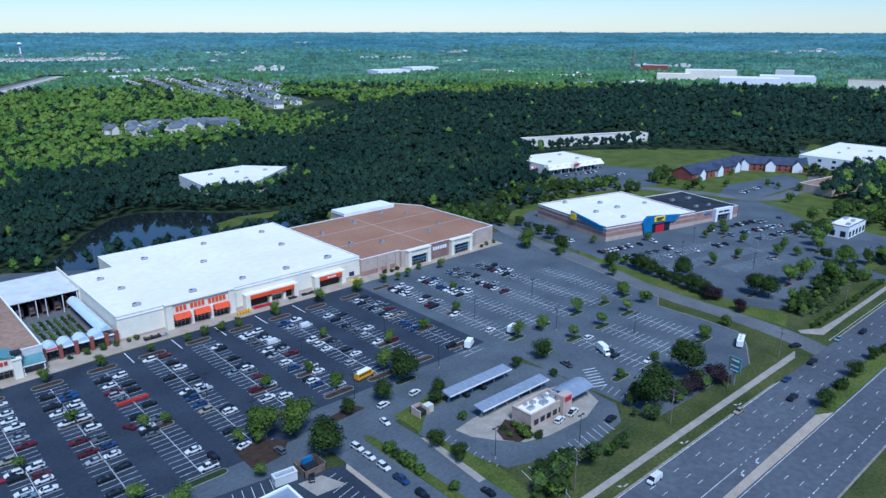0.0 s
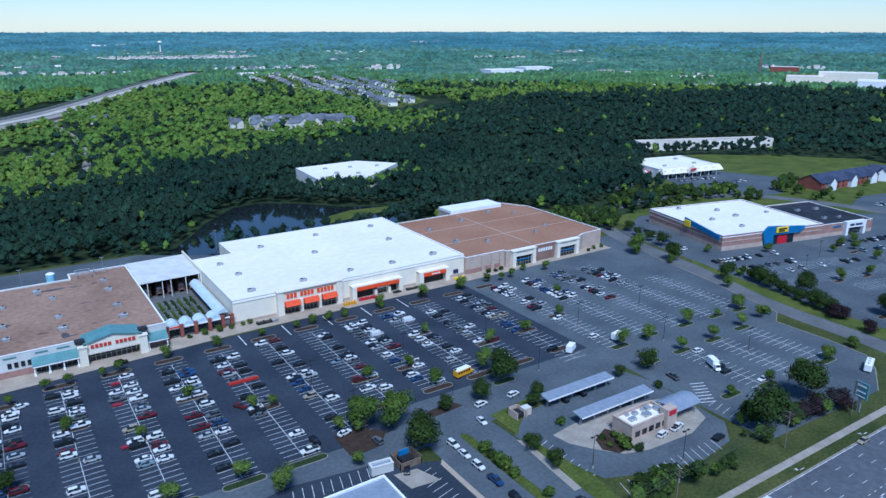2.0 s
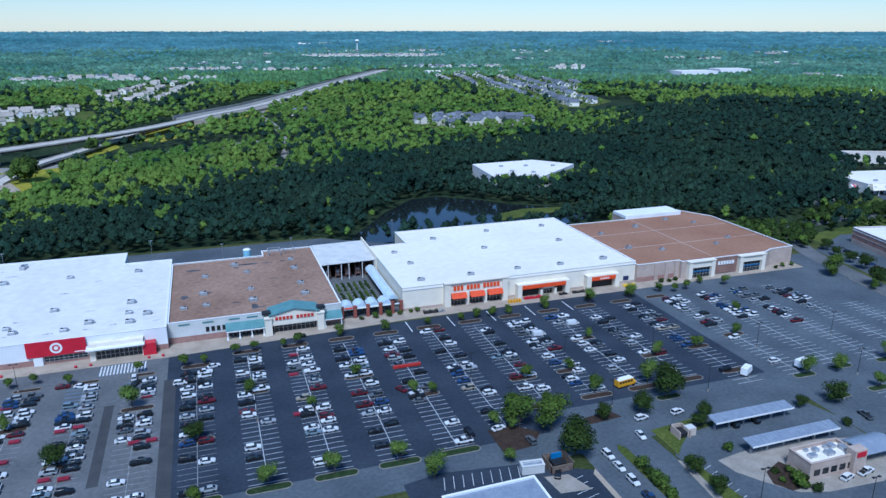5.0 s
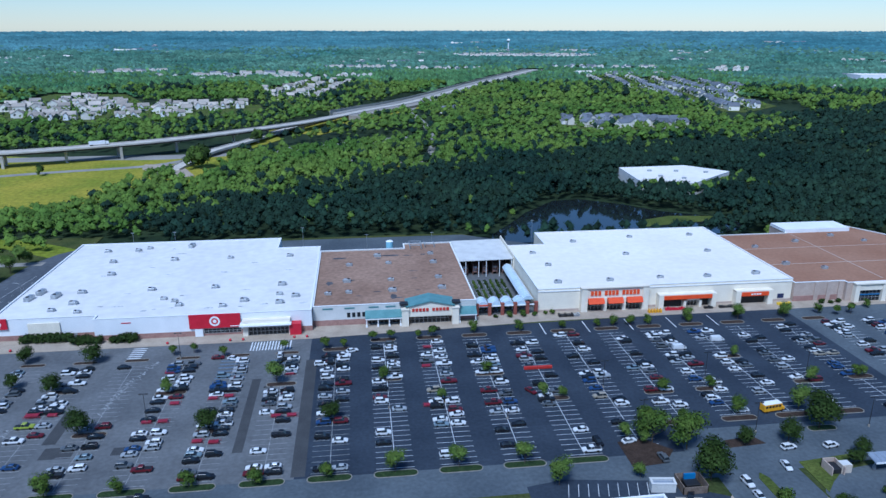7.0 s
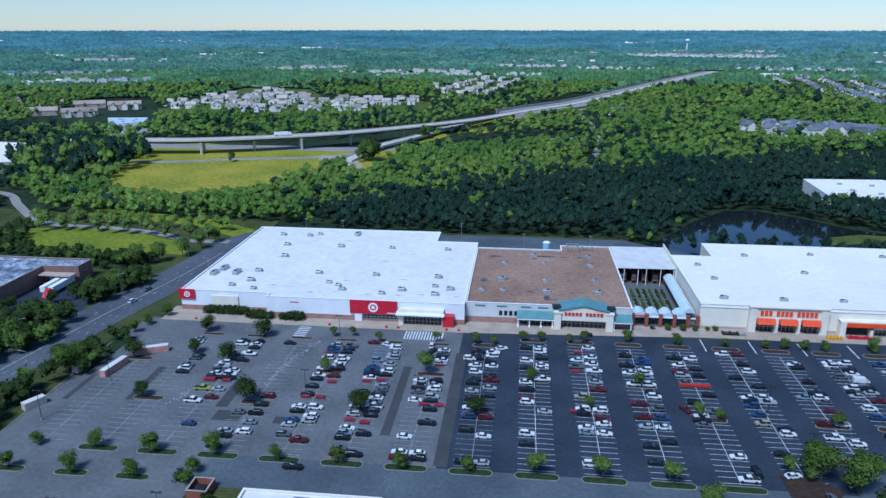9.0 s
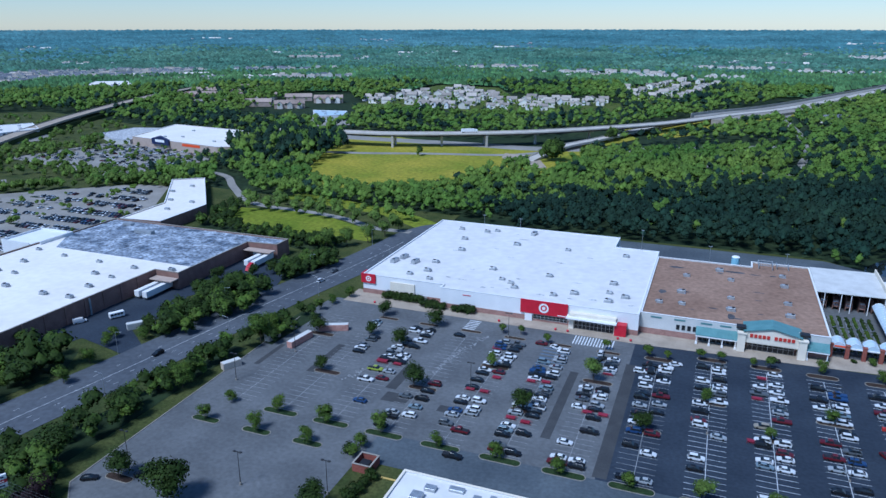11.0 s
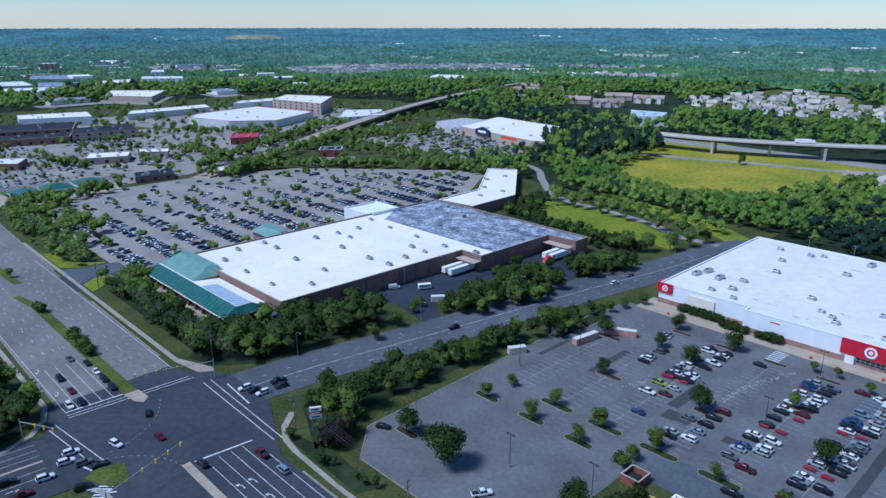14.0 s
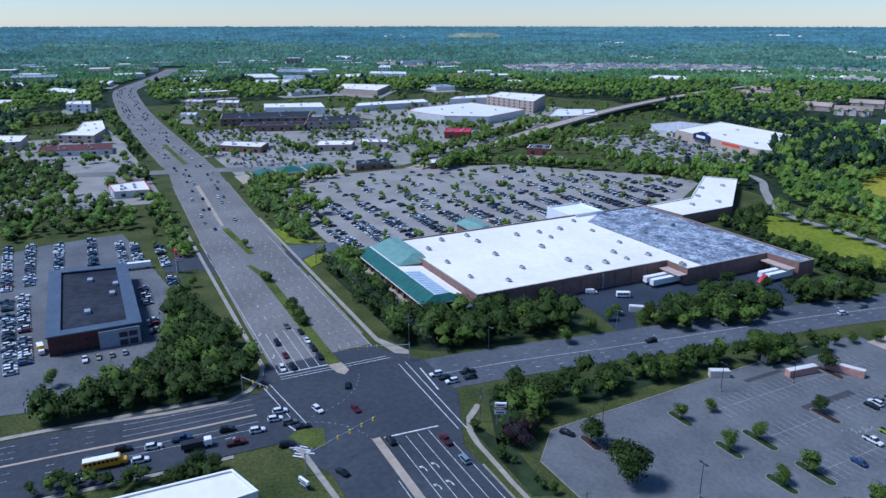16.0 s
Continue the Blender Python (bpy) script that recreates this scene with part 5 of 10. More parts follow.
# --- supermarket on the corner
st_w = thing("supermarket", "large supermarket with white roof, brown brick walls and green porch", "supermarket", at=(-242, 143, 0))
PW = [(-88.5, -.5), (0, 0), (1.8, 105), (15.5, 105), (15.5, 158.5), (33, 160), (33, 171), (-88, 171)]
shell(st_w, PW, 8.2, BRICKD, ROOF_W, .6, CONC, None)
bm = bmesh.new()
prism(bm, [(-74, 116), (15, 116), (15, 159.1), (32.4, 160.6), (32.4, 170.4), (-87.4, 170.4), (-87.4, 136)], 7.4, 7.64)
part("stained_roof", bm, ROOF_S, st_w, "old bitumen roof with pale streaks")
part("entrance_screen", boxes((-109, 112, -.2, -108.6, 137, 9.3), (-108.6, 112, -.2, -88.7, 112.4, 9.3), (-108.6, 136.6, -.2, -85, 137, 9.3), (-85.4, 116, 7.4, -85, 136.6, 9.3), (-108.6, 112.4, 8, -88.7, 136.6, 8.3)), WHITEW, st_w, "white entrance block with a tall parapet")
part("roof_box", boxes((-56, 152, 7.6, -44, 155, 9.4)), GREYM, st_w)
part("roof_box", boxes((-74, 162, 7.6, -68, 165, 8.9)), GREYM, st_w)
# hipped green porch along the south end
for q_, n_ in (([(-90.3, -21.3, 4.0), (-9, -21.3, 4.0), (-12, -14, 6.6), (-90.3, -14, 6.6)], 26), ([(-9, -21.3, 4.0), (-9, -1, 4.0), (-12, -7, 6.6), (-12, -14, 6.6)], 8)):
    bm = bmesh.new()
    hull(bm, [(x, y, z - .25) for x, y, z in q_], q_)
    bmesh.ops.recalc_face_normals(bm, faces=bm.faces)
    part("porch_roof", bm, GREENR, st_w, "dark green standing-seam metal roof")
    for i in range(n_ + 1):
        t_ = i / n_
        lo_, hi_ = Vector(q_[0]).lerp(Vector(q_[1]), t_), Vector(q_[3]).lerp(Vector(q_[2]), t_)
        bm = bmesh.new()
        post(bm, lo_ + Vector((0, 0, .03)), hi_ + Vector((0, 0, .03)), .07, .07, 4)
        part("seam", bm, GREENR, st_w)
part("fascia", boxes((-90.3, -21.34, 3.3, -9, -21.12, 3.95)), WHITEP, st_w)
part("fascia", boxes((-9.2, -21.1, 3.3, -8.98, -1, 3.95)), WHITEP, st_w)
for i in range(13):
    x = -89.6 + 6.65 * i
    part("column", boxes((x - .6, -21, -.2, x + .6, -19.9, 3.7), (x - .75, -21.15, -.2, x + .75, -19.75, .7)), MAROON, st_w, "maroon brick porch column")
for i in range(12):
    part("rail", boxes((-89 + 6.65 * i, -20.6, .9, -83.5 + 6.65 * i, -20.4, 1.1), (-89 + 6.65 * i, -20.6, .1, -83.5 + 6.65 * i, -20.4, .25)), BLACKP, st_w)
part("porch_soffit", boxes((-90.2, -21, 3.45, -9.2, -1, 3.7)), OFFW, st_w)
part("porch_front", boxes((-88, -14.5, -.2, -14, -14, 3.45)), BRICKD, st_w)
bm = bmesh.new()
hull(bm, [(-90, -14, 5.4), (-12, -14, 5.4), (-12, -.6, 4.4), (-90, -.6, 4.4)], [(-90, -13.9, 6.5), (-12, -13.9, 6.5), (-12, -.6, 5.0), (-90, -.6, 5.0)])
bmesh.ops.recalc_face_normals(bm, faces=bm.faces)
part("low_roof", bm, ROOF_W, st_w)
for i in range(14):
    bm = bmesh.new()
    x = -45 + i * 2.4
    hull(bm, [(x, -13.6, 6.55), (x + 1.7, -13.6, 6.55), (x + 1.7, -6, 5.7), (x, -6, 5.7)], [(x + .2, -13.6, 6.8), (x + 1.5, -13.6, 6.8), (x + 1.5, -6, 5.95), (x + .2, -6, 5.95)])
    part("roof_light", bm, POLY, st_w, "ribbed translucent roof light")
part("garden_shelter", boxes((-8, -5, 2.6, -1, -1, 2.9), (-7.8, -4.8, -.2, -7.5, -4.5, 2.6), (-1.5, -4.8, -.2, -1.2, -4.5, 2.6)), SLATEM, st_w, "small dark flat canopy")
bm = bmesh.new()
hull(bm, [(-90, -13, 6.4), (-54, -13, 6.4), (-54, 4, 6.4), (-90, 4, 6.4)], [(-90, -3, 9.6), (-60, -3, 9.6), (-60, 2, 9.6), (-90, 2, 9.6)])
part("green_tower_roof", bm, GREENL, st_w, "pale green hipped metal roof")
part("tower_wall", boxes((-89, -12.4, -.2, -54.8, -.6, 6.4)), TANW, st_w)
bm = bmesh.new()
hull(bm, [(-113, 49, 5.6), (-89, 49, 5.6), (-89, 64, 5.6), (-113, 64, 5.6)], [(-109, 53, 8.8), (-89, 55, 8.8), (-89, 58, 8.8), (-109, 60, 8.8)])
part("side_entrance_roof", bm, GREENL, st_w, "pale green hipped metal roof")
part("side_entrance", boxes((-112, 50, -.2, -88.7, 63, 5.6)), BRICKD, st_w)
part("dock_roof", boxes((2.2, 100, 5, 15.4, 104.9, 5.5)), TANW, st_w, "flat dock canopy")
part("dock_roof", boxes((16, 153.5, 5, 32.9, 158.4, 5.5)), TANW, st_w, "flat dock canopy")
for x, y in ((3.5, 104.8), (8.5, 104.8), (18.5, 158.6), (25, 159.2)):
    part("dock_door", boxes((x, y, 1, x + 3, y + .3, 4.4)), WHITEP, st_w)
for i in range(10):
    part("pilaster", boxes((.1 + i * .17, 5 + i * 9.8, -.2, .45 + i * .17, 5.8 + i * 9.8, 7.9)), BRICKD, st_w)
part("downpipe", boxes((1.3, 66, -.2, 1.7, 66.8, 7.6)), GREYM, st_w)
put_units([(-310, 153), (-321, 166), (-322, 182), (-310, 182), (-287, 152), (-287, 179), (-264, 152), (-252, 165), (-264, 180), (-311, 207), (-310, 221), (-310, 235), (-299, 249), (-299, 221), (-287, 207), (-263, 206), (-252, 220), (-249, 207), (-263, 234), (-275, 248), (-252, 233), (-252, 247), (-233, 251), (-333, 223), (-320, 252)], 7.6, 0)


# --- other buildings
def block(name, label, poly, h, wall, roof, windows=True, cap=WHITEP, cat="building", turn=None, units=3):
    """A flat-roofed building: shell, window bands with panes, doors and rooftop boxes."""
    e = thing(name, label, cat)
    shell(e, poly, h, wall, roof, .4, cap)
    n = len(poly)
    if windows:
        for i in range(n):
            a, b = Vector(poly[i]), Vector(poly[(i + 1) % n])
            L = (b - a).length
            if L < 8:
                continue
            u = (b - a) / L
            o = Vector((u.y, -u.x))
            fl = max(1, int(h / 4))
            k = max(2, int(L / (5 if a.length < 500 else 10)))
            if (b + a).y / 2 - (min(p[1] for p in poly) + max(p[1] for p in poly)) / 2 > 1 and L > 20:
                continue
            for f in range(fl):
                for j in range(k):
                    c = a + u * (L * (j + .5) / k)
                    z = 1.0 + f * (h / fl)
                    w = min(1.5, L / k * .33)
                    bm = bmesh.new()
                    prism(bm, [tuple(c - u * w + o * .08), tuple(c + u * w + o * .08), tuple(c + u * w - o * .05), tuple(c - u * w - o * .05)], z, z + h / fl * .45)
                    part("window", bm, GLASSD, e)
    cx, cy = sum(p[0] for p in poly) / n, sum(p[1] for p in poly) / n
    for i in range(units):
        q = poly[i % n]
        t = random.uniform(.25, .6)
        x, y = cx + (q[0] - cx) * t, cy + (q[1] - cy) * t
        if inside(x, y, inset(poly, 2.5)):
            part("roof_unit", boxes((x - 1.5, y - 1, h - .4, x + 1.5, y + 1, h + .9)), METAL, e)
    return e


def turned(x, y, w, d, a):
    """A rectangle with its front-left corner at x, y, turned by a degrees."""
    c, s = math.cos(radians(a)), math.sin(radians(a))
    return [(x, y), (x + c * w, y + s * w), (x + c * w - s * d, y + s * w + c * d), (x - s * d, y + c * d)]


# electronics store
st_e = thing("electronics_store", "brick electronics store with blue corner panels and yellow signs", "store", at=(338, 233, 0))
st_e.rotation_euler[2] = radians(-12.3)
shell(st_e, [(0, 0), (74, 0), (74, 66), (30, 66), (0, 66)], 9.0, BRICKP, ROOF_W, .4, WHITEP, TANW, 2.6)
part("brick_band", boxes((-.1, -.12, 5.0, 30, -.01, 5.6), (52, -.12, 5.0, 74, -.01, 5.6), (-.12, 0, 5.0, -.01, 66, 5.6)), TANW, st_e)
part("brick_band", boxes((-.1, -.12, 7.6, 30, -.01, 8.1), (52, -.12, 7.6, 74, -.01, 8.1), (-.12, 0, 7.6, -.01, 66, 8.1)), WHITEW, st_e)
bm = bmesh.new()
hull(bm, [(-.5, -.4, 0), (-.5, 34, 0), (-.5, 34, 11.0), (-.5, -.4, 7.5)], [(.3, -.4, 0), (.3, 34, 0), (.3, 34, 11.0), (.3, -.4, 7.5)])
bmesh.ops.recalc_face_normals(bm, faces=bm.faces)
bm2 = bmesh.new()
hull(bm2, [(-.6, 2, 6.0), (-.6, 32, 9.0), (-.6, 32, 12), (-.6, 2, 8.6)], [(.3, 2, 6.0), (.3, 32, 9.0), (.3, 32, 12), (.3, 2, 8.6)])
bmesh.ops.recalc_face_normals(bm2, faces=bm2.faces)
bm.free()
part("blue_wedge", bm2, BLUEW, st_e, "blue wedge-shaped sign wall")
bm = bmesh.new()
hull(bm, [(30, -1.2, 0), (36, -1.2, 0), (36, -1.2, 6), (56, -1.2, 6), (60, -1.2, 9.3), (32, -1.2, 11.5), (28, -1.2, 8)], [(30, .2, 0), (36, .2, 0), (36, .2, 6), (56, .2, 6), (60, .2, 9.3), (32, .2, 11.5), (28, .2, 8)])
bmesh.ops.recalc_face_normals(bm, faces=bm.faces)
part("blue_front", bm, BLUEW, st_e, "blue angled entrance wall")
part("yellow_sign", boxes((37, -1.8, 7.2, 46, -1.25, 10.6)), SIGNY, st_e, "yellow tag-shaped sign", .25)
part("sign_bar", boxes((38.5, -1.95, 9.0, 44.5, -1.82, 9.9), (38.5, -1.95, 7.9, 43, -1.82, 8.7)), BLACKP, st_e)
part("yellow_sign", boxes((-1.2, 26, 7.0, -.65, 31.5, 11)), SIGNY, st_e, "yellow tag-shaped sign", .25)
glazing(st_e, 36.5, 52, -.1, .2, 5.4, 8, BLACKP)
part("red_front", boxes((40, -.3, .2, 47, -.24, 5.2)), RED, st_e)
put_units([(368, 288), (385, 272), (383, 257), (407, 252), (365, 240), (363, 259)], 8.6, -12)
st_f = thing("shoe_store", "low brick store with dark roof and cream portal", "store", at=(338, 233, 0))
st_f.rotation_euler[2] = radians(-12.3)
shell(st_f, [(74.2, 1), (116, 1), (116, 50), (74.2, 50)], 7.6, BRICKP, ROOF_D, .5, WHITEP, TANW, 2.2)
part("portal", boxes((92, -1.5, -.2, 94, 1, 8.5), (106, -1.5, -.2, 108, 1, 8.5), (94, -1.2, 4.6, 106, 1, 8.5)), WHITEW, st_f)
word_bars(st_f, 95, 105, -1.25, 5.8, 7.0, (4, 6), NAVY, .15)
glazing(st_f, 94.2, 105.8, .6, .1, 4.5, 7)
part("sign_bar", boxes((84, .7, 5.2, 90, .95, 6.2)), BLUEW, st_f)
put_units([(433, 247), (429, 227), (440, 224), (447, 243)], 7.1, -12)

# drive-in with carports
dr = thing("drive_in_restaurant", "small tan brick drive-in with white roof and curved grey canopy", "restaurant")
shell(dr, [(150, 126), (167, 126), (167, 134), (150, 134)], 5.4, TANW, ROOF_W, .9, TANW, TANW, 1.2)
part("tower", boxes((164, 124.6, -.2, 168.4, 127.6, 7.2)), TANW, dr)
part("sign_panel", boxes((164.6, 124.45, 5.2, 167.8, 124.58, 6.8)), RED, dr, "red sign")
bm = bmesh.new()
n = 10
prof = [(8.5 * i / n, 4.1 + 1.6 * math.sin(math.pi * i / n)) for i in range(n + 1)]
hull(bm, [(168.5, 126 + s, z) for s, z in prof] + [(168.5, 126 + s, z - .25) for s, z in prof[::-1]], [(182, 126 + s, z) for s, z in prof] + [(182, 126 + s, z - .25) for s, z in prof[::-1]])
bmesh.ops.recalc_face_normals(bm, faces=bm.faces)
part("curved_canopy", bm, SOLAR, dr, "curved grey metal canopy")
for x in (170, 180.5):
    for y in (127, 133.5):
        bm = bmesh.new()
        post(bm, (x, y, 0), (x, y, 4.4), .14)
        part("post", bm, METAL, dr)
for i in range(5):
    part("window", boxes((151.5 + i * 3, 125.86, 1.4, 153.5 + i * 3, 125.98, 3.2)), GLASSD, dr)
for x, y, w, d in ((153, 129, 2.4, 1.6), (156.5, 131, 1.6, 1.6), (158.6, 128.4, 2.6, 2), (162, 131, 2, 1.8), (154, 132, 1.2, 1), (160.5, 131.6, 1.1, 1.1), (164.6, 129, 1.5, 2.2)):
    part("roof_unit", boxes((x, y, 4.4, x + w, y + d, 4.5 + random.uniform(.7, 1.3))), METAL, dr, "", .05)
for x0, x1, y0, y1 in ((141.5, 171.5, 154, 158.4), (143, 175.5, 140, 144.4)):
    cp = thing("carport", "long metal carport with a blue-grey ribbed roof", "carport", "carports")
    bm = bmesh.new()
    hull(bm, [(x0, y0, 3.3), (x1, y0, 3.3), (x1, y1, 3.8), (x0, y1, 3.8)], [(x0, y0, 3.6), (x1, y0, 3.6), (x1, y1, 4.1), (x0, y1, 4.1)])
    part("roof", bm, SOLAR, cp)
    for i in range(int((x1 - x0) / 1.5)):
        part("roof_rib", (lambda b, xx: (hull(b, [(xx, y0, 3.6), (xx + .07, y0, 3.6), (xx + .07, y1, 4.1), (xx, y1, 4.1)], [(xx, y0, 3.68), (xx + .07, y0, 3.68), (xx + .07, y1, 4.18), (xx, y1, 4.18)]), b)[1])(bmesh.new(), x0 + .5 + i * 1.5), METAL, cp)
    part("fascia", boxes((x0, y0 - .08, 3.2, x1, y0, 3.75)), WHITEP, cp)
    for i in range(6):
        x = x0 + 1.5 + (x1 - x0 - 3) * i / 5
        bm = bmesh.new()
        post(bm, (x, (y0 + y1) / 2, 0), (x, (y0 + y1) / 2, 3.5), .13)
        box(bm, x - .3, (y0 + y1) / 2 - .3, 0, x + .3, (y0 + y1) / 2 + .3, 1.3)
        part("post", bm, METAL, cp)

# white shed, enclosures and near roofs
block("white_shed", "small white metal shed beside the lot", [(76.5, 153.6), (83, 152.8), (83.4, 155.6), (76.9, 156.4)], 2.6, OFFW, SOLAR, False, OFFW, "shed", units=0)
en = thing("dumpster_enclosure", "wooden walled enclosure with a dark skip inside", "enclosure", at=(88, 154.6, 0))
part("fence_wall", boxes((-3.5, -3, 0, -3.3, 3, 2.6), (3.3, -3, 0, 3.5, 3, 2.6), (-3.5, 2.8, 0, 3.5, 3, 2.6), (-3.5, -3, 0, 3.5, -2.8, 2.2)), WOODP, en)
part("skip", boxes((-2, -1.6, 0, 2, 1.8, 1.9)), BLACKP, en, "dark metal skip", .1)
part("tarpaulin", boxes((-1.6, 1.0, 1.9, 1.6, 1.7, 3.4)), BLUEW, en)
en2 = thing("dumpster_enclosure", "red brick walled enclosure with open top", "enclosure", at=(-80, 153.5, 0))
part("fence_wall", boxes((-2.8, -3, -.1, -2.5, 3, 2.5), (2.5, -3, -.1, 2.8, 3, 2.5), (-2.5, 2.7, -.1, 2.5, 3, 2.5), (-2.5, -3, -.1, 2.5, -2.7, 2.5)), BRICKR, en2)
part("coping", boxes((-2.9, -3.1, 2.5, -2.4, 3.1, 2.62), (2.4, -3.1, 2.5, 2.9, 3.1, 2.62), (-2.4, 2.6, 2.5, 2.4, 3.1, 2.62), (-2.4, -3.1, 2.5, 2.4, -2.6, 2.62)), CONC, en2)
part("floor", boxes((-2.5, -2.7, -.1, 2.5, 2.7, .1)), PATCH, en2)
part("skip", boxes((-1.7, -1.5, .1, 1.3, 1.4, 1.7)), BLACKP, en2, "", .1)
en3 = thing("dumpster_enclosure", "tan block enclosure with a skip beside the lawn", "enclosure", at=(131, 157, 0))
part("fence_wall", boxes((-2, -2.5, -.1, -1.7, 2.5, 2.6), (1.7, -2.5, -.1, 2, 2.5, 2.6), (-2, 2.2, -.1, 2, 2.5, 2.6)), TANW, en3)
part("skip", boxes((-1.4, -1.8, 0, 1.4, 1.8, 1.7)), BLACKP, en3, "", .1)
bank = block("bank", "single-storey building with white flat roof and raised parapet", [(-66, 122), (-30, 122), (-30, 149), (-66, 149)], 5.6, WHITEW, ROOF_A, False, CREAM, "building", units=0)
for x, y, w, d in ((-58, 143, 3, 2), (-52, 145, 4, 1.8), (-45, 143, 2, 2), (-41, 145, 1.6, 1.4), (-60, 138, 3, 3), (-50, 138, 5, 1.5), (-38, 141, 2, 2)):
    part("roof_unit", boxes((x, y, 5.1, x + w, y + d, 5.4 + random.uniform(.5, 1.2))), METAL, bank, "", .05)
slab("kerb_line", rect(-74, 150.5, -24, 151), .2, YEL, "yellow painted kerb", "kerb")
block("small_restaurant", "low building with white parapet and grey roof", [(50, 112), (76, 112), (76, 145.5), (50, 145)], 5.5, WHITEW, SOLAR, False, WHITEP, "building", units=4)
block("corner_bank", "low building with white hipped roof edge", [(-168, -20), (-150, -16), (-154, 30), (-166, 26)], 6.5, OFFW, ROOF_W, False, WHITEP, "building", units=2)

pet = block("pet_store", "white store with dormered mansard front and red sign", turned(466, 388, 62, 46, -10), 8, WHITEW, ROOF_W, False, WHITEP, "store")
c_, s_ = math.cos(radians(-10)), math.sin(radians(-10))
bm = bmesh.new()
q_ = [turned(465, 382, 64, 6.2, -10), turned(466.5, 385, 61, 3.2, -10)]
hull(bm, [(x, y, 4.4) for x, y in q_[0]], [(x, y, 8.6) for x, y in q_[1]])
part("mansard", bm, CREAM, pet, "cream mansard roof over the shopfront")
for i in range(7):
    px, py = 468.5 + c_ * i * 8.6 + s_ * 3.4, 388 + s_ * i * 8.6 - c_ * 3.4 - 1.2
    if i == 3:
        gabled_front = bmesh.new()
        hull(gabled_front, [(px - 4, py - 1.5, 3.8), (px + 6, py - 3, 3.8), (px + 6, py - 3, 7), (px + 1, py - 2.2, 10.2), (px - 4, py - 1.5, 7)], [(px - 3.4, py + 2, 3.8), (px + 6.6, py + .4, 3.8), (px + 6.6, py + .4, 7), (px + 1.6, py + 1.2, 10.2), (px - 3.4, py + 2, 7)])
        bmesh.ops.recalc_face_normals(gabled_front, faces=gabled_front.faces)
        part("entrance_gable", gabled_front, CREAM, pet, "cream gabled entrance")
        part("sign_bar", boxes((px - 2.2, py - 3.4, 6.2, px + 4.2, py - 2.95, 7.8)), RED, pet, "red sign letters")
    else:
        part("dormer", boxes((px - 1.1, py - .6, 5.2, px + 1.1, py + 2.4, 7.4)), WHITEW, pet)
    part("shopfront", boxes((px - 3, py + 3.2, .2, px + 3, py + 3.6, 3.6)), GLASSD, pet)
    part("column", boxes((px + 3.6, py - .8, -.2, px + 4.2, py - .2, 4.4)), WHITEP, pet)
tent = thing("striped_tent", "red and white striped sales tent beside the pet store", "tent", at=(472, 402, 0))
for i in range(8):
    bm = bmesh.new()
    hull(bm, [(-8 + i * 2, -5, 2.4), (-6 + i * 2, -5, 2.4), (-6 + i * 2, 5, 2.4), (-8 + i * 2, 5, 2.4)], [(-8 + i * 2, -.3, 5), (-6 + i * 2, -.3, 5), (-6 + i * 2, .3, 5), (-8 + i * 2, .3, 5)])
    part("stripe", bm, RED if i % 2 else WHITEP, tent)
for x, y in ((-7.8, -4.8), (7.8, -4.8), (-7.8, 4.8), (7.8, 4.8)):
    bm = bmesh.new()
    post(bm, (x, y, 0), (x, y, 2.4), .06)
    part("pole", bm, METAL, tent)
block("small_shop", "small pale shop with dark flat roof", turned(405, 372, 24, 22, -10), 5, OFFW, ROOF_D, True, WHITEP, "shop")
block("white_warehouse", "long low white warehouse among the trees", [(211, 500), (248, 487), (296, 526), (271, 555), (214, 552)], 9, WHITEW, ROOF_W, False, WHITEP, "warehouse", units=5)
block("furniture_warehouse", "large white warehouse with glazed corner", turned(672, 200, 105, 60, 2), 10, WHITEW, ROOF_W, True, WHITEP, "warehouse", units=6)
block("strip_shops", "tan strip of shops with flat roof", turned(560, 190, 58, 26, -8), 6, TANW, ROOF_T, True, CREAM, "shops", units=6)
block("dental_office", "white and blue two-storey office", turned(449, 139.5, 27, 12, 0), 7.5, WHITEW, ROOF_W, True, NAVY, "office")


def gabled(e, x, y, w, d, h, rise, a, wall, roof, over=.5):
    """Walls under a pitched roof, its ridge along x, turned by a degrees, as parts of e."""
    c, s = math.cos(radians(a)), math.sin(radians(a))

    def at(px, py, pz):
        return (x + c * px - s * py, y + s * px + c * py, pz)
    bm = bmesh.new()
    hull(bm, [at(-w / 2, -d / 2, -.4), at(-w / 2, d / 2, -.4), at(-w / 2, d / 2, h), at(-w / 2, 0, h + rise), at(-w / 2, -d / 2, h)], [at(w / 2, -d / 2, -.4), at(w / 2, d / 2, -.4), at(w / 2, d / 2, h), at(w / 2, 0, h + rise), at(w / 2, -d / 2, h)])
    bmesh.ops.recalc_face_normals(bm, faces=bm.faces)
    part("wall", bm, wall, e)
    k = rise / (d / 2)
    bm = bmesh.new()
    for sg in (-1, 1):
        lo = [at(-w / 2 - over, sg * (d / 2 + over), h - k * over), at(w / 2 + over, sg * (d / 2 + over), h - k * over), at(w / 2 + over, 0, h + rise), at(-w / 2 - over, 0, h + rise)]
        hull(bm, lo, [(p[0], p[1], p[2] + .25) for p in lo])
    bmesh.ops.recalc_face_normals(bm, faces=bm.faces)
    part("roof", bm, roof, e)


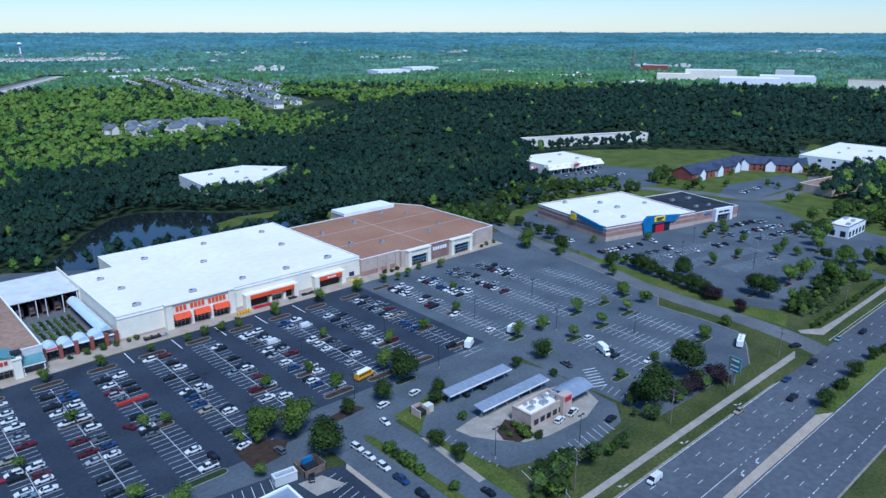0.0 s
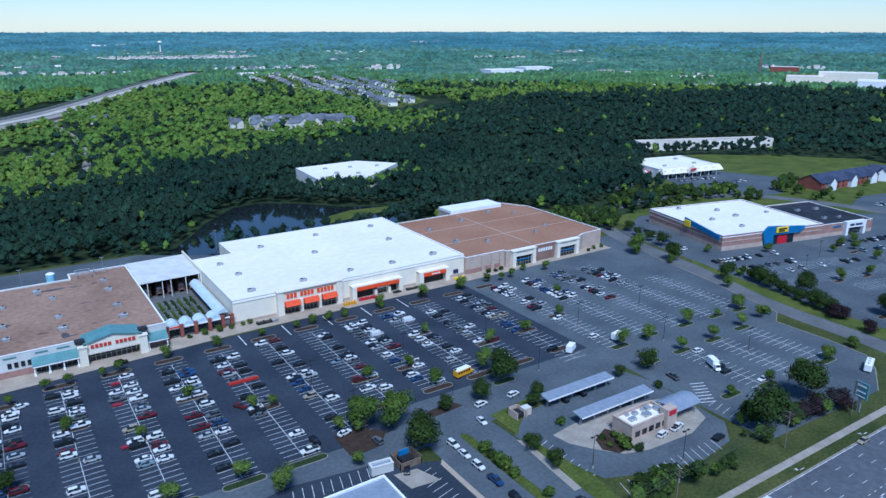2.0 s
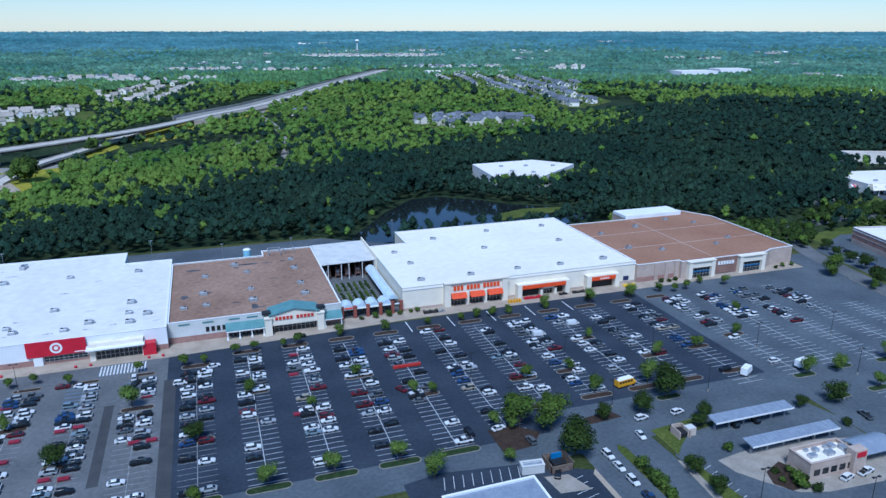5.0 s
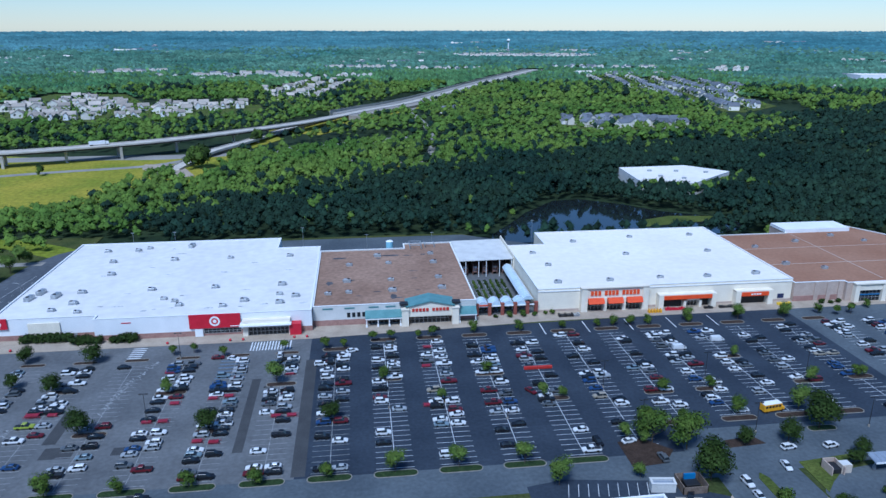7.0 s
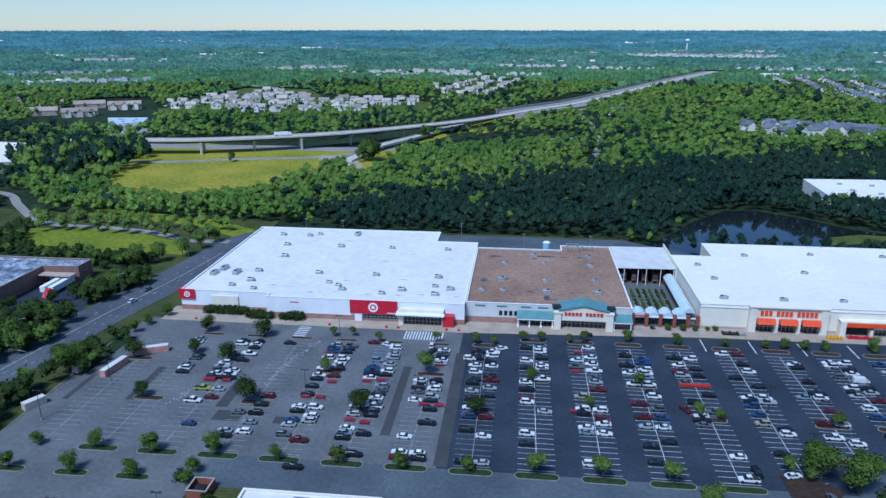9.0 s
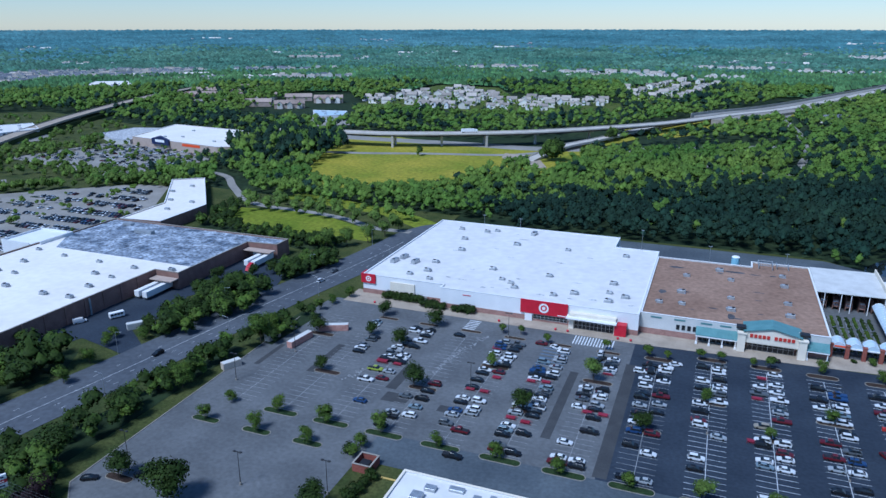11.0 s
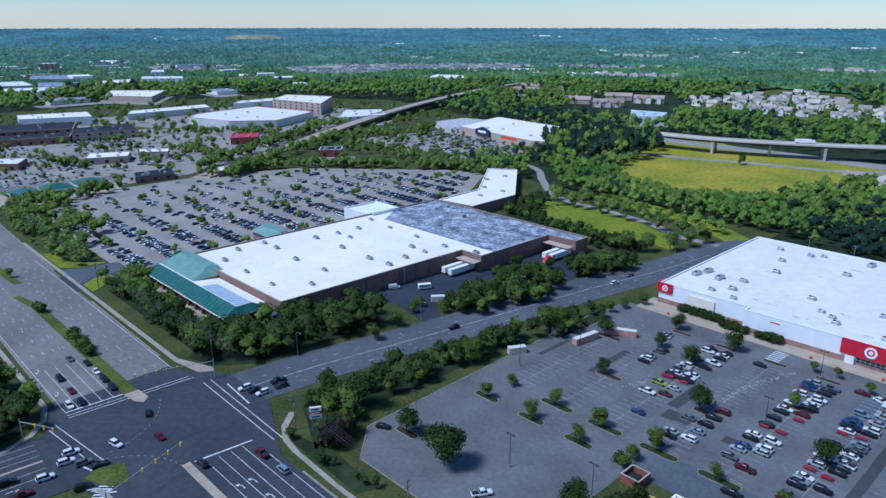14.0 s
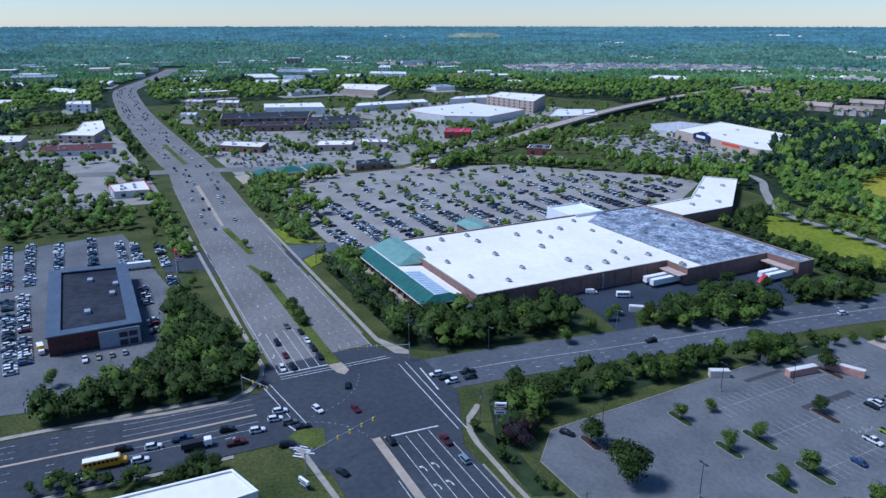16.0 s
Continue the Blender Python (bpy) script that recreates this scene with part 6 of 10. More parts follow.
SLATE = surf("slate_roof", (.035, .045, .08), (.06, .072, .115), .2, .8, famount=.2)
off = thing("brick_offices", "long red brick office building with dark slate roof and white gables", "offices")
for cx, cy, L_, a_ in ((572, 296, 76, -3), (634, 271, 60, -58)):
    gabled(off, cx, cy, L_, 20, 6, 5, a_, BRICKR, SLATE)
    c, s = math.cos(radians(a_)), math.sin(radians(a_))
    for t in (-.36, 0, .36):
        gx, gy = cx + c * L_ * t + s * 9, cy + s * L_ * t - c * 9
        gabled(off, gx, gy, 8, 8, 6, 4, a_ + 90, WHITEW, SLATE)
    for j in range(12):
        wx, wy = cx + c * L_ * (j / 11 - .5) * .94 + s * 10.1, cy + s * L_ * (j / 11 - .5) * .94 - c * 10.1
        for z in (.9, 3.7):
            bm = bmesh.new()
            prism(bm, turned(wx - c * .8, wy - s * .8, 1.6, .3, a_), z, z + 1.6)
            part("window", bm, GLASSD, off)

block("retail_wing", "L-shaped shop wing with white roof and brown brick walls", [(-331, 318), (-303, 321), (-305, 365), (-362, 434), (-381, 420), (-334, 359)], 7.2, BRICKD, ROOF_W, False, WHITEP, "shops", units=6)
home = block("home_store", "big home store with white roof, tan front and blue gabled sign", [(-566, 572), (-440, 548), (-412, 560), (-414, 640), (-590, 664)], 9, TANW, ROOF_W, False, WHITEP, "store", units=6)
hd = Vector((126, -24)).normalized()
hn = Vector((hd.y, -hd.x))


def on_front(a, out, z):
    return (-566 + hd.x * a + hn.x * out, 572 + hd.y * a + hn.y * out, z)


bm = bmesh.new()
hull(bm, [on_front(a, 2, z) for a, z in ((34, 4.5), (60, 4.5), (60, 10), (47, 13.5), (34, 10))], [on_front(a, 0, z) for a, z in ((34, 4.5), (60, 4.5), (60, 10), (47, 13.5), (34, 10))])
bmesh.ops.recalc_face_normals(bm, faces=bm.faces)
part("blue_gable", bm, NAVY, home, "navy blue gabled sign")
bm = bmesh.new()
hull(bm, [on_front(a, 2.3, z) for a, z in ((40, 7), (54, 7), (54, 9.5), (40, 9.5))], [on_front(a, 2, z) for a, z in ((40, 7), (54, 7), (54, 9.5), (40, 9.5))])
bmesh.ops.recalc_face_normals(bm, faces=bm.faces)
part("sign_bar", bm, WHITEP, home)
bm = bmesh.new()
hull(bm, [on_front(a, .2, z) for a, z in ((78, 5.5), (104, 5.5), (104, 8), (78, 8))], [on_front(a, 0, z) for a, z in ((78, 5.5), (104, 5.5), (104, 8), (78, 8))])
bmesh.ops.recalc_face_normals(bm, faces=bm.faces)
part("orange_band", bm, ORANGE, home, "faded orange fascia")
block("garden_shed", "pale open garden yard beside the home store", [(-640, 600), (-590, 570), (-572, 574), (-596, 662), (-640, 650)], 4.5, OFFW, STAIN_L, False, GREYM, "yard", units=0)
dealer = thing("car_showroom", "dark-roofed car showroom with maroon brick walls", "showroom")
PD = [(-359, -19), (-277, -19), (-277, 13), (-355, 13)]
shell(dealer, PD, 7.6, MAROON, ROOF_D, .5, None, None)
o_, i_ = inset(PD, -.6), inset(PD, 4.5)
for k in range(4):
    j = (k + 1) % 4
    bm = bmesh.new()
    prism(bm, [o_[k], o_[j], i_[j], i_[k]], 7.62, 8.2)
    part("roof_edge", bm, SLATEM, dealer, "blue-grey metal roof edge")
part("entrance_block", boxes((-277.4, -2, -.2, -275.6, 12.6, 7.0)), SOLAR, dealer, "grey metal entrance wall")
for y in (5, 8.5):
    part("window", boxes((-275.7, y, 3.6, -275.5, y + 3, 5.6), (-275.7, y, .4, -275.5, y + 3, 2.6)), GLASSD, dealer)
for i in range(6):
    part("window", boxes((-277.1, -17.5 + i * 2.6, 3.9, -276.9, -16 + i * 2.6, 5.4)), GLASSD, dealer)
    part("window", boxes((-277.1, -17.5 + i * 2.6, .3, -276.9, -15.6 + i * 2.6, 2.6)), GLASSD, dealer)
for x, y in ((-340, -4), (-318, 4), (-300, -6), (-330, 6)):
    part("roof_unit", boxes((x, y, 7.1, x + 3.5, y + 2.2, 8.4)), METAL, dealer, "", .06)

green = thing("fuel_station", "fuel station with green hipped canopies on posts", "fuel station")
for x0, y0, x1, y1 in ((-568, 118, -540, 137), (-571, 139, -553, 160), (-574, 162, -550, 184)):
    bm = bmesh.new()
    hull(bm, [(x0, y0, 4.4), (x1, y0, 4.4), (x1, y1, 4.4), (x0, y1, 4.4)], [(x0 + 7, y0 + 7, 7.2), (x1 - 7, y0 + 7, 7.2), (x1 - 7, y1 - 7, 7.2), (x0 + 7, y1 - 7, 7.2)])
    part("roof", bm, GREENR, green)
    part("fascia", boxes((x0, y0, 3.7, x1, y1, 4.4)), WHITEP, green)
    for x, y in ((x0 + 4, y0 + 4), (x1 - 4, y0 + 4), (x1 - 4, y1 - 4), (x0 + 4, y1 - 4)):
        part("post", boxes((x - .3, y - .3, -.3, x + .3, y + .3, 3.7)), WHITEP, green)
part("shop", boxes((-571, 166, -.3, -555, 181, 3.7)), TANW, green)
slab("paving_3", [(-578, 108), (-530, 108), (-532, 150), (-545, 190), (-580, 190)], .1, CONC_TAN, "tan concrete forecourt of the fuel station", "paving")
LOTS = []


def grown(poly, d):
    cx, cy = sum(p[0] for p in poly) / len(poly), sum(p[1] for p in poly) / len(poly)
    return [(cx + (x - cx) * (1 + d / math.hypot(x - cx, y - cy)), cy + (y - cy) * (1 + d / math.hypot(x - cx, y - cy))) for x, y in poly]


def far_block(name, label, cat, h, wall, roof, cap, poly, windows=True, units=5, lot=True):
    """A building of the distant retail park, with the trees cleared round it and a lot before it."""
    area = sum(poly[i - 1][0] * poly[i][1] - poly[i][0] * poly[i - 1][1] for i in range(len(poly)))
    poly = poly if area > 0 else poly[::-1]
    block(name, label, poly, h, wall, roof, windows, cap, cat, units=units)
    cx, cy = sum(p[0] for p in poly) / len(poly), sum(p[1] for p in poly) / len(poly)
    r = math.hypot(cx, cy)
    front = [(x - cx / r * 26, y - cy / r * 26) for x, y in grown(poly, 14)]
    BOXES_CLEAR.append(bounded(front))
    BOXES_CLEAR.append(bounded(grown(poly, 10)))
    if lot:
        LOTS.append(front)
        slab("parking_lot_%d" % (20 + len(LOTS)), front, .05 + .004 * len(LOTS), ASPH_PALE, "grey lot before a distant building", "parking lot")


far_block("brick_row", "long brown brick row of shops with dark roof", "shops", 9, BRICKD, ROOF_D, TANW, [(-878, 152), (-846, 250), (-905, 272), (-935, 165)], lot=False)
far_block("brick_row", "low brown brick shops before the longer row", "shops", 7, BRICKD, ROOF_D, TANW, [(-822, 163), (-800, 232), (-830, 244), (-850, 172)], lot=False)
far_block("gabled_front_shops", "tan brick shops with a tall dark gabled entrance", "shops", 9, TANW, ROOF_D, BRICKD, [(-806, 236), (-792, 300), (-840, 312), (-846, 250)], lot=False)
far_block("white_store", "white flat-roofed store beyond the brick row", "store", 10, WHITEW, ROOF_W, WHITEP, [(-965, 226), (-936, 300), (-992, 312), (-1012, 236)], False)
far_block("brown_shop", "small brown shop with flat roof", "shop", 6, BRICKD, ROOF_A, TANW, [(-703, 118), (-673, 152), (-700, 166), (-728, 128)])
far_block("tan_restaurant", "low tan restaurant with pale roof", "restaurant", 6, TANW, ROOF_W, TANW, [(-660, 201), (-648, 234), (-672, 246), (-688, 214)], lot=False)
far_block("tan_restaurant", "low tan restaurant with pale roof", "restaurant", 6, TANW, ROOF_W, WHITEP, [(-660, 250), (-646, 270), (-664, 278), (-678, 256)], lot=False)
far_block("small_restaurant", "small restaurant with green fascia and flat roof", "restaurant", 5, BRICKD, ROOF_D, GREENR, [(-554, 204), (-552, 234), (-570, 240), (-572, 210)], lot=False)
far_block("bank", "small brown bank with pale flat roof", "bank", 5, BRICKD, ROOF_A, TANW, [(-532, 262), (-532, 290), (-548, 296), (-550, 270)], lot=False)
far_block("grill", "small dark brick restaurant with white sign band", "restaurant", 7, BRICKR, ROOF_D, WHITEP, [(-551, 372), (-538, 389), (-552, 400), (-564, 384)])
far_block("red_restaurant", "low restaurant with a bright red roof", "restaurant", 7, BRICKR, RED, RED, [(-674, 348), (-661, 372), (-690, 390), (-702, 364)])
far_block("superstore", "wide grey superstore with orange fascia and pale roof", "store", 9, OFFW, ROOF_A, ORANGE, [(-784, 404), (-752, 448), (-795, 530), (-905, 508), (-880, 410), (-853, 386)], False)
far_block("cinema", "large white cinema block with dark bays", "cinema", 16, TANW, ROOF_W, WHITEP, [(-915, 541), (-818, 558), (-888, 626), (-960, 592)])
far_block("white_hall", "long low white hall", "hall", 10, WHITEW, ROOF_W, WHITEP, [(-952, 499), (-948, 562), (-984, 582), (-978, 522)], False)
far_block("white_hall", "long low white hall behind a row of trees", "hall", 8, OFFW, ROOF_W, WHITEP, [(-945, 347), (-950, 462), (-988, 472), (-980, 364)], False)
far_block("shops_with_arcade", "white shops with tall arched fronts", "shops", 8, WHITEW, ROOF_A, WHITEP, [(-728, 522), (-712, 584), (-763, 618), (-788, 576)])
far_block("arched_store", "white store with a brown arched entrance", "store", 9, TANW, ROOF_W, TANW, [(-1215, 413), (-1140, 458), (-1240, 524), (-1305, 455)], False)
far_block("hotel", "white five-storey hotel block with rows of windows", "hotel", 17, WHITEW, ROOF_A, WHITEP, [(-1432, 558), (-1386, 622), (-1445, 648), (-1494, 585)])
far_block("tall_hotel", "tan seven-storey hotel above the trees", "hotel", 22, TANW, ROOF_A, WHITEP, [(-2058, 548), (-2046, 580), (-2090, 604), (-2100, 566)])
far_block("grey_warehouse", "grey flat-roofed warehouse of the business park", "warehouse", 9, GREYM, ROOF_A, WHITEP, [(-1540, 318), (-1515, 388), (-1640, 402), (-1650, 344)], False)
far_block("grey_warehouse", "grey flat-roofed warehouse of the business park", "warehouse", 9, OFFW, ROOF_S, WHITEP, [(-1480, 387), (-1436, 446), (-1545, 478), (-1574, 414)], False)
far_block("grey_warehouse", "grey flat-roofed warehouse of the business park", "warehouse", 9, OFFW, ROOF_A, WHITEP, [(-1390, 306), (-1340, 382), (-1452, 404), (-1470, 329)], False)
far_block("grey_warehouse", "grey flat-roofed warehouse of the business park", "warehouse", 9, GREYM, ROOF_S, WHITEP, [(-1700, 429), (-1645, 503), (-1780, 538), (-1795, 459)], False)
far_block("pale_hall", "pale flat-roofed hall among trees", "hall", 9, WHITEW, ROOF_W, WHITEP, [(-1470, 484), (-1460, 552), (-1548, 586), (-1542, 513)], False)
far_block("white_hall", "white hall with pale roofs on a slope", "hall", 9, WHITEW, ROOF_W, WHITEP, [(-1140, 1045), (-1080, 1104), (-1156, 1172), (-1210, 1140)], False)
far_block("office_block", "white office above the trees", "office", 14, WHITEW, ROOF_A, WHITEP, [(-1661, 670), (-1660, 702), (-1740, 734), (-1750, 712)])
far_block("blue_warehouse", "long pale blue warehouse before the apartments", "warehouse", 8, WHITEW, POLY, WHITEP, [(-522, 857), (-481, 800), (-456, 822), (-472, 864)], False)
far_block("brown_school", "low brown brick building with a grey roof", "building", 7, BRICKD, ROOF_T, TANW, [(-865, 994), (-798, 997), (-838, 1055), (-893, 1040)])
far_block("roadside_store", "white-roofed roadside store with two wings", "store", 8, TANW, ROOF_W, WHITEP, [(-831, -22), (-810, 13), (-860, 26), (-938, 26), (-930, 6), (-860, -2)])
far_block("maroon_shops", "low row of shops with maroon roof", "shops", 5, OFFW, MAROON, MAROON, [(-745, -36), (-732, 26), (-770, 28), (-780, -34)])
far_block("tyre_shop", "small grey shop with a red fascia", "shop", 5, OFFW, ROOF_A, RED, [(-537, 17), (-533, 41), (-570, 40), (-564, 15)], lot=False)
far_block("pink_office", "low pinkish office building with white roof", "office", 8, TANW, ROOF_W, WHITEP, [(-805, -90), (-800, -52), (-842, -48), (-860, -86)])
far_block("white_office", "white two-storey office among trees", "office", 10, WHITEW, ROOF_W, WHITEP, [(-1130, -12), (-1118, 19), (-1170, 20), (-1172, -10)])
far_block("white_villa", "white building with stepped roofs among trees", "building", 9, WHITEW, ROOF_W, WHITEP, [(-1390, -44), (-1325, 0), (-1398, 4), (-1450, -31)])
far_block("white_store", "long white store beside the distant highway", "store", 9, WHITEW, ROOF_W, WHITEP, [(-1555, -122), (-1510, -80), (-1585, -80), (-1635, -122)], False)
far_block("long_hall", "long low hall with a white roof edge", "hall", 9, GREYM, ROOF_S, WHITEP, [(-1758, -116), (-1742, -30), (-1824, -28), (-1838, -114)], False)
far_block("small_shop", "small pale shop beside the distant highway", "shop", 7, OFFW, ROOF_W, WHITEP, [(-1560, 40), (-1530, 62), (-1600, 74), (-1615, 48)])
far_block("small_shop", "small tan shop among trees", "shop", 8, TANW, ROOF_A, WHITEP, [(-1116, 145), (-1100, 166), (-1130, 172), (-1144, 152)])
far_block("small_shop", "small tan shop among trees", "shop", 8, TANW, ROOF_A, WHITEP, [(-1080, 183), (-1060, 210), (-1098, 220), (-1110, 191)])
far_block("small_shop", "small pale shop behind street trees", "shop", 7, OFFW, ROOF_A, TANW, [(-963, 117), (-949, 134), (-978, 142), (-985, 122)])
rc = random.Random(5)
k = 0
while k < 44:
    x, y = rc.uniform(-2300, -1180), rc.uniform(-160, 900)
    if abs(y - 75 - max(0.0, -1500 - x) * .33) < 70 or any(a - 60 < x < c + 60 and b - 60 < y < d + 60 for a, b, c, d, q in BOXES_CLEAR[15:]):
        continue
    k += 1
    far_block("distant_shop", "distant low commercial building with flat roof", "building", rc.uniform(6, 11), rc.choice([OFFW, TANW, WHITEW, WHITEW]), rc.choice([ROOF_W, ROOF_A, ROOF_T, ROOF_W, ROOF_A, ROOF_S]), None, turned(x, y, rc.uniform(20, 55), rc.uniform(30, 80), rc.uniform(-30, 10)), False, 0, k % 2 == 0)
# large pale halls on the horizon side
FARHALL = [(1519, 937, 77, 50, -58, 18, CREAM, ROOF_W, ORANGE), (1590, 905, 115, 60, -60, 25, CREAM, ROOF_W, CREAM), (1472, 756, 120, 80, -63, 19, WHITEW, ROOF_W, WHITEP), (1597, 728, 112, 70, -65, 19, WHITEW, ROOF_W, WHITEP),
           (1797, 782, 42, 30, -66, 22, OFFW, ROOF_A, WHITEP), (1571, 537, 90, 34, -71, 22, CREAM, ROOF_T, TANW), (1903, 546, 100, 40, -74, 18, WHITEW, ROOF_W, WHITEP), (1816, 1169, 70, 40, -57, 20, BRICKR, ROOF_W, WHITEP),
           (1160, 1548, 100, 60, -8, 13, WHITEW, ROOF_W, WHITEP), (1320, 1600, 90, 60, -8, 13, WHITEW, ROOF_W, WHITEP), (-1710, 508, 60, 40, -8, 13, WHITEW, ROOF_W, WHITEP)]
for x, y, w, d, a, h, wall, roof, cap in FARHALL:
    far_block("distant_hall", "large pale hall far off among the trees" if wall is not BRICKR else "brick works hall far off among the trees", "hall", h, wall, roof, cap, turned(x, y, w, d, a), False, 0)


# ---------- pond ----------
slab("pond", POND, -.28, WATER, "still dark pond behind the stores", "pond")
bank_bm = bmesh.new()
ribbon(bank_bm, [(p[0], p[1]) for p in POND[2:11]], -.5, 4, -.1, dz=.4)
single("pond_bank", bank_bm, FLOOR, "rough grassy bank of the pond", "bank", kind="structure")
slab("pond_spit", [(186, 425), (205, 432), (236, 428), (230, 418), (205, 414), (178, 408), (176, 412)], -.15, GRASS, "grassy spit reaching into the pond", "bank")


# ---------- vegetation ----------
def leaf_cloud(rng, n, rx, rz, zc, size, lumps=7, core=.88):
    """Vertices and faces of n small leaf triangles on lumpy shells round (0, 0, zc)."""
    cs = []
    for i in range(lumps):
        a, q = rng.uniform(0, 6.283), rng.uniform(.25, .62)
        cs.append((q * rx * math.cos(a), q * rx * math.sin(a), rng.uniform(-.55, .6) * rz, rng.uniform(.42, .62)))
    cs.append((0, 0, .25 * rz, .7))
    vs, fs, ns = [], [], []
    for i in range(n):
        c = cs[i % len(cs)]
        d = Vector((rng.gauss(0, 1), rng.gauss(0, 1), rng.gauss(0.25, 1))).normalized()
        k = rng.uniform(.72, 1.14)
        p = Vector((c[0] + d.x * c[3] * rx * k, c[1] + d.y * c[3] * rx * k, zc + c[2] + d.z * c[3] * rz * k))
        nrm = (d + Vector((rng.gauss(0, .32), rng.gauss(0, .32), rng.gauss(.25, .32)))).normalized()
        t = nrm.orthogonal().normalized()
        b = nrm.cross(t)
        a0 = rng.uniform(0, 6.283)
        s = size * rng.uniform(.6, 1.35)
        m = len(vs)
        for j in range(3):
            a = a0 + j * 2.094 + rng.uniform(-.4, .4)
            vs.append(p + (t * math.cos(a) + b * math.sin(a)) * s)
        soft = (d * .8 + Vector((c[0] / rx, c[1] / rx, c[2] / rz)) * .5 + Vector((rng.gauss(0, .18), rng.gauss(0, .18), .5 + rng.gauss(0, .18)))).normalized()
        ns += [soft] * 3
        fs.append((m, m + 1, m + 2))
    for c in cs:
        m = len(vs)
        for d in ((1, 0, 0), (0, 1, 0), (-1, 0, 0), (0, -1, 0), (0, 0, 1), (0, 0, -1)):
            vs.append(Vector((c[0] + d[0] * c[3] * rx * core, c[1] + d[1] * c[3] * rx * core, zc + c[2] + d[2] * c[3] * rz * core)))
            ns.append((Vector(d) + Vector((0, 0, .4))).normalized() if d[2] >= 0 else Vector(d))
        for f in ((0, 1, 4), (1, 2, 4), (2, 3, 4), (3, 0, 4), (1, 0, 5), (2, 1, 5), (3, 2, 5), (0, 3, 5)):
            fs.append(tuple(m + q for q in f))
    return vs, fs, ns


def rounded(me, ns):
    """Shades leaf clumps by the roundness of their crown."""
    me.polygons.foreach_set("use_smooth", np.ones(len(me.polygons), dtype=bool))
    me.normals_split_custom_set_from_vertices(ns)
    return me


def tree_thing(seed, h, r, leaf, label, trunk_h=.2, n=1500, size=.3, rz=None):
    """A tree 1:1: tapered trunk with limbs and a crown of leaf clumps with gaps."""
    rng = random.Random(seed)
    e = thing("tree", label, "tree", "trees")
    bm = bmesh.new()
    th = h * trunk_h
    post(bm, (0, 0, -.3), (0, 0, th + .25 * h), .035 * h * .5, .02 * h * .5, 7)
    for i in range(5):
        a = rng.uniform(0, 6.283)
        post(bm, (0, 0, th * rng.uniform(.8, 1.2)), (r * .6 * math.cos(a), r * .6 * math.sin(a), th + h * .3 * rng.uniform(.7, 1.2)), .012 * h * .5, .006 * h * .5, 5)
    part("trunk", bm, BARK, e)
    rz = rz or (h - th) / 2
    vs, fs, ns = leaf_cloud(rng, n, r, rz, th + (h - th) / 2, size, 9, .6)
    part("crown", rounded(quad_mesh("crown", vs, fs, leaf), ns), None, e)
    return e


TREES = {
    "a": [tree_thing(11, 6, 2.6, LEAF_A, "young shade tree with mid-green crown", n=1300, size=.2), tree_thing(12, 5.2, 2.5, LEAF_A, "young shade tree with mid-green crown", n=1200, size=.2)],
    "b": [tree_thing(13, 6.4, 2.6, LEAF_B, "young tree with bright green crown", n=1300, size=.2), tree_thing(14, 5.6, 2.3, LEAF_B, "young tree with bright green crown", n=1200, size=.2)],
    "c": [tree_thing(15, 5.4, 2.9, LEAF_C, "dark green rounded tree", .22, n=1400, size=.21), tree_thing(16, 6.5, 3.2, LEAF_C, "dark green rounded tree", .22, n=1400, size=.21)],
    "L": [tree_thing(17, 11, 5.2, LEAF_A, "large leafy green shade tree", .2, n=2400, size=.34), tree_thing(18, 10, 5.0, LEAF_C, "large dark green tree", .16, n=2300, size=.34)],
    "s": [tree_thing(19, 2.2, 1.6, LEAF_C, "rounded dark green shrub", .08, n=420, size=.22), tree_thing(20, 2.6, 1.4, LEAF_A, "rounded mid-green garden shrub", .08, n=420, size=.22)],
    "p": [tree_thing(21, 6, 3.4, LEAF_P, "dark purple-leaved plum tree beside the road", .15, n=1400, size=.24)],
    "o": [tree_thing(22, 3.6, 1.5, LEAF_A, "small round-headed tree before the stores", .42, n=500, size=.2)],
}
TREES["d"] = TREES["s"][:1]
USED = set()
rt = random.Random(3)


def plant(kind, pts, lo=.85, hi=1.2):
    for x, y in pts:
        ob = TREES[kind][rt.randrange(len(TREES[kind]))]
        m = pose(x, y, -.05, 0, 0, rt.uniform(0, 360)) @ Matrix.Scale(rt.uniform(lo, hi) * (1.15 if kind in "Lsd" else 1.02), 4)
        if ob.name not in USED:
            USED.add(ob.name)
            ob.matrix_basis = m
        else:
            copy_thing(ob, m)


# in the parking lots
plant("a", [(-139, 158), (-138, 170), (-120, 170), (-120, 158), (-102, 158), (-103, 170), (-86, 162), (-84, 171), (-65, 170), (-47, 171), (-29, 170), (-10, 171), (8, 226), (45, 226), (102, 206), (120, 207), (101, 187), (120, 189)])
plant("b", [(9, 171), (27, 171), (46, 171), (27, 209), (61, 207), (67, 206), (-66, 225), (-29, 227), (-102, 170), (157, 207), (178, 208), (141, 189), (140, 229)])
plant("c", [(-122, 200), (-104, 230), (-86, 201), (-47, 199), (-10, 201), (-141, 124.5), (-119, 234), (-140, 228), (-123, 254), (-98, 252)])
plant("a", [(46, 262), (65, 262), (83, 262), (105, 262), (120, 262), (138, 262), (160, 264), (181, 264), (198, 264), (224, 268), (98, 262), (112, 262)], .8, 1.05)
plant("b", [(160, 262), (181, 262), (138, 264), (234, 262)], .7, .95)
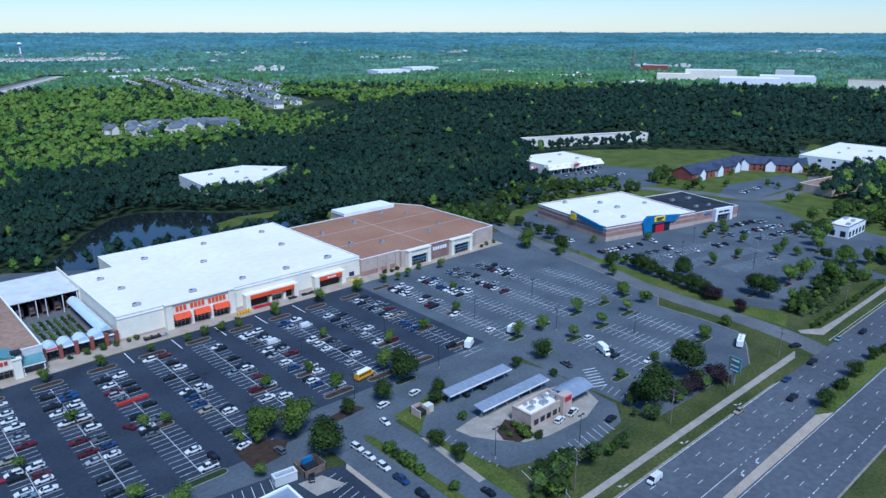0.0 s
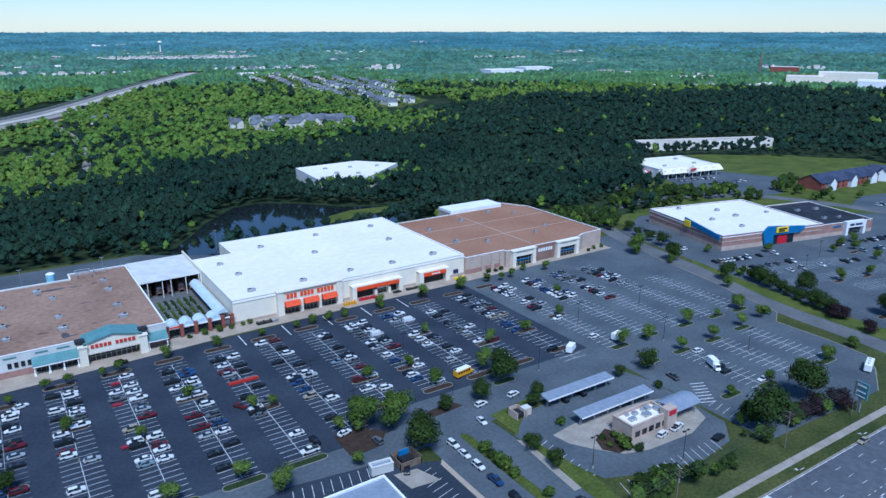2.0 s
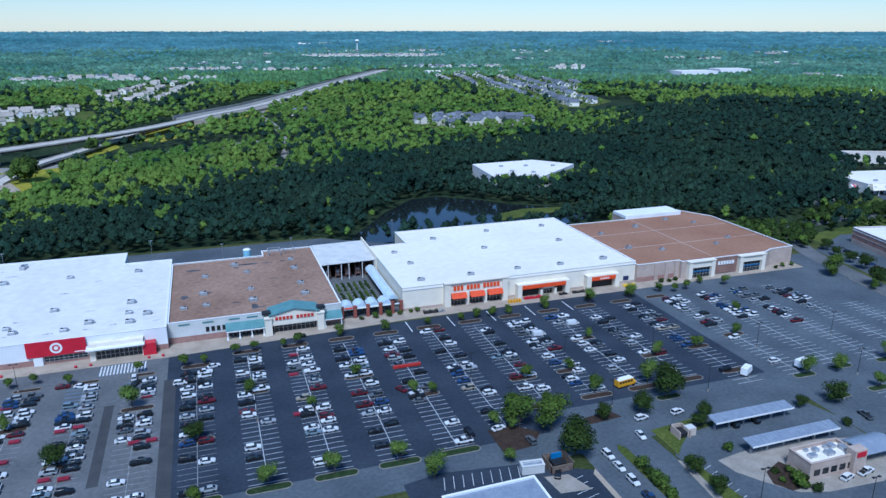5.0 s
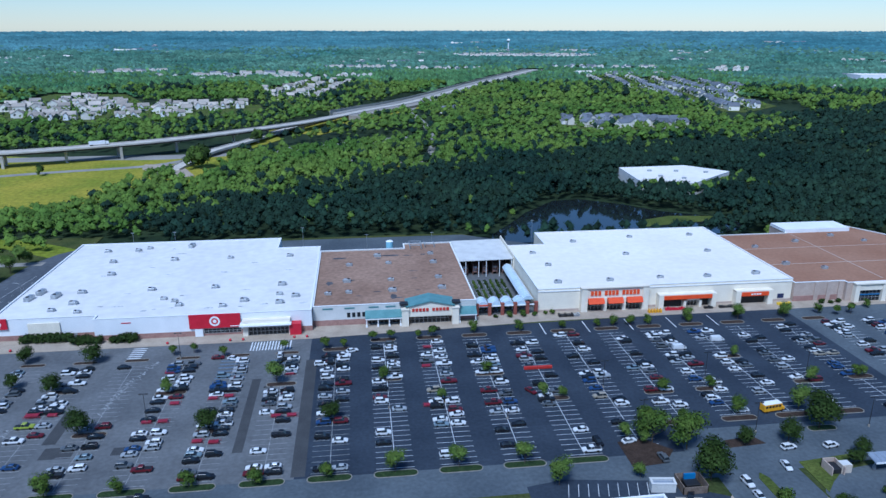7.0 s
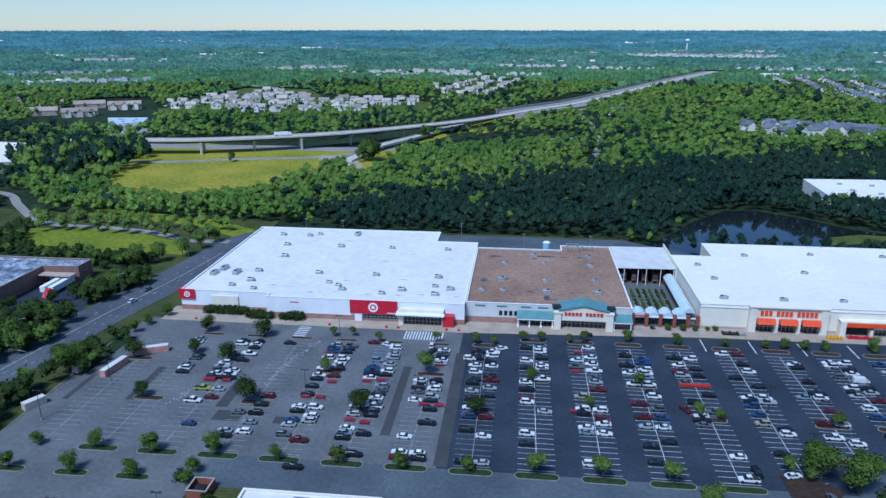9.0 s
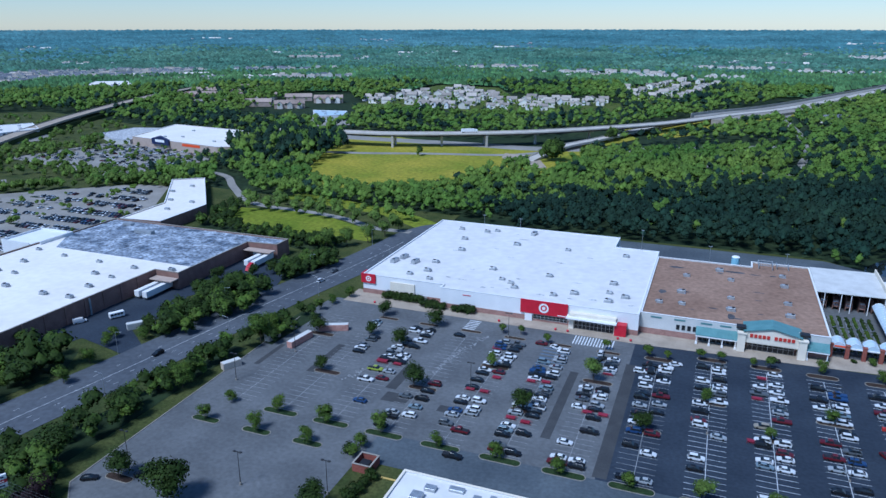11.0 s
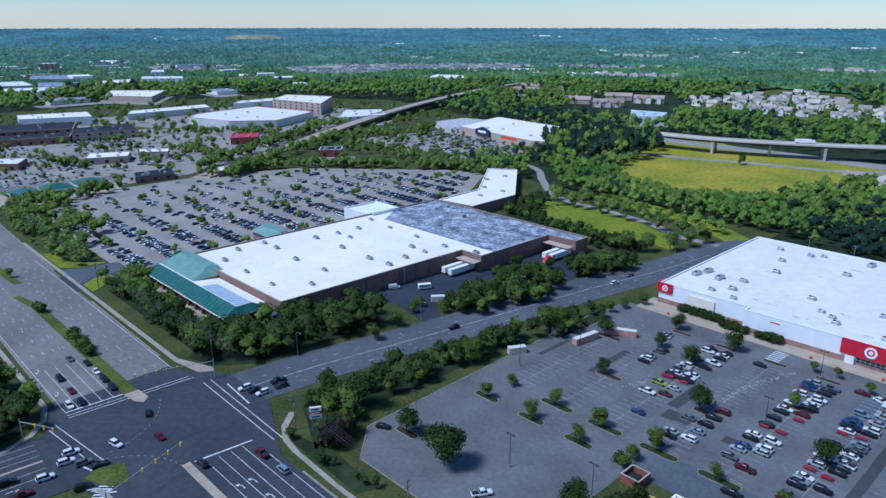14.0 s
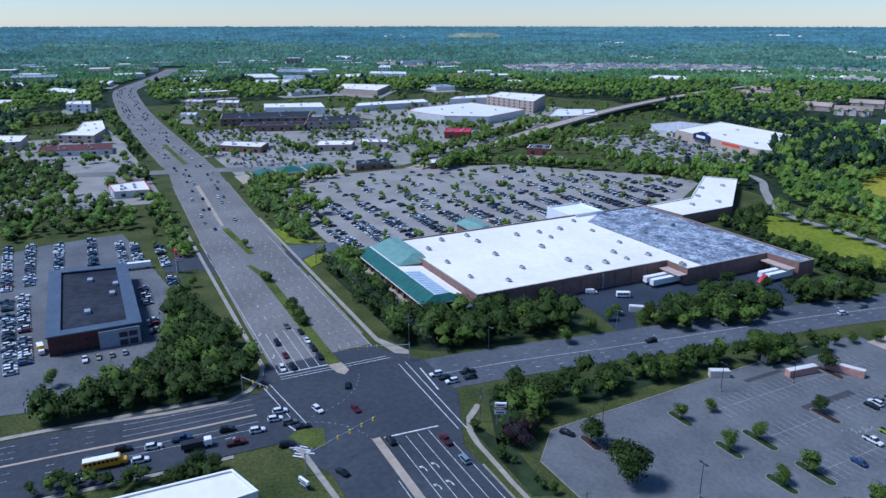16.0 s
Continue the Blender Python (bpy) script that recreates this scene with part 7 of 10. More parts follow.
plant("o", [(-63, 256), (-51, 252), (-70, 255), (-29, 254), (5, 258), (12, 259), (23, 259), (29, 259), (205, 262), (212, 262), (-13, 254), (-6, 254)], .9, 1.2)
plant("b", [(199, 176), (211, 174), (215, 160), (234, 160), (255, 162), (256, 175), (270, 174), (237, 176), (197, 160), (196, 158)], .7, 1.0)
plant("a", [(221, 127), (236, 125), (254, 125), (216, 233), (199, 213), (176, 209), (274, 126), (276, 164), (201, 128)], .8, 1.1)
plant("L", [(95, 172), (86, 176), (95, 157), (141, 178), (219, 112), (190, 108), (-121, 121)], .85, 1.15)
plant("L", [(-84, 131)], .62, .75)
plant("b", [(76, 160), (53, 160), (79, 179), (83, 177)], 1.0, 1.3)
plant("c", [(113, 172), (127, 172), (139, 159), (144, 163), (179, 158), (192, 157), (123, 139), (123, 129), (136, 106)], .75, 1.1)
plant("p", [(199, 107), (206, 106), (213, 105), (222, 103), (-152, 109), (-150, 104)], .9, 1.3)
plant("s", [(139, 145), (146, 124), (149, 122), (147, 127), (110, 146), (110, 143), (110, 139), (110, 136), (110, 132), (112, 120), (184, 145), (186, 134), (124, 143), (-88, 158), (-86, 157), (-77, 146), (-77, 142), (-78, 139), (-76, 149)], .8, 1.2)
# shrubs before the stores
plant("s", [(207, 275), (211, 274), (215, 275), (276, 274), (281, 275), (287, 275), (80, 277), (83, 277), (58, 276), (64, 276), (70, 276), (75, 276)], .55, .9)
plant("d", [(-131 + i * 2.3, 273.2) for i in range(8)] + [(-111 + i * 2.2, 269.6) for i in range(5)] + [(-96 + i * 2.2, 269.4) for i in range(4)], 1.05, 1.4)
# hedge and trees along the side street
plant("L", [(-163, 124), (-160, 172), (-156, 212), (-157, 220), (-165, 150)], .6, .85)
plant("a", [(-166, 108), (-160, 110), (-152, 250), (-150, 258), (-147, 268)], .9, 1.2)
# round the supermarket
plant("s", [(-323, 72), (-321, 72.5), (-263, 73), (-268, 73.4), (-265, 73.2)], 1.0, 1.4)
plant("s", [(144, 132), (148, 131), (146, 126), (143, 128), (150, 127)], .45, .75)
plant("c", [(-203, 203), (-195, 203), (-195, 219), (-212, 245), (-218, 265), (-198, 283), (-205, 275), (-191, 287), (-185, 298)], .95, 1.4)
plant("a", [(-200, 159), (-204, 174), (-210, 188), (-201, 198), (-184, 246), (-232, 112), (-246, 168), (-240, 176), (-213, 195), (-216, 150), (-190, 240)], 1.0, 1.4)
plant("b", [(-186, 337), (-178, 347), (-174, 361), (-172, 376), (-195, 330)], 1.3, 1.8)
# wood at the south-west corner
plant("c", [(-177, 23), (-179, 19), (-174, 13)], .7, 1.0)
plant("b", [(-252, -18), (-320, 36), (-330, 40)], 1.0, 1.3)
# round the electronics store
plant("a", [(346, 170), (366, 166.5), (396, 178), (399, 156), (387, 154), (394, 146), (330, 236), (358, 218), (297, 234), (294, 255), (291, 195), (418, 202), (403, 202), (270, 163), (271, 176), (273.5, 125), (256, 125)], 1.0, 1.35)
plant("b", [(350, 131), (362, 131), (343, 129), (357, 128), (327, 138), (409, 159), (420, 146), (409, 141), (448, 164), (470, 168)], 1.1, 1.5)
plant("c", [(312 - i * 1.6, 202 - i * 6.2) for i in range(9)] + [(300, 150), (302, 156), (398, 133), (440, 166), (320, 269), (323, 281), (326, 290), (318, 258)], .9, 1.3)
plant("p", [(297, 146), (293, 129), (299, 143)], .9, 1.15)
plant("L", [(295, 256), (302, 237), (300, 202), (313, 169), (319, 128), (360, 116), (394, 124), (398, 122), (318, 134)], .62, .85)
plant("a", [(389, 198), (404, 194), (563, 239), (559, 229), (535, 260), (528, 279), (582, 279), (562, 214), (518, 203)], 1.0, 1.4)
# highway median and south side
plant("c", [(233, 71), (264, 72), (284, 72)], .8, 1.1)
plant("s", [(251, 72), (295, 72), (330, 72), (-270, 73.5), (-274, 73.5), (-279, 73.5), (-284, 74), (320, 40), (260, 40), (230, 38)], 1.1, 1.6)
plant("b", [(-380, 75)], .6, .7)
def join_trees(name, label, items, templates, mats):
    """Many trees in one mesh: items of x, y, z, scale, stretch, turn, template, material."""
    V, N, Fq, M, base = [], [], [], [], 0
    arr = [(np.array([tuple(v) for v in vs], dtype=np.float32), np.array(fs, dtype=np.int64), np.array([tuple(v) for v in ns], dtype=np.float32)) for vs, fs, ns in templates]
    for x, y, z, s, st, a, t, m in items:
        v, f, nv = arr[t]
        c, sn = math.cos(a), math.sin(a)
        w = np.empty_like(v)
        w[:, 0], w[:, 1], w[:, 2] = x + s * (c * v[:, 0] - sn * v[:, 1]), y + s * (sn * v[:, 0] + c * v[:, 1]), z + s * st * v[:, 2]
        V.append(w)
        N.append(np.stack((c * nv[:, 0] - sn * nv[:, 1], sn * nv[:, 0] + c * nv[:, 1], nv[:, 2] + .45), 1) / np.sqrt(1.2 + .9 * nv[:, 2:]))
        Fq.append(f + base)
        M.append(np.full(len(f), m, dtype=np.int32))
        base += len(v)
    V, Fq, M = np.concatenate(V), np.concatenate(Fq), np.concatenate(M)
    me = bpy.data.meshes.new(name)
    me.vertices.add(len(V))
    me.vertices.foreach_set("co", V.ravel())
    me.loops.add(len(Fq) * 3)
    me.loops.foreach_set("vertex_index", Fq.ravel().astype(np.int32))
    me.polygons.add(len(Fq))
    me.polygons.foreach_set("loop_start", np.arange(0, len(Fq) * 3, 3, dtype=np.int32))
    me.polygons.foreach_set("material_index", M)
    for m in mats:
        me.materials.append(m)
    me.update(calc_edges=True)
    rounded(me, np.concatenate(N))
    return tagged(new(name, me), label, "forest", kind="stuff")


rf = random.Random(77)
near_t = [leaf_cloud(random.Random(30 + i), 62, 4.2, 4.4, 8.6, .6, 3) for i in range(6)]
mid_t = [leaf_cloud(random.Random(50 + i), 14, 4.9, 4.4, 8.6, .95, 1) for i in range(5)]
near_items, mid_items = [], []


def scatter(r0, r1, step, out, nt, s0):
    n = int(2 * r1 / step)
    for i in range(n):
        for j in range(n):
            x, y = -r1 + (i + rf.uniform(0, 1)) * step, -r1 + (j + rf.uniform(0, 1)) * step
            d = x * x + y * y
            if d < r0 * r0 or d > r1 * r1 or y < -420 or (y < 100 and -440 < x):
                continue
            a = math.degrees(math.atan2(y, x))
            if not (8 < a < 180 or a < -160) or is_clear(x, y):
                continue
            p = 1 if rf.random() < shade_share(x + rf.gauss(0, 16), y + rf.gauss(0, 16)) else 0
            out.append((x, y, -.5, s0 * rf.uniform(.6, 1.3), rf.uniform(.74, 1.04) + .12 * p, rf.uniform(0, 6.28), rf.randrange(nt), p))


scatter(150, 760, 5.6, near_items, 6, .9)
scatter(760, 1120, 9.1, mid_items, 5, 1.15)
scatter(1120, 1500, 11.2, mid_items, 5, 1.42)
# pine wood at the end of the meadow
end_wood = [(-349, 556), (-334, 570), (-337, 613), (-358, 646), (-380, 649), (-430, 638), (-450, 600), (-420, 540), (-380, 520)]
for i in range(260):
    x, y = rf.uniform(-450, -334), rf.uniform(520, 649)
    if inside(x, y, end_wood):
        near_items.append((x, y, -.5, rf.uniform(1.1, 1.6), rf.uniform(1.05, 1.35), rf.uniform(0, 6.28), rf.randrange(4), 1 if rf.random() < .7 else 0))
for (x0, y0), (x1, y1), n_ in (((202, 497), (246, 480), 34), ((246, 480), (306, 524), 46)):
    for i in range(n_):
        t, o = rf.random(), rf.uniform(0, 9)
        near_items.append((x0 + (x1 - x0) * t + o * .35, y0 + (y1 - y0) * t - o, -.5, rf.uniform(.75, 1.05), rf.uniform(.85, 1.1), rf.uniform(0, 6.28), rf.randrange(6), 1 if rf.random() < .8 else 0))
join_trees("near_wood", "dense mixed wood, part painted dark for cloud shade", near_items, near_t, [CAN_H, CAN_P])
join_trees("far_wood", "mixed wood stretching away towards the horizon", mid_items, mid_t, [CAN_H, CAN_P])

# by the distant lots: rows of young trees
rq = random.Random(8)
pts = []
for q, n_ in ((CLEAR[3], 0), ([(-540, 145), (-470, 125), (-368, 122), (-355, 280), (-400, 405), (-515, 325)], 40), ([(-620, 470), (-470, 440), (-440, 470), (-430, 580), (-600, 580)], 110), ([(-850, 110), (-585, 115), (-560, 240), (-640, 400), (-850, 330)], 150)):
    k = 0
    while k < n_:
        x, y = rq.uniform(-860, -350), rq.uniform(100, 590)
        if inside(x, y, q):
            pts.append((x, y))
            k += 1
for k in range(15):
    for x in (-352, -403, -455, -497):
        for d in (-2.8, 2.6):
            if inside(x + d, 128.6 + 19.4 * k, [(-540, 142), (-470, 123), (-352, 122), (-344, 150), (-344, 300), (-348, 350), (-396, 418), (-518, 330), (-540, 250)]) and rq.random() < .85:
                pts.append((x + d, 128.6 + 19.4 * k + rq.uniform(-.5, .5)))
lot_t = [leaf_cloud(random.Random(70 + i), 70, 2.6, 2.3, 3.0, .5, 3) for i in range(3)]
join_trees("lot_trees", "rows of young trees in the distant parking lots", [(x, y, -.2, rq.uniform(.6, 1.25), 1, rq.uniform(0, 6), rq.randrange(3), rq.randrange(2)) for x, y in pts], lot_t, [LEAF_B, CAN_H])
street_t = [leaf_cloud(random.Random(80 + i), 95, 3.0, 2.9, 3.3, .55, 3) for i in range(4)]
hedge = [(-430 - i * 6, 108 + 4 * math.sin(i)) for i in range(17)] + [(-380 - i * 6, 42 + 4 * math.sin(i * 2)) for i in range(26)] + [(-345 - i * 4.5, 107 + 5 * math.sin(i * 1.7)) for i in range(17)]
hedge += [(-530 + rq.gauss(0, 16), 112 + 30 * rq.random()) for i in range(14)] + [(-475 + rq.gauss(0, 26), 128 + 10 * rq.random()) for i in range(16)]
hedge += [(-575 + i * 9 + rq.gauss(0, 2), 420 + .3 * i + rq.gauss(0, 6)) for i in range(22)] + [(-400 + rq.gauss(0, 9), 420 + i * 8) for i in range(7)]
hedge += [(-600 + rq.gauss(0, 10), 380 + i * 9) for i in range(16)] + [(-690 + rq.gauss(0, 40), 420 + rq.gauss(0, 60)) for i in range(50)]
hedge += [(rq.uniform(-1100, -560), rq.uniform(110, 700)) for i in range(640)] + [(rq.uniform(-900, -450), rq.uniform(-60, 36)) for i in range(130)]
HW = np.array([(q[0], q[1]) for q in HWY + FLYOVER + CITY])
hedge = [p for p in hedge if not (-375 < p[0] < -348 and p[1] > 90) and not any(inside(p[0], p[1], q) for q in FOOT) and np.min((HW[:, 0] - p[0]) ** 2 + (HW[:, 1] - p[1]) ** 2) > 24 ** 2]
join_trees("street_trees", "green street trees and hedges among the distant shops", [(x, y, -.3, rq.uniform(.8, 1.7), 1, rq.uniform(0, 6), rq.randrange(4), rq.choice((0, 0, 1, 2, 2))) for x, y in hedge], street_t, [CAN_H, LEAF_A, LEAF_B])



# dense groups of trees beside the streets
wood_t = [leaf_cloud(random.Random(90 + i), 130, 3.3, 3.0, 4.2, .44, 5) for i in range(4)]
witems = []
rw = random.Random(17)


def wood(q, per=24, size=1.0, shade=False):
    """Trees in one polygon of the plan, one to every per square metres."""
    xs, ys = [p[0] for p in q], [p[1] for p in q]
    area = abs(sum(q[i - 1][0] * q[i][1] - q[i][0] * q[i - 1][1] for i in range(len(q)))) / 2
    # a dark sheet on the ground paints the shade below the crowns
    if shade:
        slab("woodland_floor_%d" % (len(witems) + 1), q, .04, FLOOR, "dark ground sheet for the shade under roadside trees", "woodland floor")
    k = 0
    while k < area / per:
        x, y = rw.uniform(min(xs), max(xs)), rw.uniform(min(ys), max(ys))
        if inside(x, y, q):
            k += 1
            # darker leaves near and south for cloud shade, brighter in the sunlit west
            witems.append((x, y, -.2, size * rw.uniform(.6, 1.2), rw.uniform(.9, 1.25), rw.uniform(0, 6), rw.randrange(4), rw.choice((0, 1, 1, 2) if q[0][0] > -331 else ((0, 1, 2, 3) if q[0][1] < 60 else (0, 3, 4, 4)))))


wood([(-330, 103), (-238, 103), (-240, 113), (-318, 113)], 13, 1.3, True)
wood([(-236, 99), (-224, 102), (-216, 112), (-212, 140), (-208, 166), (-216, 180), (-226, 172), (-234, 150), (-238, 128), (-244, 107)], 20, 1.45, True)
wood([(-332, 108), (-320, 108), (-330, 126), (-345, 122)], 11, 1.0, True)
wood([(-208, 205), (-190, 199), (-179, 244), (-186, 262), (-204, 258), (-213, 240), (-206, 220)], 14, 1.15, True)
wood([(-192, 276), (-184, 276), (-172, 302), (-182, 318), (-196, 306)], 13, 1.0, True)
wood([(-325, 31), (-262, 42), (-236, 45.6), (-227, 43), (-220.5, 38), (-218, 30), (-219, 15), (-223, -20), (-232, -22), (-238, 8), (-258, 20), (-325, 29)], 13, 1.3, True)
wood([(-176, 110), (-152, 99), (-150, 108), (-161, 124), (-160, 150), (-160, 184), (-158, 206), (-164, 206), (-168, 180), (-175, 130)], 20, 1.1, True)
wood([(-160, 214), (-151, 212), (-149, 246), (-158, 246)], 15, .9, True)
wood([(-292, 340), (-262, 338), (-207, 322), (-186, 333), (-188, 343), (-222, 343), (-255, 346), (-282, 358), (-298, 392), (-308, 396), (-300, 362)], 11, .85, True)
wood([(-192, -20), (-184, 2), (-172, 27), (-167, 24), (-179, -6), (-187, -24)], 11, .72)
wood([(-170, 97), (-128, 95.5), (-126, 101), (-150, 103)], 22, .6, True)
wood([(302, 105), (312, 104), (352, 108), (366, 112), (362, 119), (330, 119), (308, 117)], 15, .78)
wood([(304, 158), (309, 158), (315, 204), (309, 206)], 14, .6)
wood([(297, 98.7), (382, 98.9), (382, 100.9), (297, 100.7)], 1.1, .34)
wood([(368, 104), (380, 103), (384, 116), (370, 118)], 22, .9)
wood([(480, 104), (540, 102), (540, 150), (520, 176), (486, 166), (486, 138)], 26, 1.0)
wood([(402, 104), (470, 104), (476, 116), (432, 111), (404, 116)], 26, 1.1)
wood([(425, 148), (462, 150), (462, 160), (430, 158)], 34, 1.1)
wood([(298, 286), (330, 302), (352, 325), (302, 352), (294, 322)], 26)
wood([(362, 322), (470, 312), (480, 336), (420, 352), (362, 346)], 34)
wood([(500, 268), (512, 262), (516, 300), (505, 306)], 30)
wood([(620, 190), (640, 195), (650, 245), (625, 240)], 30)
wood([(180, 103), (228, 101), (228, 106), (196, 116), (182, 114)], 26, .8)
wood([(126, 98), (150, 99), (150, 104), (138, 110), (130, 113), (126, 106)], 18, .95)
wood([(150, 99), (182, 99), (182, 103), (150, 103)], 22, .6)
wood([(184, 108), (196, 108), (196, 114), (186, 116)], 22, 1.0)
wood([(126, 103), (138, 103), (136, 109), (127, 109)], 20, .8)
wood([(-720, -70), (-480, -60), (-450, -50), (-446, 24), (-500, 22), (-535, -10), (-680, -10)], 46)
wood([(-640, 20), (-575, 26), (-575, 48), (-640, 46)], 50)
wood([(-1050, -90), (-960, -60), (-960, 30), (-1050, 44)], 50, 1.2)
wood([(-420, 100), (-372, 100), (-385, 116), (-425, 120)], 30)
wood([(-520, 100), (-430, 98), (-440, 120), (-520, 132)], 45)
wood([(-360, 32), (-420, 30), (-450, 46), (-500, 50), (-500, 36), (-440, 26)], 60, .9)
wood([(-470, 415), (-395, 418), (-365, 440), (-400, 462), (-560, 455), (-560, 440)], 40, .9)
wood([(-545, 255), (-530, 250), (-525, 330), (-470, 380), (-480, 395), (-545, 340)], 50, .8)
wood([(-700, 290), (-640, 280), (-630, 300), (-690, 320)], 60, .9)
wood([(-800, 330), (-720, 400), (-690, 430), (-730, 420), (-810, 350)], 50)
wood([(455, 285), (475, 300), (474, 340), (462, 335)], 26)
wood([(505, 300), (545, 314), (540, 322), (505, 312)], 24, 1.2)
wood([(390, 350), (445, 342), (446, 350), (392, 362)], 30)
wood([(222, 68.5), (500, 69), (500, 72), (222, 71.5)], 60, .5)
wood([(-552, 250), (-545, 250), (-520, 332), (-415, 422), (-420, 432), (-528, 342)], 30, 1.2)
wood([(-560, 262), (-632, 372), (-694, 478), (-704, 474), (-644, 368), (-572, 258)], 34, 1.3)
wood([(-522, 258), (-592, 364), (-650, 470), (-638, 474), (-580, 366), (-512, 262)], 30, 1.3)
wood([(-668, 101), (-1000, 94), (-1000, 103), (-668, 112)], 52, 1.2)
wood([(-668, 52), (-1050, 44), (-1050, 34), (-668, 42)], 55, 1.2)
wood([(-620, 455), (-600, 570), (-612, 575), (-634, 460)], 34, 1.2)
wood([(-940, 150), (-948, 225), (-962, 225), (-955, 150)], 40, 1.2)
wood([(-532, 112), (-512, 112), (-528, 160), (-542, 190), (-548, 186)], 32, 1.3)
wood([(-720, 470), (-700, 520), (-712, 524), (-732, 476)], 34, 1.2)
wood([(-690, 175), (-640, 190), (-640, 200), (-690, 190)], 40, 1.1)
wood([(-640, 290), (-560, 300), (-556, 312), (-640, 306)], 44, 1.1)
# young trees along the access road
for x, y in ((-284, 386), (-275, 388), (-264, 389), (-253, 387), (-240, 385), (-230, 385), (-218, 384), (-202, 380), (-189, 377), (-173, 371), (-296, 396)):
    witems.append((x, y, -.2, rw.uniform(1.4, 1.75), 1.1, rw.uniform(0, 6), rw.randrange(4), 4))
for i in range(13):
    witems.append((-280 + i * 9 + rw.uniform(-2, 2), 408 - i * .9 + rw.uniform(-2, 2), -.2, rw.uniform(1.1, 1.5), 1.1, rw.uniform(0, 6), rw.randrange(4), rw.choice((3, 4))))
# lone clumps on the grass by the bridges
for cx, cy, n, k in ((-137.6, 640, 14, 2.5), (-106, 778, 6, 2.0), (-259.5, 622, 2, 1.3)):
    for i in range(n):
        witems.append((cx + rw.gauss(0, 3.2), cy + rw.gauss(0, 3.2), -.2, k * rw.uniform(.75, 1.1), 1.15, rw.uniform(0, 6), rw.randrange(4), rw.choice((0, 0, 1))))
join_trees("roadside_wood", "dense dark green trees along the streets", witems, wood_t, [LEAF_A, LEAF_C, LEAF_C, CAN_H, LEAF_B])

# settlements far out: centre, half width across and along the view, houses, roof
TOWNS = [(640, 2700, 270, 60, 150, 0), (600, 2720, 120, 40, 60, 0), (900, 2890, 80, 30, 40, 0), (1052, 1960, 60, 110, 18, 0), (1310, 1650, 110, 30, 12, 0), (38, 2217, 120, 50, 26, 0), (740, 2107, 160, 60, 46, 1),
         (-1590, 1160, 150, 190, 150, 1), (-1490, 1420, 260, 130, 230, 1), (-1365, 2255, 100, 40, 26, 0), (-930, 1500, 120, 50, 26, 0), (-300, 1900, 190, 60, 40, 0), (-620, 2050, 130, 60, 30, 0), (260, 2100, 110, 50, 24, 0),
         (-1150, 1750, 150, 60, 36, 1), (1650, 2150, 120, 50, 16, 0), (-1900, 900, 130, 80, 36, 0), (-80, 1820, 130, 50, 30, 0), (2050, 1250, 110, 60, 14, 0)]


def in_town(x, y):
    for cx, cy, a, b, n, k in TOWNS:
        r = math.hypot(cx, cy)
        u, v = ((y - cy) * cx - (x - cx) * cy) / r, ((x - cx) * cx + (y - cy) * cy) / r
        if (u / a) ** 2 + ((v + 25) / (b + 35)) ** 2 < 1:
            return True
    return False


# closed canopy further out, following the land
A0, A1, DA = 6.0, 202.0, .29
na = int((A1 - A0) / DA)
rr = [1380.0]
while rr[-1] < 4870:
    rr.append(rr[-1] * 1.0088 + .8)
cv, cf, cm = [], [], []
ra = random.Random(9)
for k in range(len(rr) - 1):
    r, dr = rr[k], rr[k + 1] - rr[k]
    for i in range(na):
        a = radians(A0 + (i + ra.uniform(.1, .9)) * DA)
        q = r + dr * ra.uniform(.0, 1)
        x, y = q * math.cos(a), q * math.sin(a)
        if (y < 100 and x > -440) or is_clear(x, y):
            continue
        town = q < 3000 and in_town(x, y)
        if town and ra.random() < .6:
            continue
        stand = noise.noise((x * .0022, y * .0022, 7.0)) + .5 * noise.noise((x * .008, y * .008, 2.0))
        h = (5.0 if town else (8.0 if q < 1450 else 12.0)) + ra.uniform(-2.5, 2.5) + 3.0 * stand
        w, d, zb = q * radians(DA) * ra.uniform(.5, .95), dr * ra.uniform(.5, .85), land(q) - .5
        c, s = math.cos(a), math.sin(a)
        m = len(cv)
        for u, v, t in ((-1, -.9, .35), (1, -.9, .35), (1, 1, .5), (-1, 1, .5), (ra.uniform(-.4, .4), ra.uniform(-.2, .4), 1.0)):
            uu, vv = u * w * ra.uniform(.75, 1.1), v * d * ra.uniform(.75, 1.1)
            cv.append((x + c * vv - s * uu, y + s * vv + c * uu, zb + h * t))
        cf += [(m, m + 1, m + 4), (m + 1, m + 2, m + 4), (m + 3, m, m + 4)]
        # canopy colour steps to bluer tones with range, standing in for haze
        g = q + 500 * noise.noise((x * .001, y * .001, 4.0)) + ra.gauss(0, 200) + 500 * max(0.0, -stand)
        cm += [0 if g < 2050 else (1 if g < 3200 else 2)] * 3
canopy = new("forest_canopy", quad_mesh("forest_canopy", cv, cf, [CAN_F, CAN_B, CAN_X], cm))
tagged(canopy, "closed forest canopy, painted bluer with distance for haze", "forest", kind="stuff")
hv, hf, hm = [], [], []


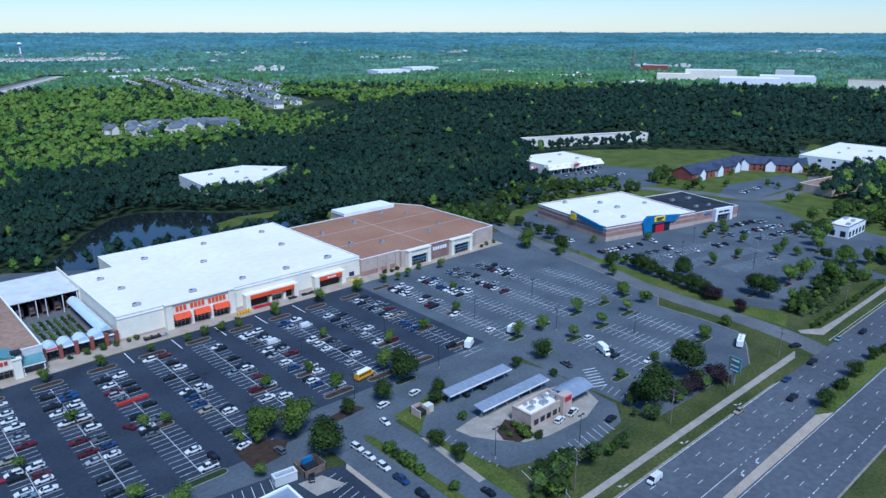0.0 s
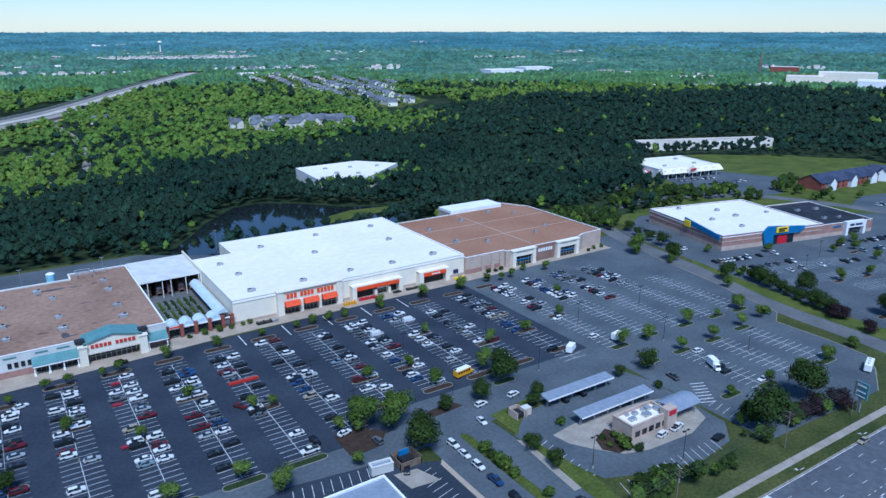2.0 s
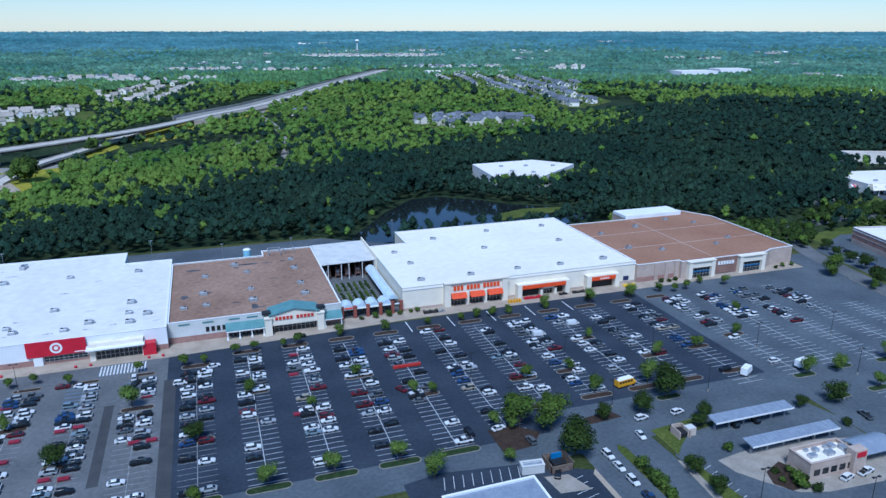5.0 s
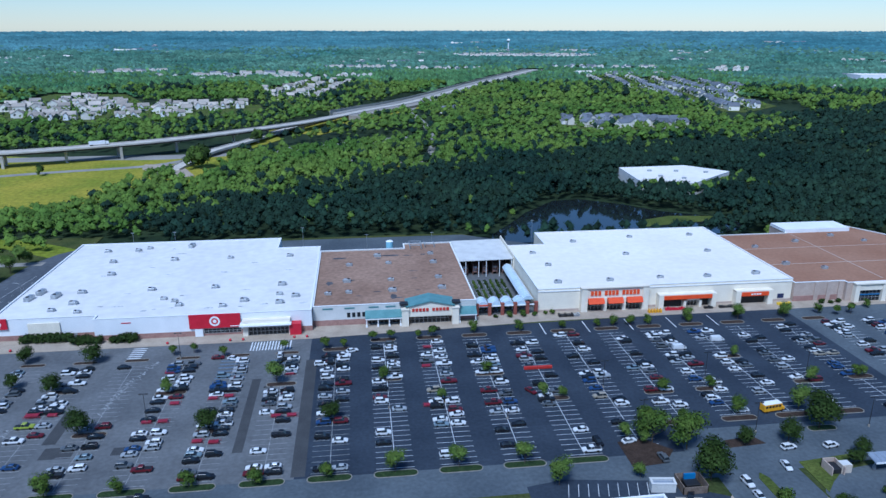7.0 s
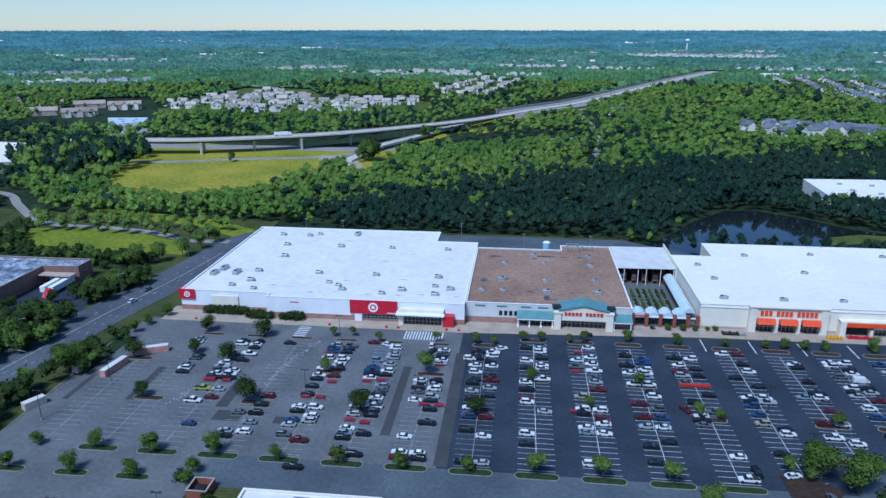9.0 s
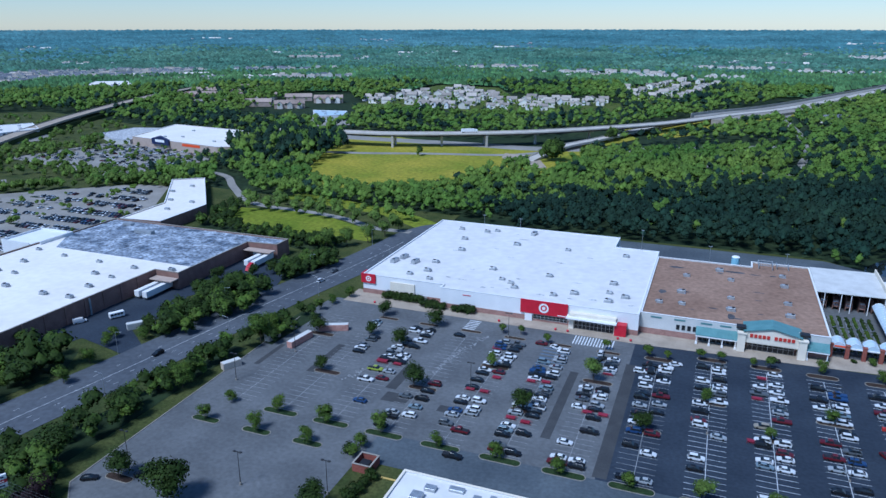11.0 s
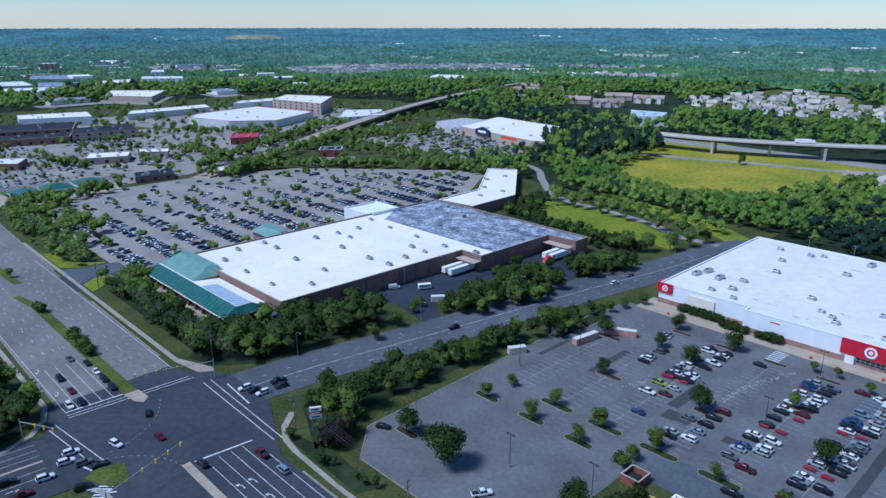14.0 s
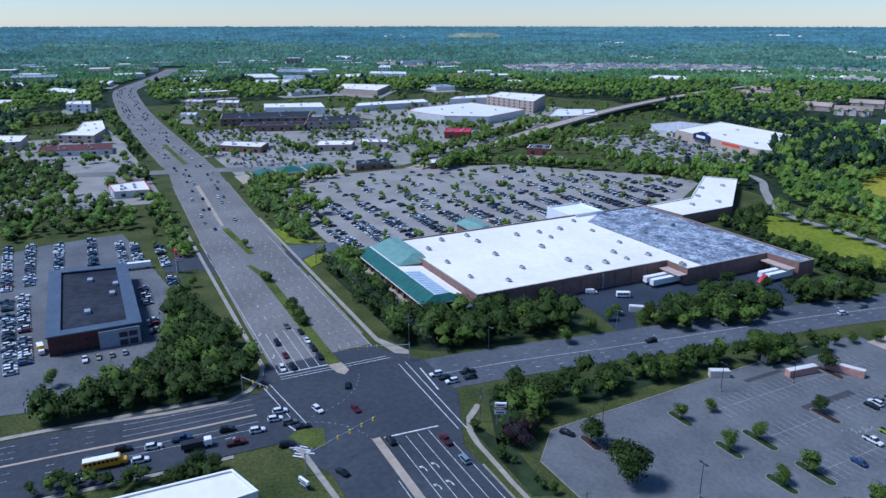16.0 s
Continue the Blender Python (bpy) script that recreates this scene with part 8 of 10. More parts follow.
def far_house(x, y, w, d, h, roof, turn):
    z, c, s = land(math.hypot(x, y)) - .5, math.cos(turn), math.sin(turn)
    m = len(hv)
    for px, py, pz in ((-w, -d, 0), (w, -d, 0), (w, d, 0), (-w, d, 0), (-w, -d, h), (w, -d, h), (w, d, h), (-w, d, h), (-w, 0, h + 3.5), (w, 0, h + 3.5)):
        hv.append((x + c * px - s * py, y + s * px + c * py, z + pz))
    for f, t in (((0, 1, 5, 4), 0), ((1, 2, 6, 9, 5), 0), ((3, 0, 4, 8, 7), 0), ((4, 5, 9, 8), roof), ((6, 7, 8, 9), roof)):
        hf.append(tuple(m + q for q in f))
        hm.append(t)


for cx, cy, a, b, n, k in TOWNS:
    r = math.hypot(cx, cy)
    for j in range(n):
        u, v = ra.uniform(-1, 1), round(ra.uniform(-1, 1) * b / 22) * 22 / b
        if u * u + v * v > 1.1:
            continue
        x, y = cx - cy / r * u * a + cx / r * v * b, cy + cx / r * u * a + cy / r * v * b
        if not is_clear(x, y):
            far_house(x, y, ra.uniform(6, 9), ra.uniform(5, 6.5), ra.uniform(6, 8), ra.choice((1, 1, 2)) if k == 0 else ra.choice((2, 2, 2, 1)), math.atan2(cy, cx) - math.pi / 2 + ra.choice((0, 1.57)) + ra.gauss(0, .1))
for i in range(46):
    q, a = ra.uniform(1450, 3800), radians(ra.uniform(14, 186))
    for j in range(ra.randrange(3, 12)):
        r, b = q + ra.gauss(0, 40), a + ra.gauss(0, 60) / q
        x, y = r * math.cos(b), r * math.sin(b)
        if y > 150 and not is_clear(x, y):
            k = ra.choice((1, 1, 1, 1, 3.5))
            far_house(x, y, 8 * k, 6 * (k + 1) / 2, 8, ra.choice((0, 1, 2)), ra.uniform(0, 3))


# bare tan hill on the horizon
DRYHILL = surf("dry_hill_grass", (.2, .24, .15), (.32, .3, .2), .01, .95, famount=.3, fscale=.05)
hill = bmesh.new()
hx, hy = -3133, 1773
ux, uy = hx / math.hypot(hx, hy), hy / math.hypot(hx, hy)
ring = lambda a, b, z: [(hx - uy * a * math.cos(2 * math.pi * k / 16) + ux * b * math.sin(2 * math.pi * k / 16), hy + ux * a * math.cos(2 * math.pi * k / 16) + uy * b * math.sin(2 * math.pi * k / 16), z) for k in range(16)]
hull(hill, ring(210, 80, land(3600) - 10), ring(90, 30, land(3600) + 24))
bmesh.ops.recalc_face_normals(hill, faces=hill.faces)
single("hill", hill, DRYHILL, "bare tan hill above the distant forest", "hill", kind="structure")


# ---------- houses ----------
def house(seed, roof):
    rng = random.Random(seed)
    e = thing("house", "two-storey suburban house with pale siding and %s shingle roof" % ("blue-grey" if roof is SLATEB else "light grey"), "house", "suburban houses")
    w, d = rng.uniform(12, 15), rng.uniform(10, 12)
    gabled(e, 0, 0, w, d, 6.2, 3.8, 0, SIDING, roof)
    gabled(e, -w * .22, -d * .42, d * .75, w * .38, 5.8, 3.2, 90, WHITEW, roof)
    return e


def flats():
    e = thing("apartment_house", "three-storey tan apartment house with brown shingle roof", "apartments", "apartment houses")
    gabled(e, 0, 0, 46, 15, 7, 5, 0, TANW, ROOFBR)
    for x in (-15, 0, 15):
        gabled(e, x, -6.5, 9, 8, 6.8, 3.6, 90, SIDING, ROOFBR)
    return e


HOUSES = {"grey": [house(i, SHINGLE) for i in range(3)], "blue": [house(i + 5, SLATEB) for i in range(3)], "flats": [flats()]}
rh = random.Random(21)
first = set()
placed = []


def settle(poly, n, face, kind="grey", pitch=18.0, depth=46.0):
    """Houses in rows along streets that run at face degrees through a polygon of the plan, back to back."""
    c, s = math.cos(radians(face)), math.sin(radians(face))
    cx, cy = sum(p[0] for p in poly) / len(poly), sum(p[1] for p in poly) / len(poly)
    spots = []
    for j in range(-14, 15):
        for i in range(-24, 25):
            u, v = i * pitch + rh.uniform(-2, 2) + (j % 2) * 6, j * depth + 5 * math.sin(i * .3) + rh.uniform(-2, 2)
            x, y = cx + c * u - s * v, cy + s * u + c * v
            if inside(x, y, poly) and rh.random() < .72:
                spots.append((x, y, face + (180 if j % 2 else 0)))
    spots.sort(key=lambda q: q[0] ** 2 + q[1] ** 2)
    for x, y, a in spots[n:]:
        far_house(x, y, rh.uniform(6.5, 8), rh.uniform(5, 6), 6.4, rh.choice((1, 2, 2)) if kind == "blue" else 1, radians(a + rh.choice((0, 90))))
        placed.append((x, y))
    for x, y, a in spots[:n]:
        if any((x - p) ** 2 + (y - q) ** 2 < (pitch * .75) ** 2 for p, q in placed):
            continue
        placed.append((x, y))
        h = HOUSES[kind][rh.randrange(len(HOUSES[kind]))]
        m = pose(x, y, 0, 0, 0, a + rh.choice((0, 0, 90)) * (kind != "flats") + rh.uniform(-8, 8)) @ Matrix.Scale(rh.uniform(.92, 1.1), 4)
        if h.name not in first:
            first.add(h.name)
            h.matrix_basis = m
        else:
            copy_thing(h, m)


settle([(-560, 1085), (-520, 1010), (-440, 1010), (-330, 985), (-180, 1060), (-150, 1180), (-330, 1200), (-470, 1330)], 84, 8, "grey", 20, 44)
settle(CLEAR[9], 22, 14, "blue", 16, 26)
settle(CLEAR[10], 84, 78, "blue", 17, 46)
settle(CLEAR[11], 26, 80, "grey", 22)
settle([(-910, 1030), (-785, 985), (-616, 893), (-575, 960), (-600, 1060), (-732, 1112), (-850, 1180)], 18, 28, "flats", 56, 36)
settle([(120, 1020), (170, 1010), (165, 1060), (130, 1070)], 3, 30, "blue")
town = new("distant_houses", quad_mesh("distant_houses", hv, hf, [SIDING, SHINGLE, SLATEB], hm))
tagged(town, "scattered pale houses far off among the trees", "houses", kind="stuff")
# garden trees between the houses
items = []
for a, b in placed:
    for i in range(11):
        u, r = rh.uniform(0, 6.28), rh.uniform(11, 26)
        x, y = a + r * math.cos(u), b + r * math.sin(u)
        if all((x - c) ** 2 + (y - d) ** 2 > 120 for c, d in placed):
            items.append((x, y, -.3, rh.uniform(.35, .8), 1, rh.uniform(0, 6), rh.randrange(4), rh.choice((0, 0, 1))))
join_trees("garden_trees", "garden trees between the suburban houses", items, mid_t, [CAN_H, CAN_P])

# ---------- vehicles ----------
def ring(x, w, z0, z1, tuck=.9):
    zm = z0 + (z1 - z0) * .45
    return [(x, -w * .94, z0), (x, -w, zm), (x, -w * tuck, z1), (x, w * tuck, z1), (x, w, zm), (x, w * .94, z0)]


def loft(bm, sections):
    rows = [[bm.verts.new(p) for p in s] for s in sections]
    n = len(rows[0])
    for a, b in zip(rows, rows[1:]):
        for i in range(n):
            j = (i + 1) % n
            bm.faces.new((a[i], b[i], b[j], a[j]))
    bm.faces.new(rows[0])
    bm.faces.new(rows[-1][::-1])
    bmesh.ops.recalc_face_normals(bm, faces=bm.faces)


SHAPES = {
    # lower body sections (x, half width, bottom, top); cabin: base x0 x1, roof x0 x1, base z, roof z, half widths
    "sedan": ([(-2.35, .76, .38, .78), (-2.15, .88, .28, .94), (-1.2, .91, .24, .98), (.9, .91, .24, .95), (1.8, .89, .25, .84), (2.2, .84, .3, .76), (2.38, .7, .38, .66)], (-1.95, 1.1, -1.1, .2, .94, 1.44, .83, .62), (1.42, -1.38, .33)),
    "suv": ([(-2.35, .82, .42, 1.0), (-2.2, .92, .34, 1.08), (-1.2, .95, .3, 1.1), (.9, .95, .3, 1.08), (1.7, .93, .32, 1.0), (2.2, .88, .36, .92), (2.38, .74, .44, .8)], (-2.25, 1.15, -1.85, .3, 1.06, 1.72, .87, .7), (1.45, -1.4, .37)),
    "pickup": ([(-2.9, .9, .5, 1.02), (-2.8, .96, .42, 1.1), (-.6, .97, .4, 1.1), (1.2, .97, .4, 1.1), (2.2, .95, .42, 1.06), (2.75, .9, .46, 1.0), (2.9, .78, .52, .85)], (-.75, 1.55, -.55, .75, 1.08, 1.85, .88, .72), (1.9, -1.75, .4)),
    "van": ([(-2.7, .9, .42, 1.9), (-2.6, .98, .35, 2.15), (-.5, 1.0, .32, 2.2), (1.0, 1.0, .32, 2.15), (1.75, .97, .34, 1.2), (2.5, .9, .38, 1.05), (2.7, .78, .46, .9)], (.6, 1.95, .5, 1.2, 1.15, 2.12, .93, .8), (1.75, -1.7, .37)),
}
WORDS = {"w": "white", "s": "silver", "g": "grey", "k": "black", "r": "red", "b": "blue", "t": "pale blue", "e": "beige", "y": "yellow", "o": "green"}
wheel_bm = bmesh.new()
post(wheel_bm, (0, -.11, 0), (0, .11, 0), .35, .35, 12)
WHEEL = mesh_of("wheel", wheel_bm, RUBBER)
CARS = {}


def car(kind, colour):
    if (kind, colour) in CARS:
        return CARS[kind, colour]
    secs, cab, wh = SHAPES[kind]
    bm = bmesh.new()
    loft(bm, [ring(*s) for s in secs])
    x0, x1, r0, r1, zb, zr, wb, wr = cab
    hull(bm, [(r0 - .05, -wr, zr - .02), (r1 + .05, -wr, zr - .02), (r1 + .05, wr, zr - .02), (r0 - .05, wr, zr - .02)], [(r0 + .08, -wr + .08, zr + .05), (r1 - .1, -wr + .08, zr + .05), (r1 - .1, wr - .08, zr + .05), (r0 + .08, wr - .08, zr + .05)])
    for t in (0.0, .5):
        for sg in (-1, 1):
            xa, xb = x0 + (x1 - x0) * t, r0 + (r1 - r0) * t
            post(bm, (xa + .05, sg * (wb + .012), zb), (xb + .02, sg * (wr + .012), zr), .05, .04, 4)
    e = new("car" if kind in ("sedan", "suv") else ("pickup_truck" if kind == "pickup" else "van"), mesh_of("car_body", bm, PAINT[colour]))
    nm = {"sedan": "saloon car", "suv": "sport utility car", "pickup": "pickup truck", "van": "delivery van"}[kind]
    tagged(e, "%s %s standing on the asphalt" % (WORDS[colour], nm), "car" if kind in ("sedan", "suv") else nm, "vehicles in the lots and streets")
    bm = bmesh.new()
    hull(bm, [(x0, -wb, zb - .03), (x1, -wb, zb - .03), (x1, wb, zb - .03), (x0, wb, zb - .03)], [(r0, -wr, zr), (r1, -wr, zr), (r1, wr, zr), (r0, wr, zr)])
    part("cabin_glass", bm, GLASSD, e, "dark tinted windows")
    if kind == "pickup":
        part("bed", boxes((-2.75, -.78, 1.05, -.85, .78, 1.13)), BLACKP, e, "dark open load bed")
    for xx in wh[:2]:
        for sg in (-1, 1):
            o = part("wheel", WHEEL, None, e)
            o.location, o.scale = (xx, sg * (secs[2][1] - .1), wh[2]), (wh[2] / .35,) * 3
    CARS[kind, colour] = e
    e["free"] = 1
    return e


def put_car(kind, colour, x, y, heading, z=.05):
    e = car(kind, colour)
    m = pose(x, y, z, 0, 0, heading)
    if e.get("free"):
        del e["free"]
        e.matrix_basis = m
        return e
    return copy_thing(e, m)


FAR_CARS = []     # x, y, heading, kind, colour


def join_cars(name, label, items):
    """Many distant parked cars in one mesh."""
    cols = list(PAINT)
    mats = [PAINT[c] for c in cols] + [GLASSD, RUBBER]
    V, F, M = [], [], []
    for x, y, hd, kind, c in items:
        secs, cab, wh = SHAPES[kind]
        bm_v, bm_f, bm_m = [], [], []
        for s in (secs[0], secs[1], secs[3], secs[-1]):
            bm_v += ring(*s)
        for k in range(3):
            for i in range(6):
                j = (i + 1) % 6
                bm_f.append((k * 6 + i, k * 6 + 6 + i, k * 6 + 6 + j, k * 6 + j))
                bm_m.append(cols.index(c))
        bm_f += [tuple(range(6)), tuple(range(23, 17, -1))]
        bm_m += [cols.index(c)] * 2
        x0, x1, r0, r1, zb, zr, wb, wr = cab
        m = len(bm_v)
        bm_v += [(x0, -wb, zb), (x1, -wb, zb), (x1, wb, zb), (x0, wb, zb), (r0, -wr, zr), (r1, -wr, zr), (r1, wr, zr), (r0, wr, zr)]
        for f, mm in (((0, 1, 5, 4), len(cols)), ((1, 2, 6, 5), len(cols)), ((2, 3, 7, 6), len(cols)), ((3, 0, 4, 7), len(cols)), ((4, 5, 6, 7), cols.index(c))):
            bm_f.append(tuple(m + q for q in f))
            bm_m.append(mm)
        for xx in wh[:2]:
            m = len(bm_v)
            w, r = secs[2][1] - .02, wh[2]
            bm_v += [(xx - r, -w, r * .5), (xx - r, -w, r * 1.5), (xx + r, -w, r * 1.5), (xx + r, -w, r * .5), (xx - r * .6, -w, 0), (xx + r * .6, -w, 0)]
            bm_v += [(a, -b, d) for a, b, d in bm_v[m:m + 6]]
            bm_f += [(m, m + 4, m + 5, m + 3, m + 2, m + 1), (m + 6, m + 7, m + 8, m + 9, m + 11, m + 10), (m + 4, m + 10, m + 11, m + 5), (m, m + 6, m + 10, m + 4), (m + 3, m + 5, m + 11, m + 9)]
            bm_m += [len(cols) + 1] * 5
        cs, sn, b = math.cos(radians(hd)), math.sin(radians(hd)), len(V)
        V += [(x + cs * p[0] - sn * p[1], y + sn * p[0] + cs * p[1], p[2] + .05) for p in bm_v]
        F += [tuple(b + q for q in f) for f in bm_f]
        M += bm_m
    return tagged(new(name, quad_mesh(name, V, F, mats, M)), label, "cars", kind="stuff")


rcar = random.Random(12)


def any_colour():
    return rcar.choices("wsgkrbte", (30, 18, 16, 19, 6, 7, 4, 3))[0]


def any_kind():
    return rcar.choices(("sedan", "suv", "pickup"), (48, 42, 10))[0]


# who stands where in the main lot: one text for each side of a row, from the drive to the stores
STALLS = {
    (1, -1): ".........................wt",
    (1, 1): "................kwg.gk.....",
    (2, -1): ".........w..o..kwgsw..g..wk",
    (2, 1): "....b.....r.s..kww..k.w.kwk",
    (3, -1): "k.ks...g..................k",
    (3, 1): "...w.t.k.k.r...............",
    (4, -1): "...g.sb.kw..k.k.kw.w..w.bbs",
    (4, 1): "..r...sw.w.......r.kwww.kkg",
    (5, -1): "rg.ktw..s.w..k...wkbb.t....",
    (5, 1): "k...k...kkwgwkgt..kw.s.ss.w",
    (6, -1): "rw..w.......w.gksw......k..",
    (6, 1): "kw.....k..k.ks.wsk....swkgw",
    (7, -1): "k.....k..b.w.k.s.kk.w.w.kkk",
    (7, 1): "s....w...r....k.s.rk..wk.ww",
    (8, -1): "....k.w......wr.k.w...k.w...k.",
    (8, 1): "...........s.......w.gww.k.wwg",
    (9, -1): ".w.....tw..kw..e.......g.w....",
    (9, 1): ".......w.wr.w....r.sg.w.w.w..w",
    (10, -1): "..k..k...s.r..r....w..w.k..k..",
    (10, 1): "......k..w.b.g..wk.w.tww.bb...",
    (11, -1): "..........gkw..k....g.sr.w.k..",
    (11, 1): "w...w........g...k....k.k..w..",
    (12, -1): ".....k.....e.b.bkw....k......w",
    (12, 1): ".........wk.....sw..k...w.k..r",
    (13, -1): "...w..r.....t...........",
    (13, 1): "..w...w..r.gwk..k...kw..",
    (14, -1): "..bwk...b.w..skw..g.gww.",
    (14, 1): "w....w.w....r.sk.W.wk.w.",
    (15, -1): "....s.....w.w.w.....s.b.",
    (15, 1): "......w.k..gk......W..w.",
    (16, -1): ".w.....w..s.g.gk..k.w...",
    (16, 1): "......r.....w......k....",
    (17, -1): "...k.......b.bb..........k..",
    (18, -1): "...w.......w....kr......wk.r",
    (19, -1): ".................k...bb.wrkw",
    (20, -1): ".............r.wkrwk.....s..",
    (21, -1): "....................w..kg.g.",
    (21, 1): "........................k...",
    (23, -1): "....kk.....",
    (23, 1): "w.........w",
}
count = 0
for ri, (x, y0, y1, kind) in enumerate(ROWS):
    n = int((y1 - y0) / PITCH)
    for side in (-1, 1):
        text = STALLS.get((ri, side), "").ljust(n, ".")
        for i in range(n):
            c = text[i]
            if c == "." and 17 <= ri <= 21 and y0 + i * PITCH > 222 and rcar.random() < (.55 if ri < 20 else .3):
                c = any_colour()
            if c == ".":
                continue
            y = y0 + (i + .5) * PITCH
            kd = any_kind()
            px, hd = x + side * 2.75 + rcar.uniform(-.35, .35), rcar.choice((0, 180)) + rcar.uniform(-2, 2)
            count += y < 218
            if c == "W":
                kd, c = "van", "w"
            if y < 218 and count <= 250:
                put_car(kd, c, px, y, hd)
            else:
                FAR_CARS.append((px, y, hd, kd, c))


def fill_lot(rows_, share):
    for x, y, dx, dy, n, hd in rows_:
        for i in range(n):
            if rcar.random() < share:
                FAR_CARS.append((x + dx * i, y + dy * i, hd + rcar.choice((0, 180)), any_kind(), any_colour()))


# car dealer: close rows on all sides
fill_lot([(-438, -42, 2.7, .13, 30, 92), (-346, -37, 2.7, .2, 30, 92), (-350, -31, 2.7, .15, 29, 92), (-439, -31, 2.7, .07, 28, 90), (-432, -17, 2.7, 0, 19, 90), (-433, -1, 2.7, 0, 19, 90), (-419, 13, 2.7, 0, 16, 92), (-413, 20, 2.7, 0, 14, 92),
          (-402, 32, 2.7, 0, 14, 95), (-349, 32, 2.7, 0, 23, 95), (-338, 18.5, 2.7, 0, 9, 92), (-296, 18.5, 2.7, 0, 6, 92), (-268, -12, 0, 4.5, 5, 2)], .88)
# supermarket front lot
LOT10 = [(-540, 142), (-470, 123), (-355, 122), (-346, 150), (-346, 300), (-350, 350), (-396, 415), (-516, 330), (-540, 250)]
for i in range(15):
    for d in (-2.7, 2.7):
        for j in range(70):
            x, y = -350 - 2.7 * j, 128.6 + 19.4 * i + d
            if inside(x, y, LOT10) and min(abs(x + 403), abs(x + 455), abs(x + 497)) > 4 and rcar.random() < (.74 if j < 19 else (.42 if j < 38 else .1)):
                FAR_CARS.append((x, y, 90 + rcar.choice((0, 180)), any_kind(), any_colour()))
for i in range(9):
    for s in (-2.6, 2.6):
        fill_lot([(-590 + i * 17.5 + s, 480, 0, 2.8, 30, 0)], .42)
for i in range(14):
    for s in (-2.6, 2.6):
        fill_lot([(-845 + i * 18 + s, 118 + (i % 3) * 6, 0, 2.8, 26, 0), (-840 + i * 16 + s, 230, 0, 2.8, 20, 0)], .33)
fill_lot([(-560, 36, 2.8, 0, 14, 90), (-540, -10, 0, 2.8, 15, 0), (-520, -30, 0, 2.8, 20, 0), (-640, -20, 2.8, 0, 20, 90), (-720, -50, 0, 2.8, 22, 0), (-820, -40, 0, 2.8, 24, 0)], .5)
# electronics store lot, turned with the store
for x0, y0, n_, sh in ((318, 222, 16, .6), (316, 208, 16, .55), (323, 196, 24, .3), (324, 183, 22, .12), (398, 205, 22, .4), (402, 190, 22, .35), (408, 176, 20, .3), (430, 196, 16, .4), (345, 160, 14, .05)):
    c, s = math.cos(radians(-12)), math.sin(radians(-12))
    for i in range(n_):
        if rcar.random() < sh:
            FAR_CARS.append((x0 + c * i * 2.75, y0 + s * i * 2.75, 78 + rcar.choice((0, 180)), any_kind(), any_colour()))
fill_lot([(322, 246, .9, 2.7, 18, -12), (470, 372, 2.8, -.5, 16, 80), (480, 350, 2.8, -.5, 14, 80), (520, 240, 2.8, 0, 20, 90), (415, 380, 2.8, -.5, 8, 80)], .55)
# queues on the distant highway
for lane, sh in ((-13, .22), (-9.3, .3), (-5.6, .3), (5, .35), (8.7, .35), (12.4, .2)):
    for q0, q1 in zip(HWY, HWY[1:]):
        if -1500 < q0[0] < -410 and rcar.random() < sh * (1.0 if q0[0] > -900 else 1.6):
            dd = Vector((q1[0] - q0[0], q1[1] - q0[1])).normalized()
            FAR_CARS.append((q0[0] - dd.y * lane, q0[1] + dd.x * lane, math.degrees(math.atan2(dd.y, dd.x)) + (180 if lane < 0 else 0), any_kind(), any_colour()))
join_cars("parked_cars", "rows of parked cars in the lots, many colours", FAR_CARS)

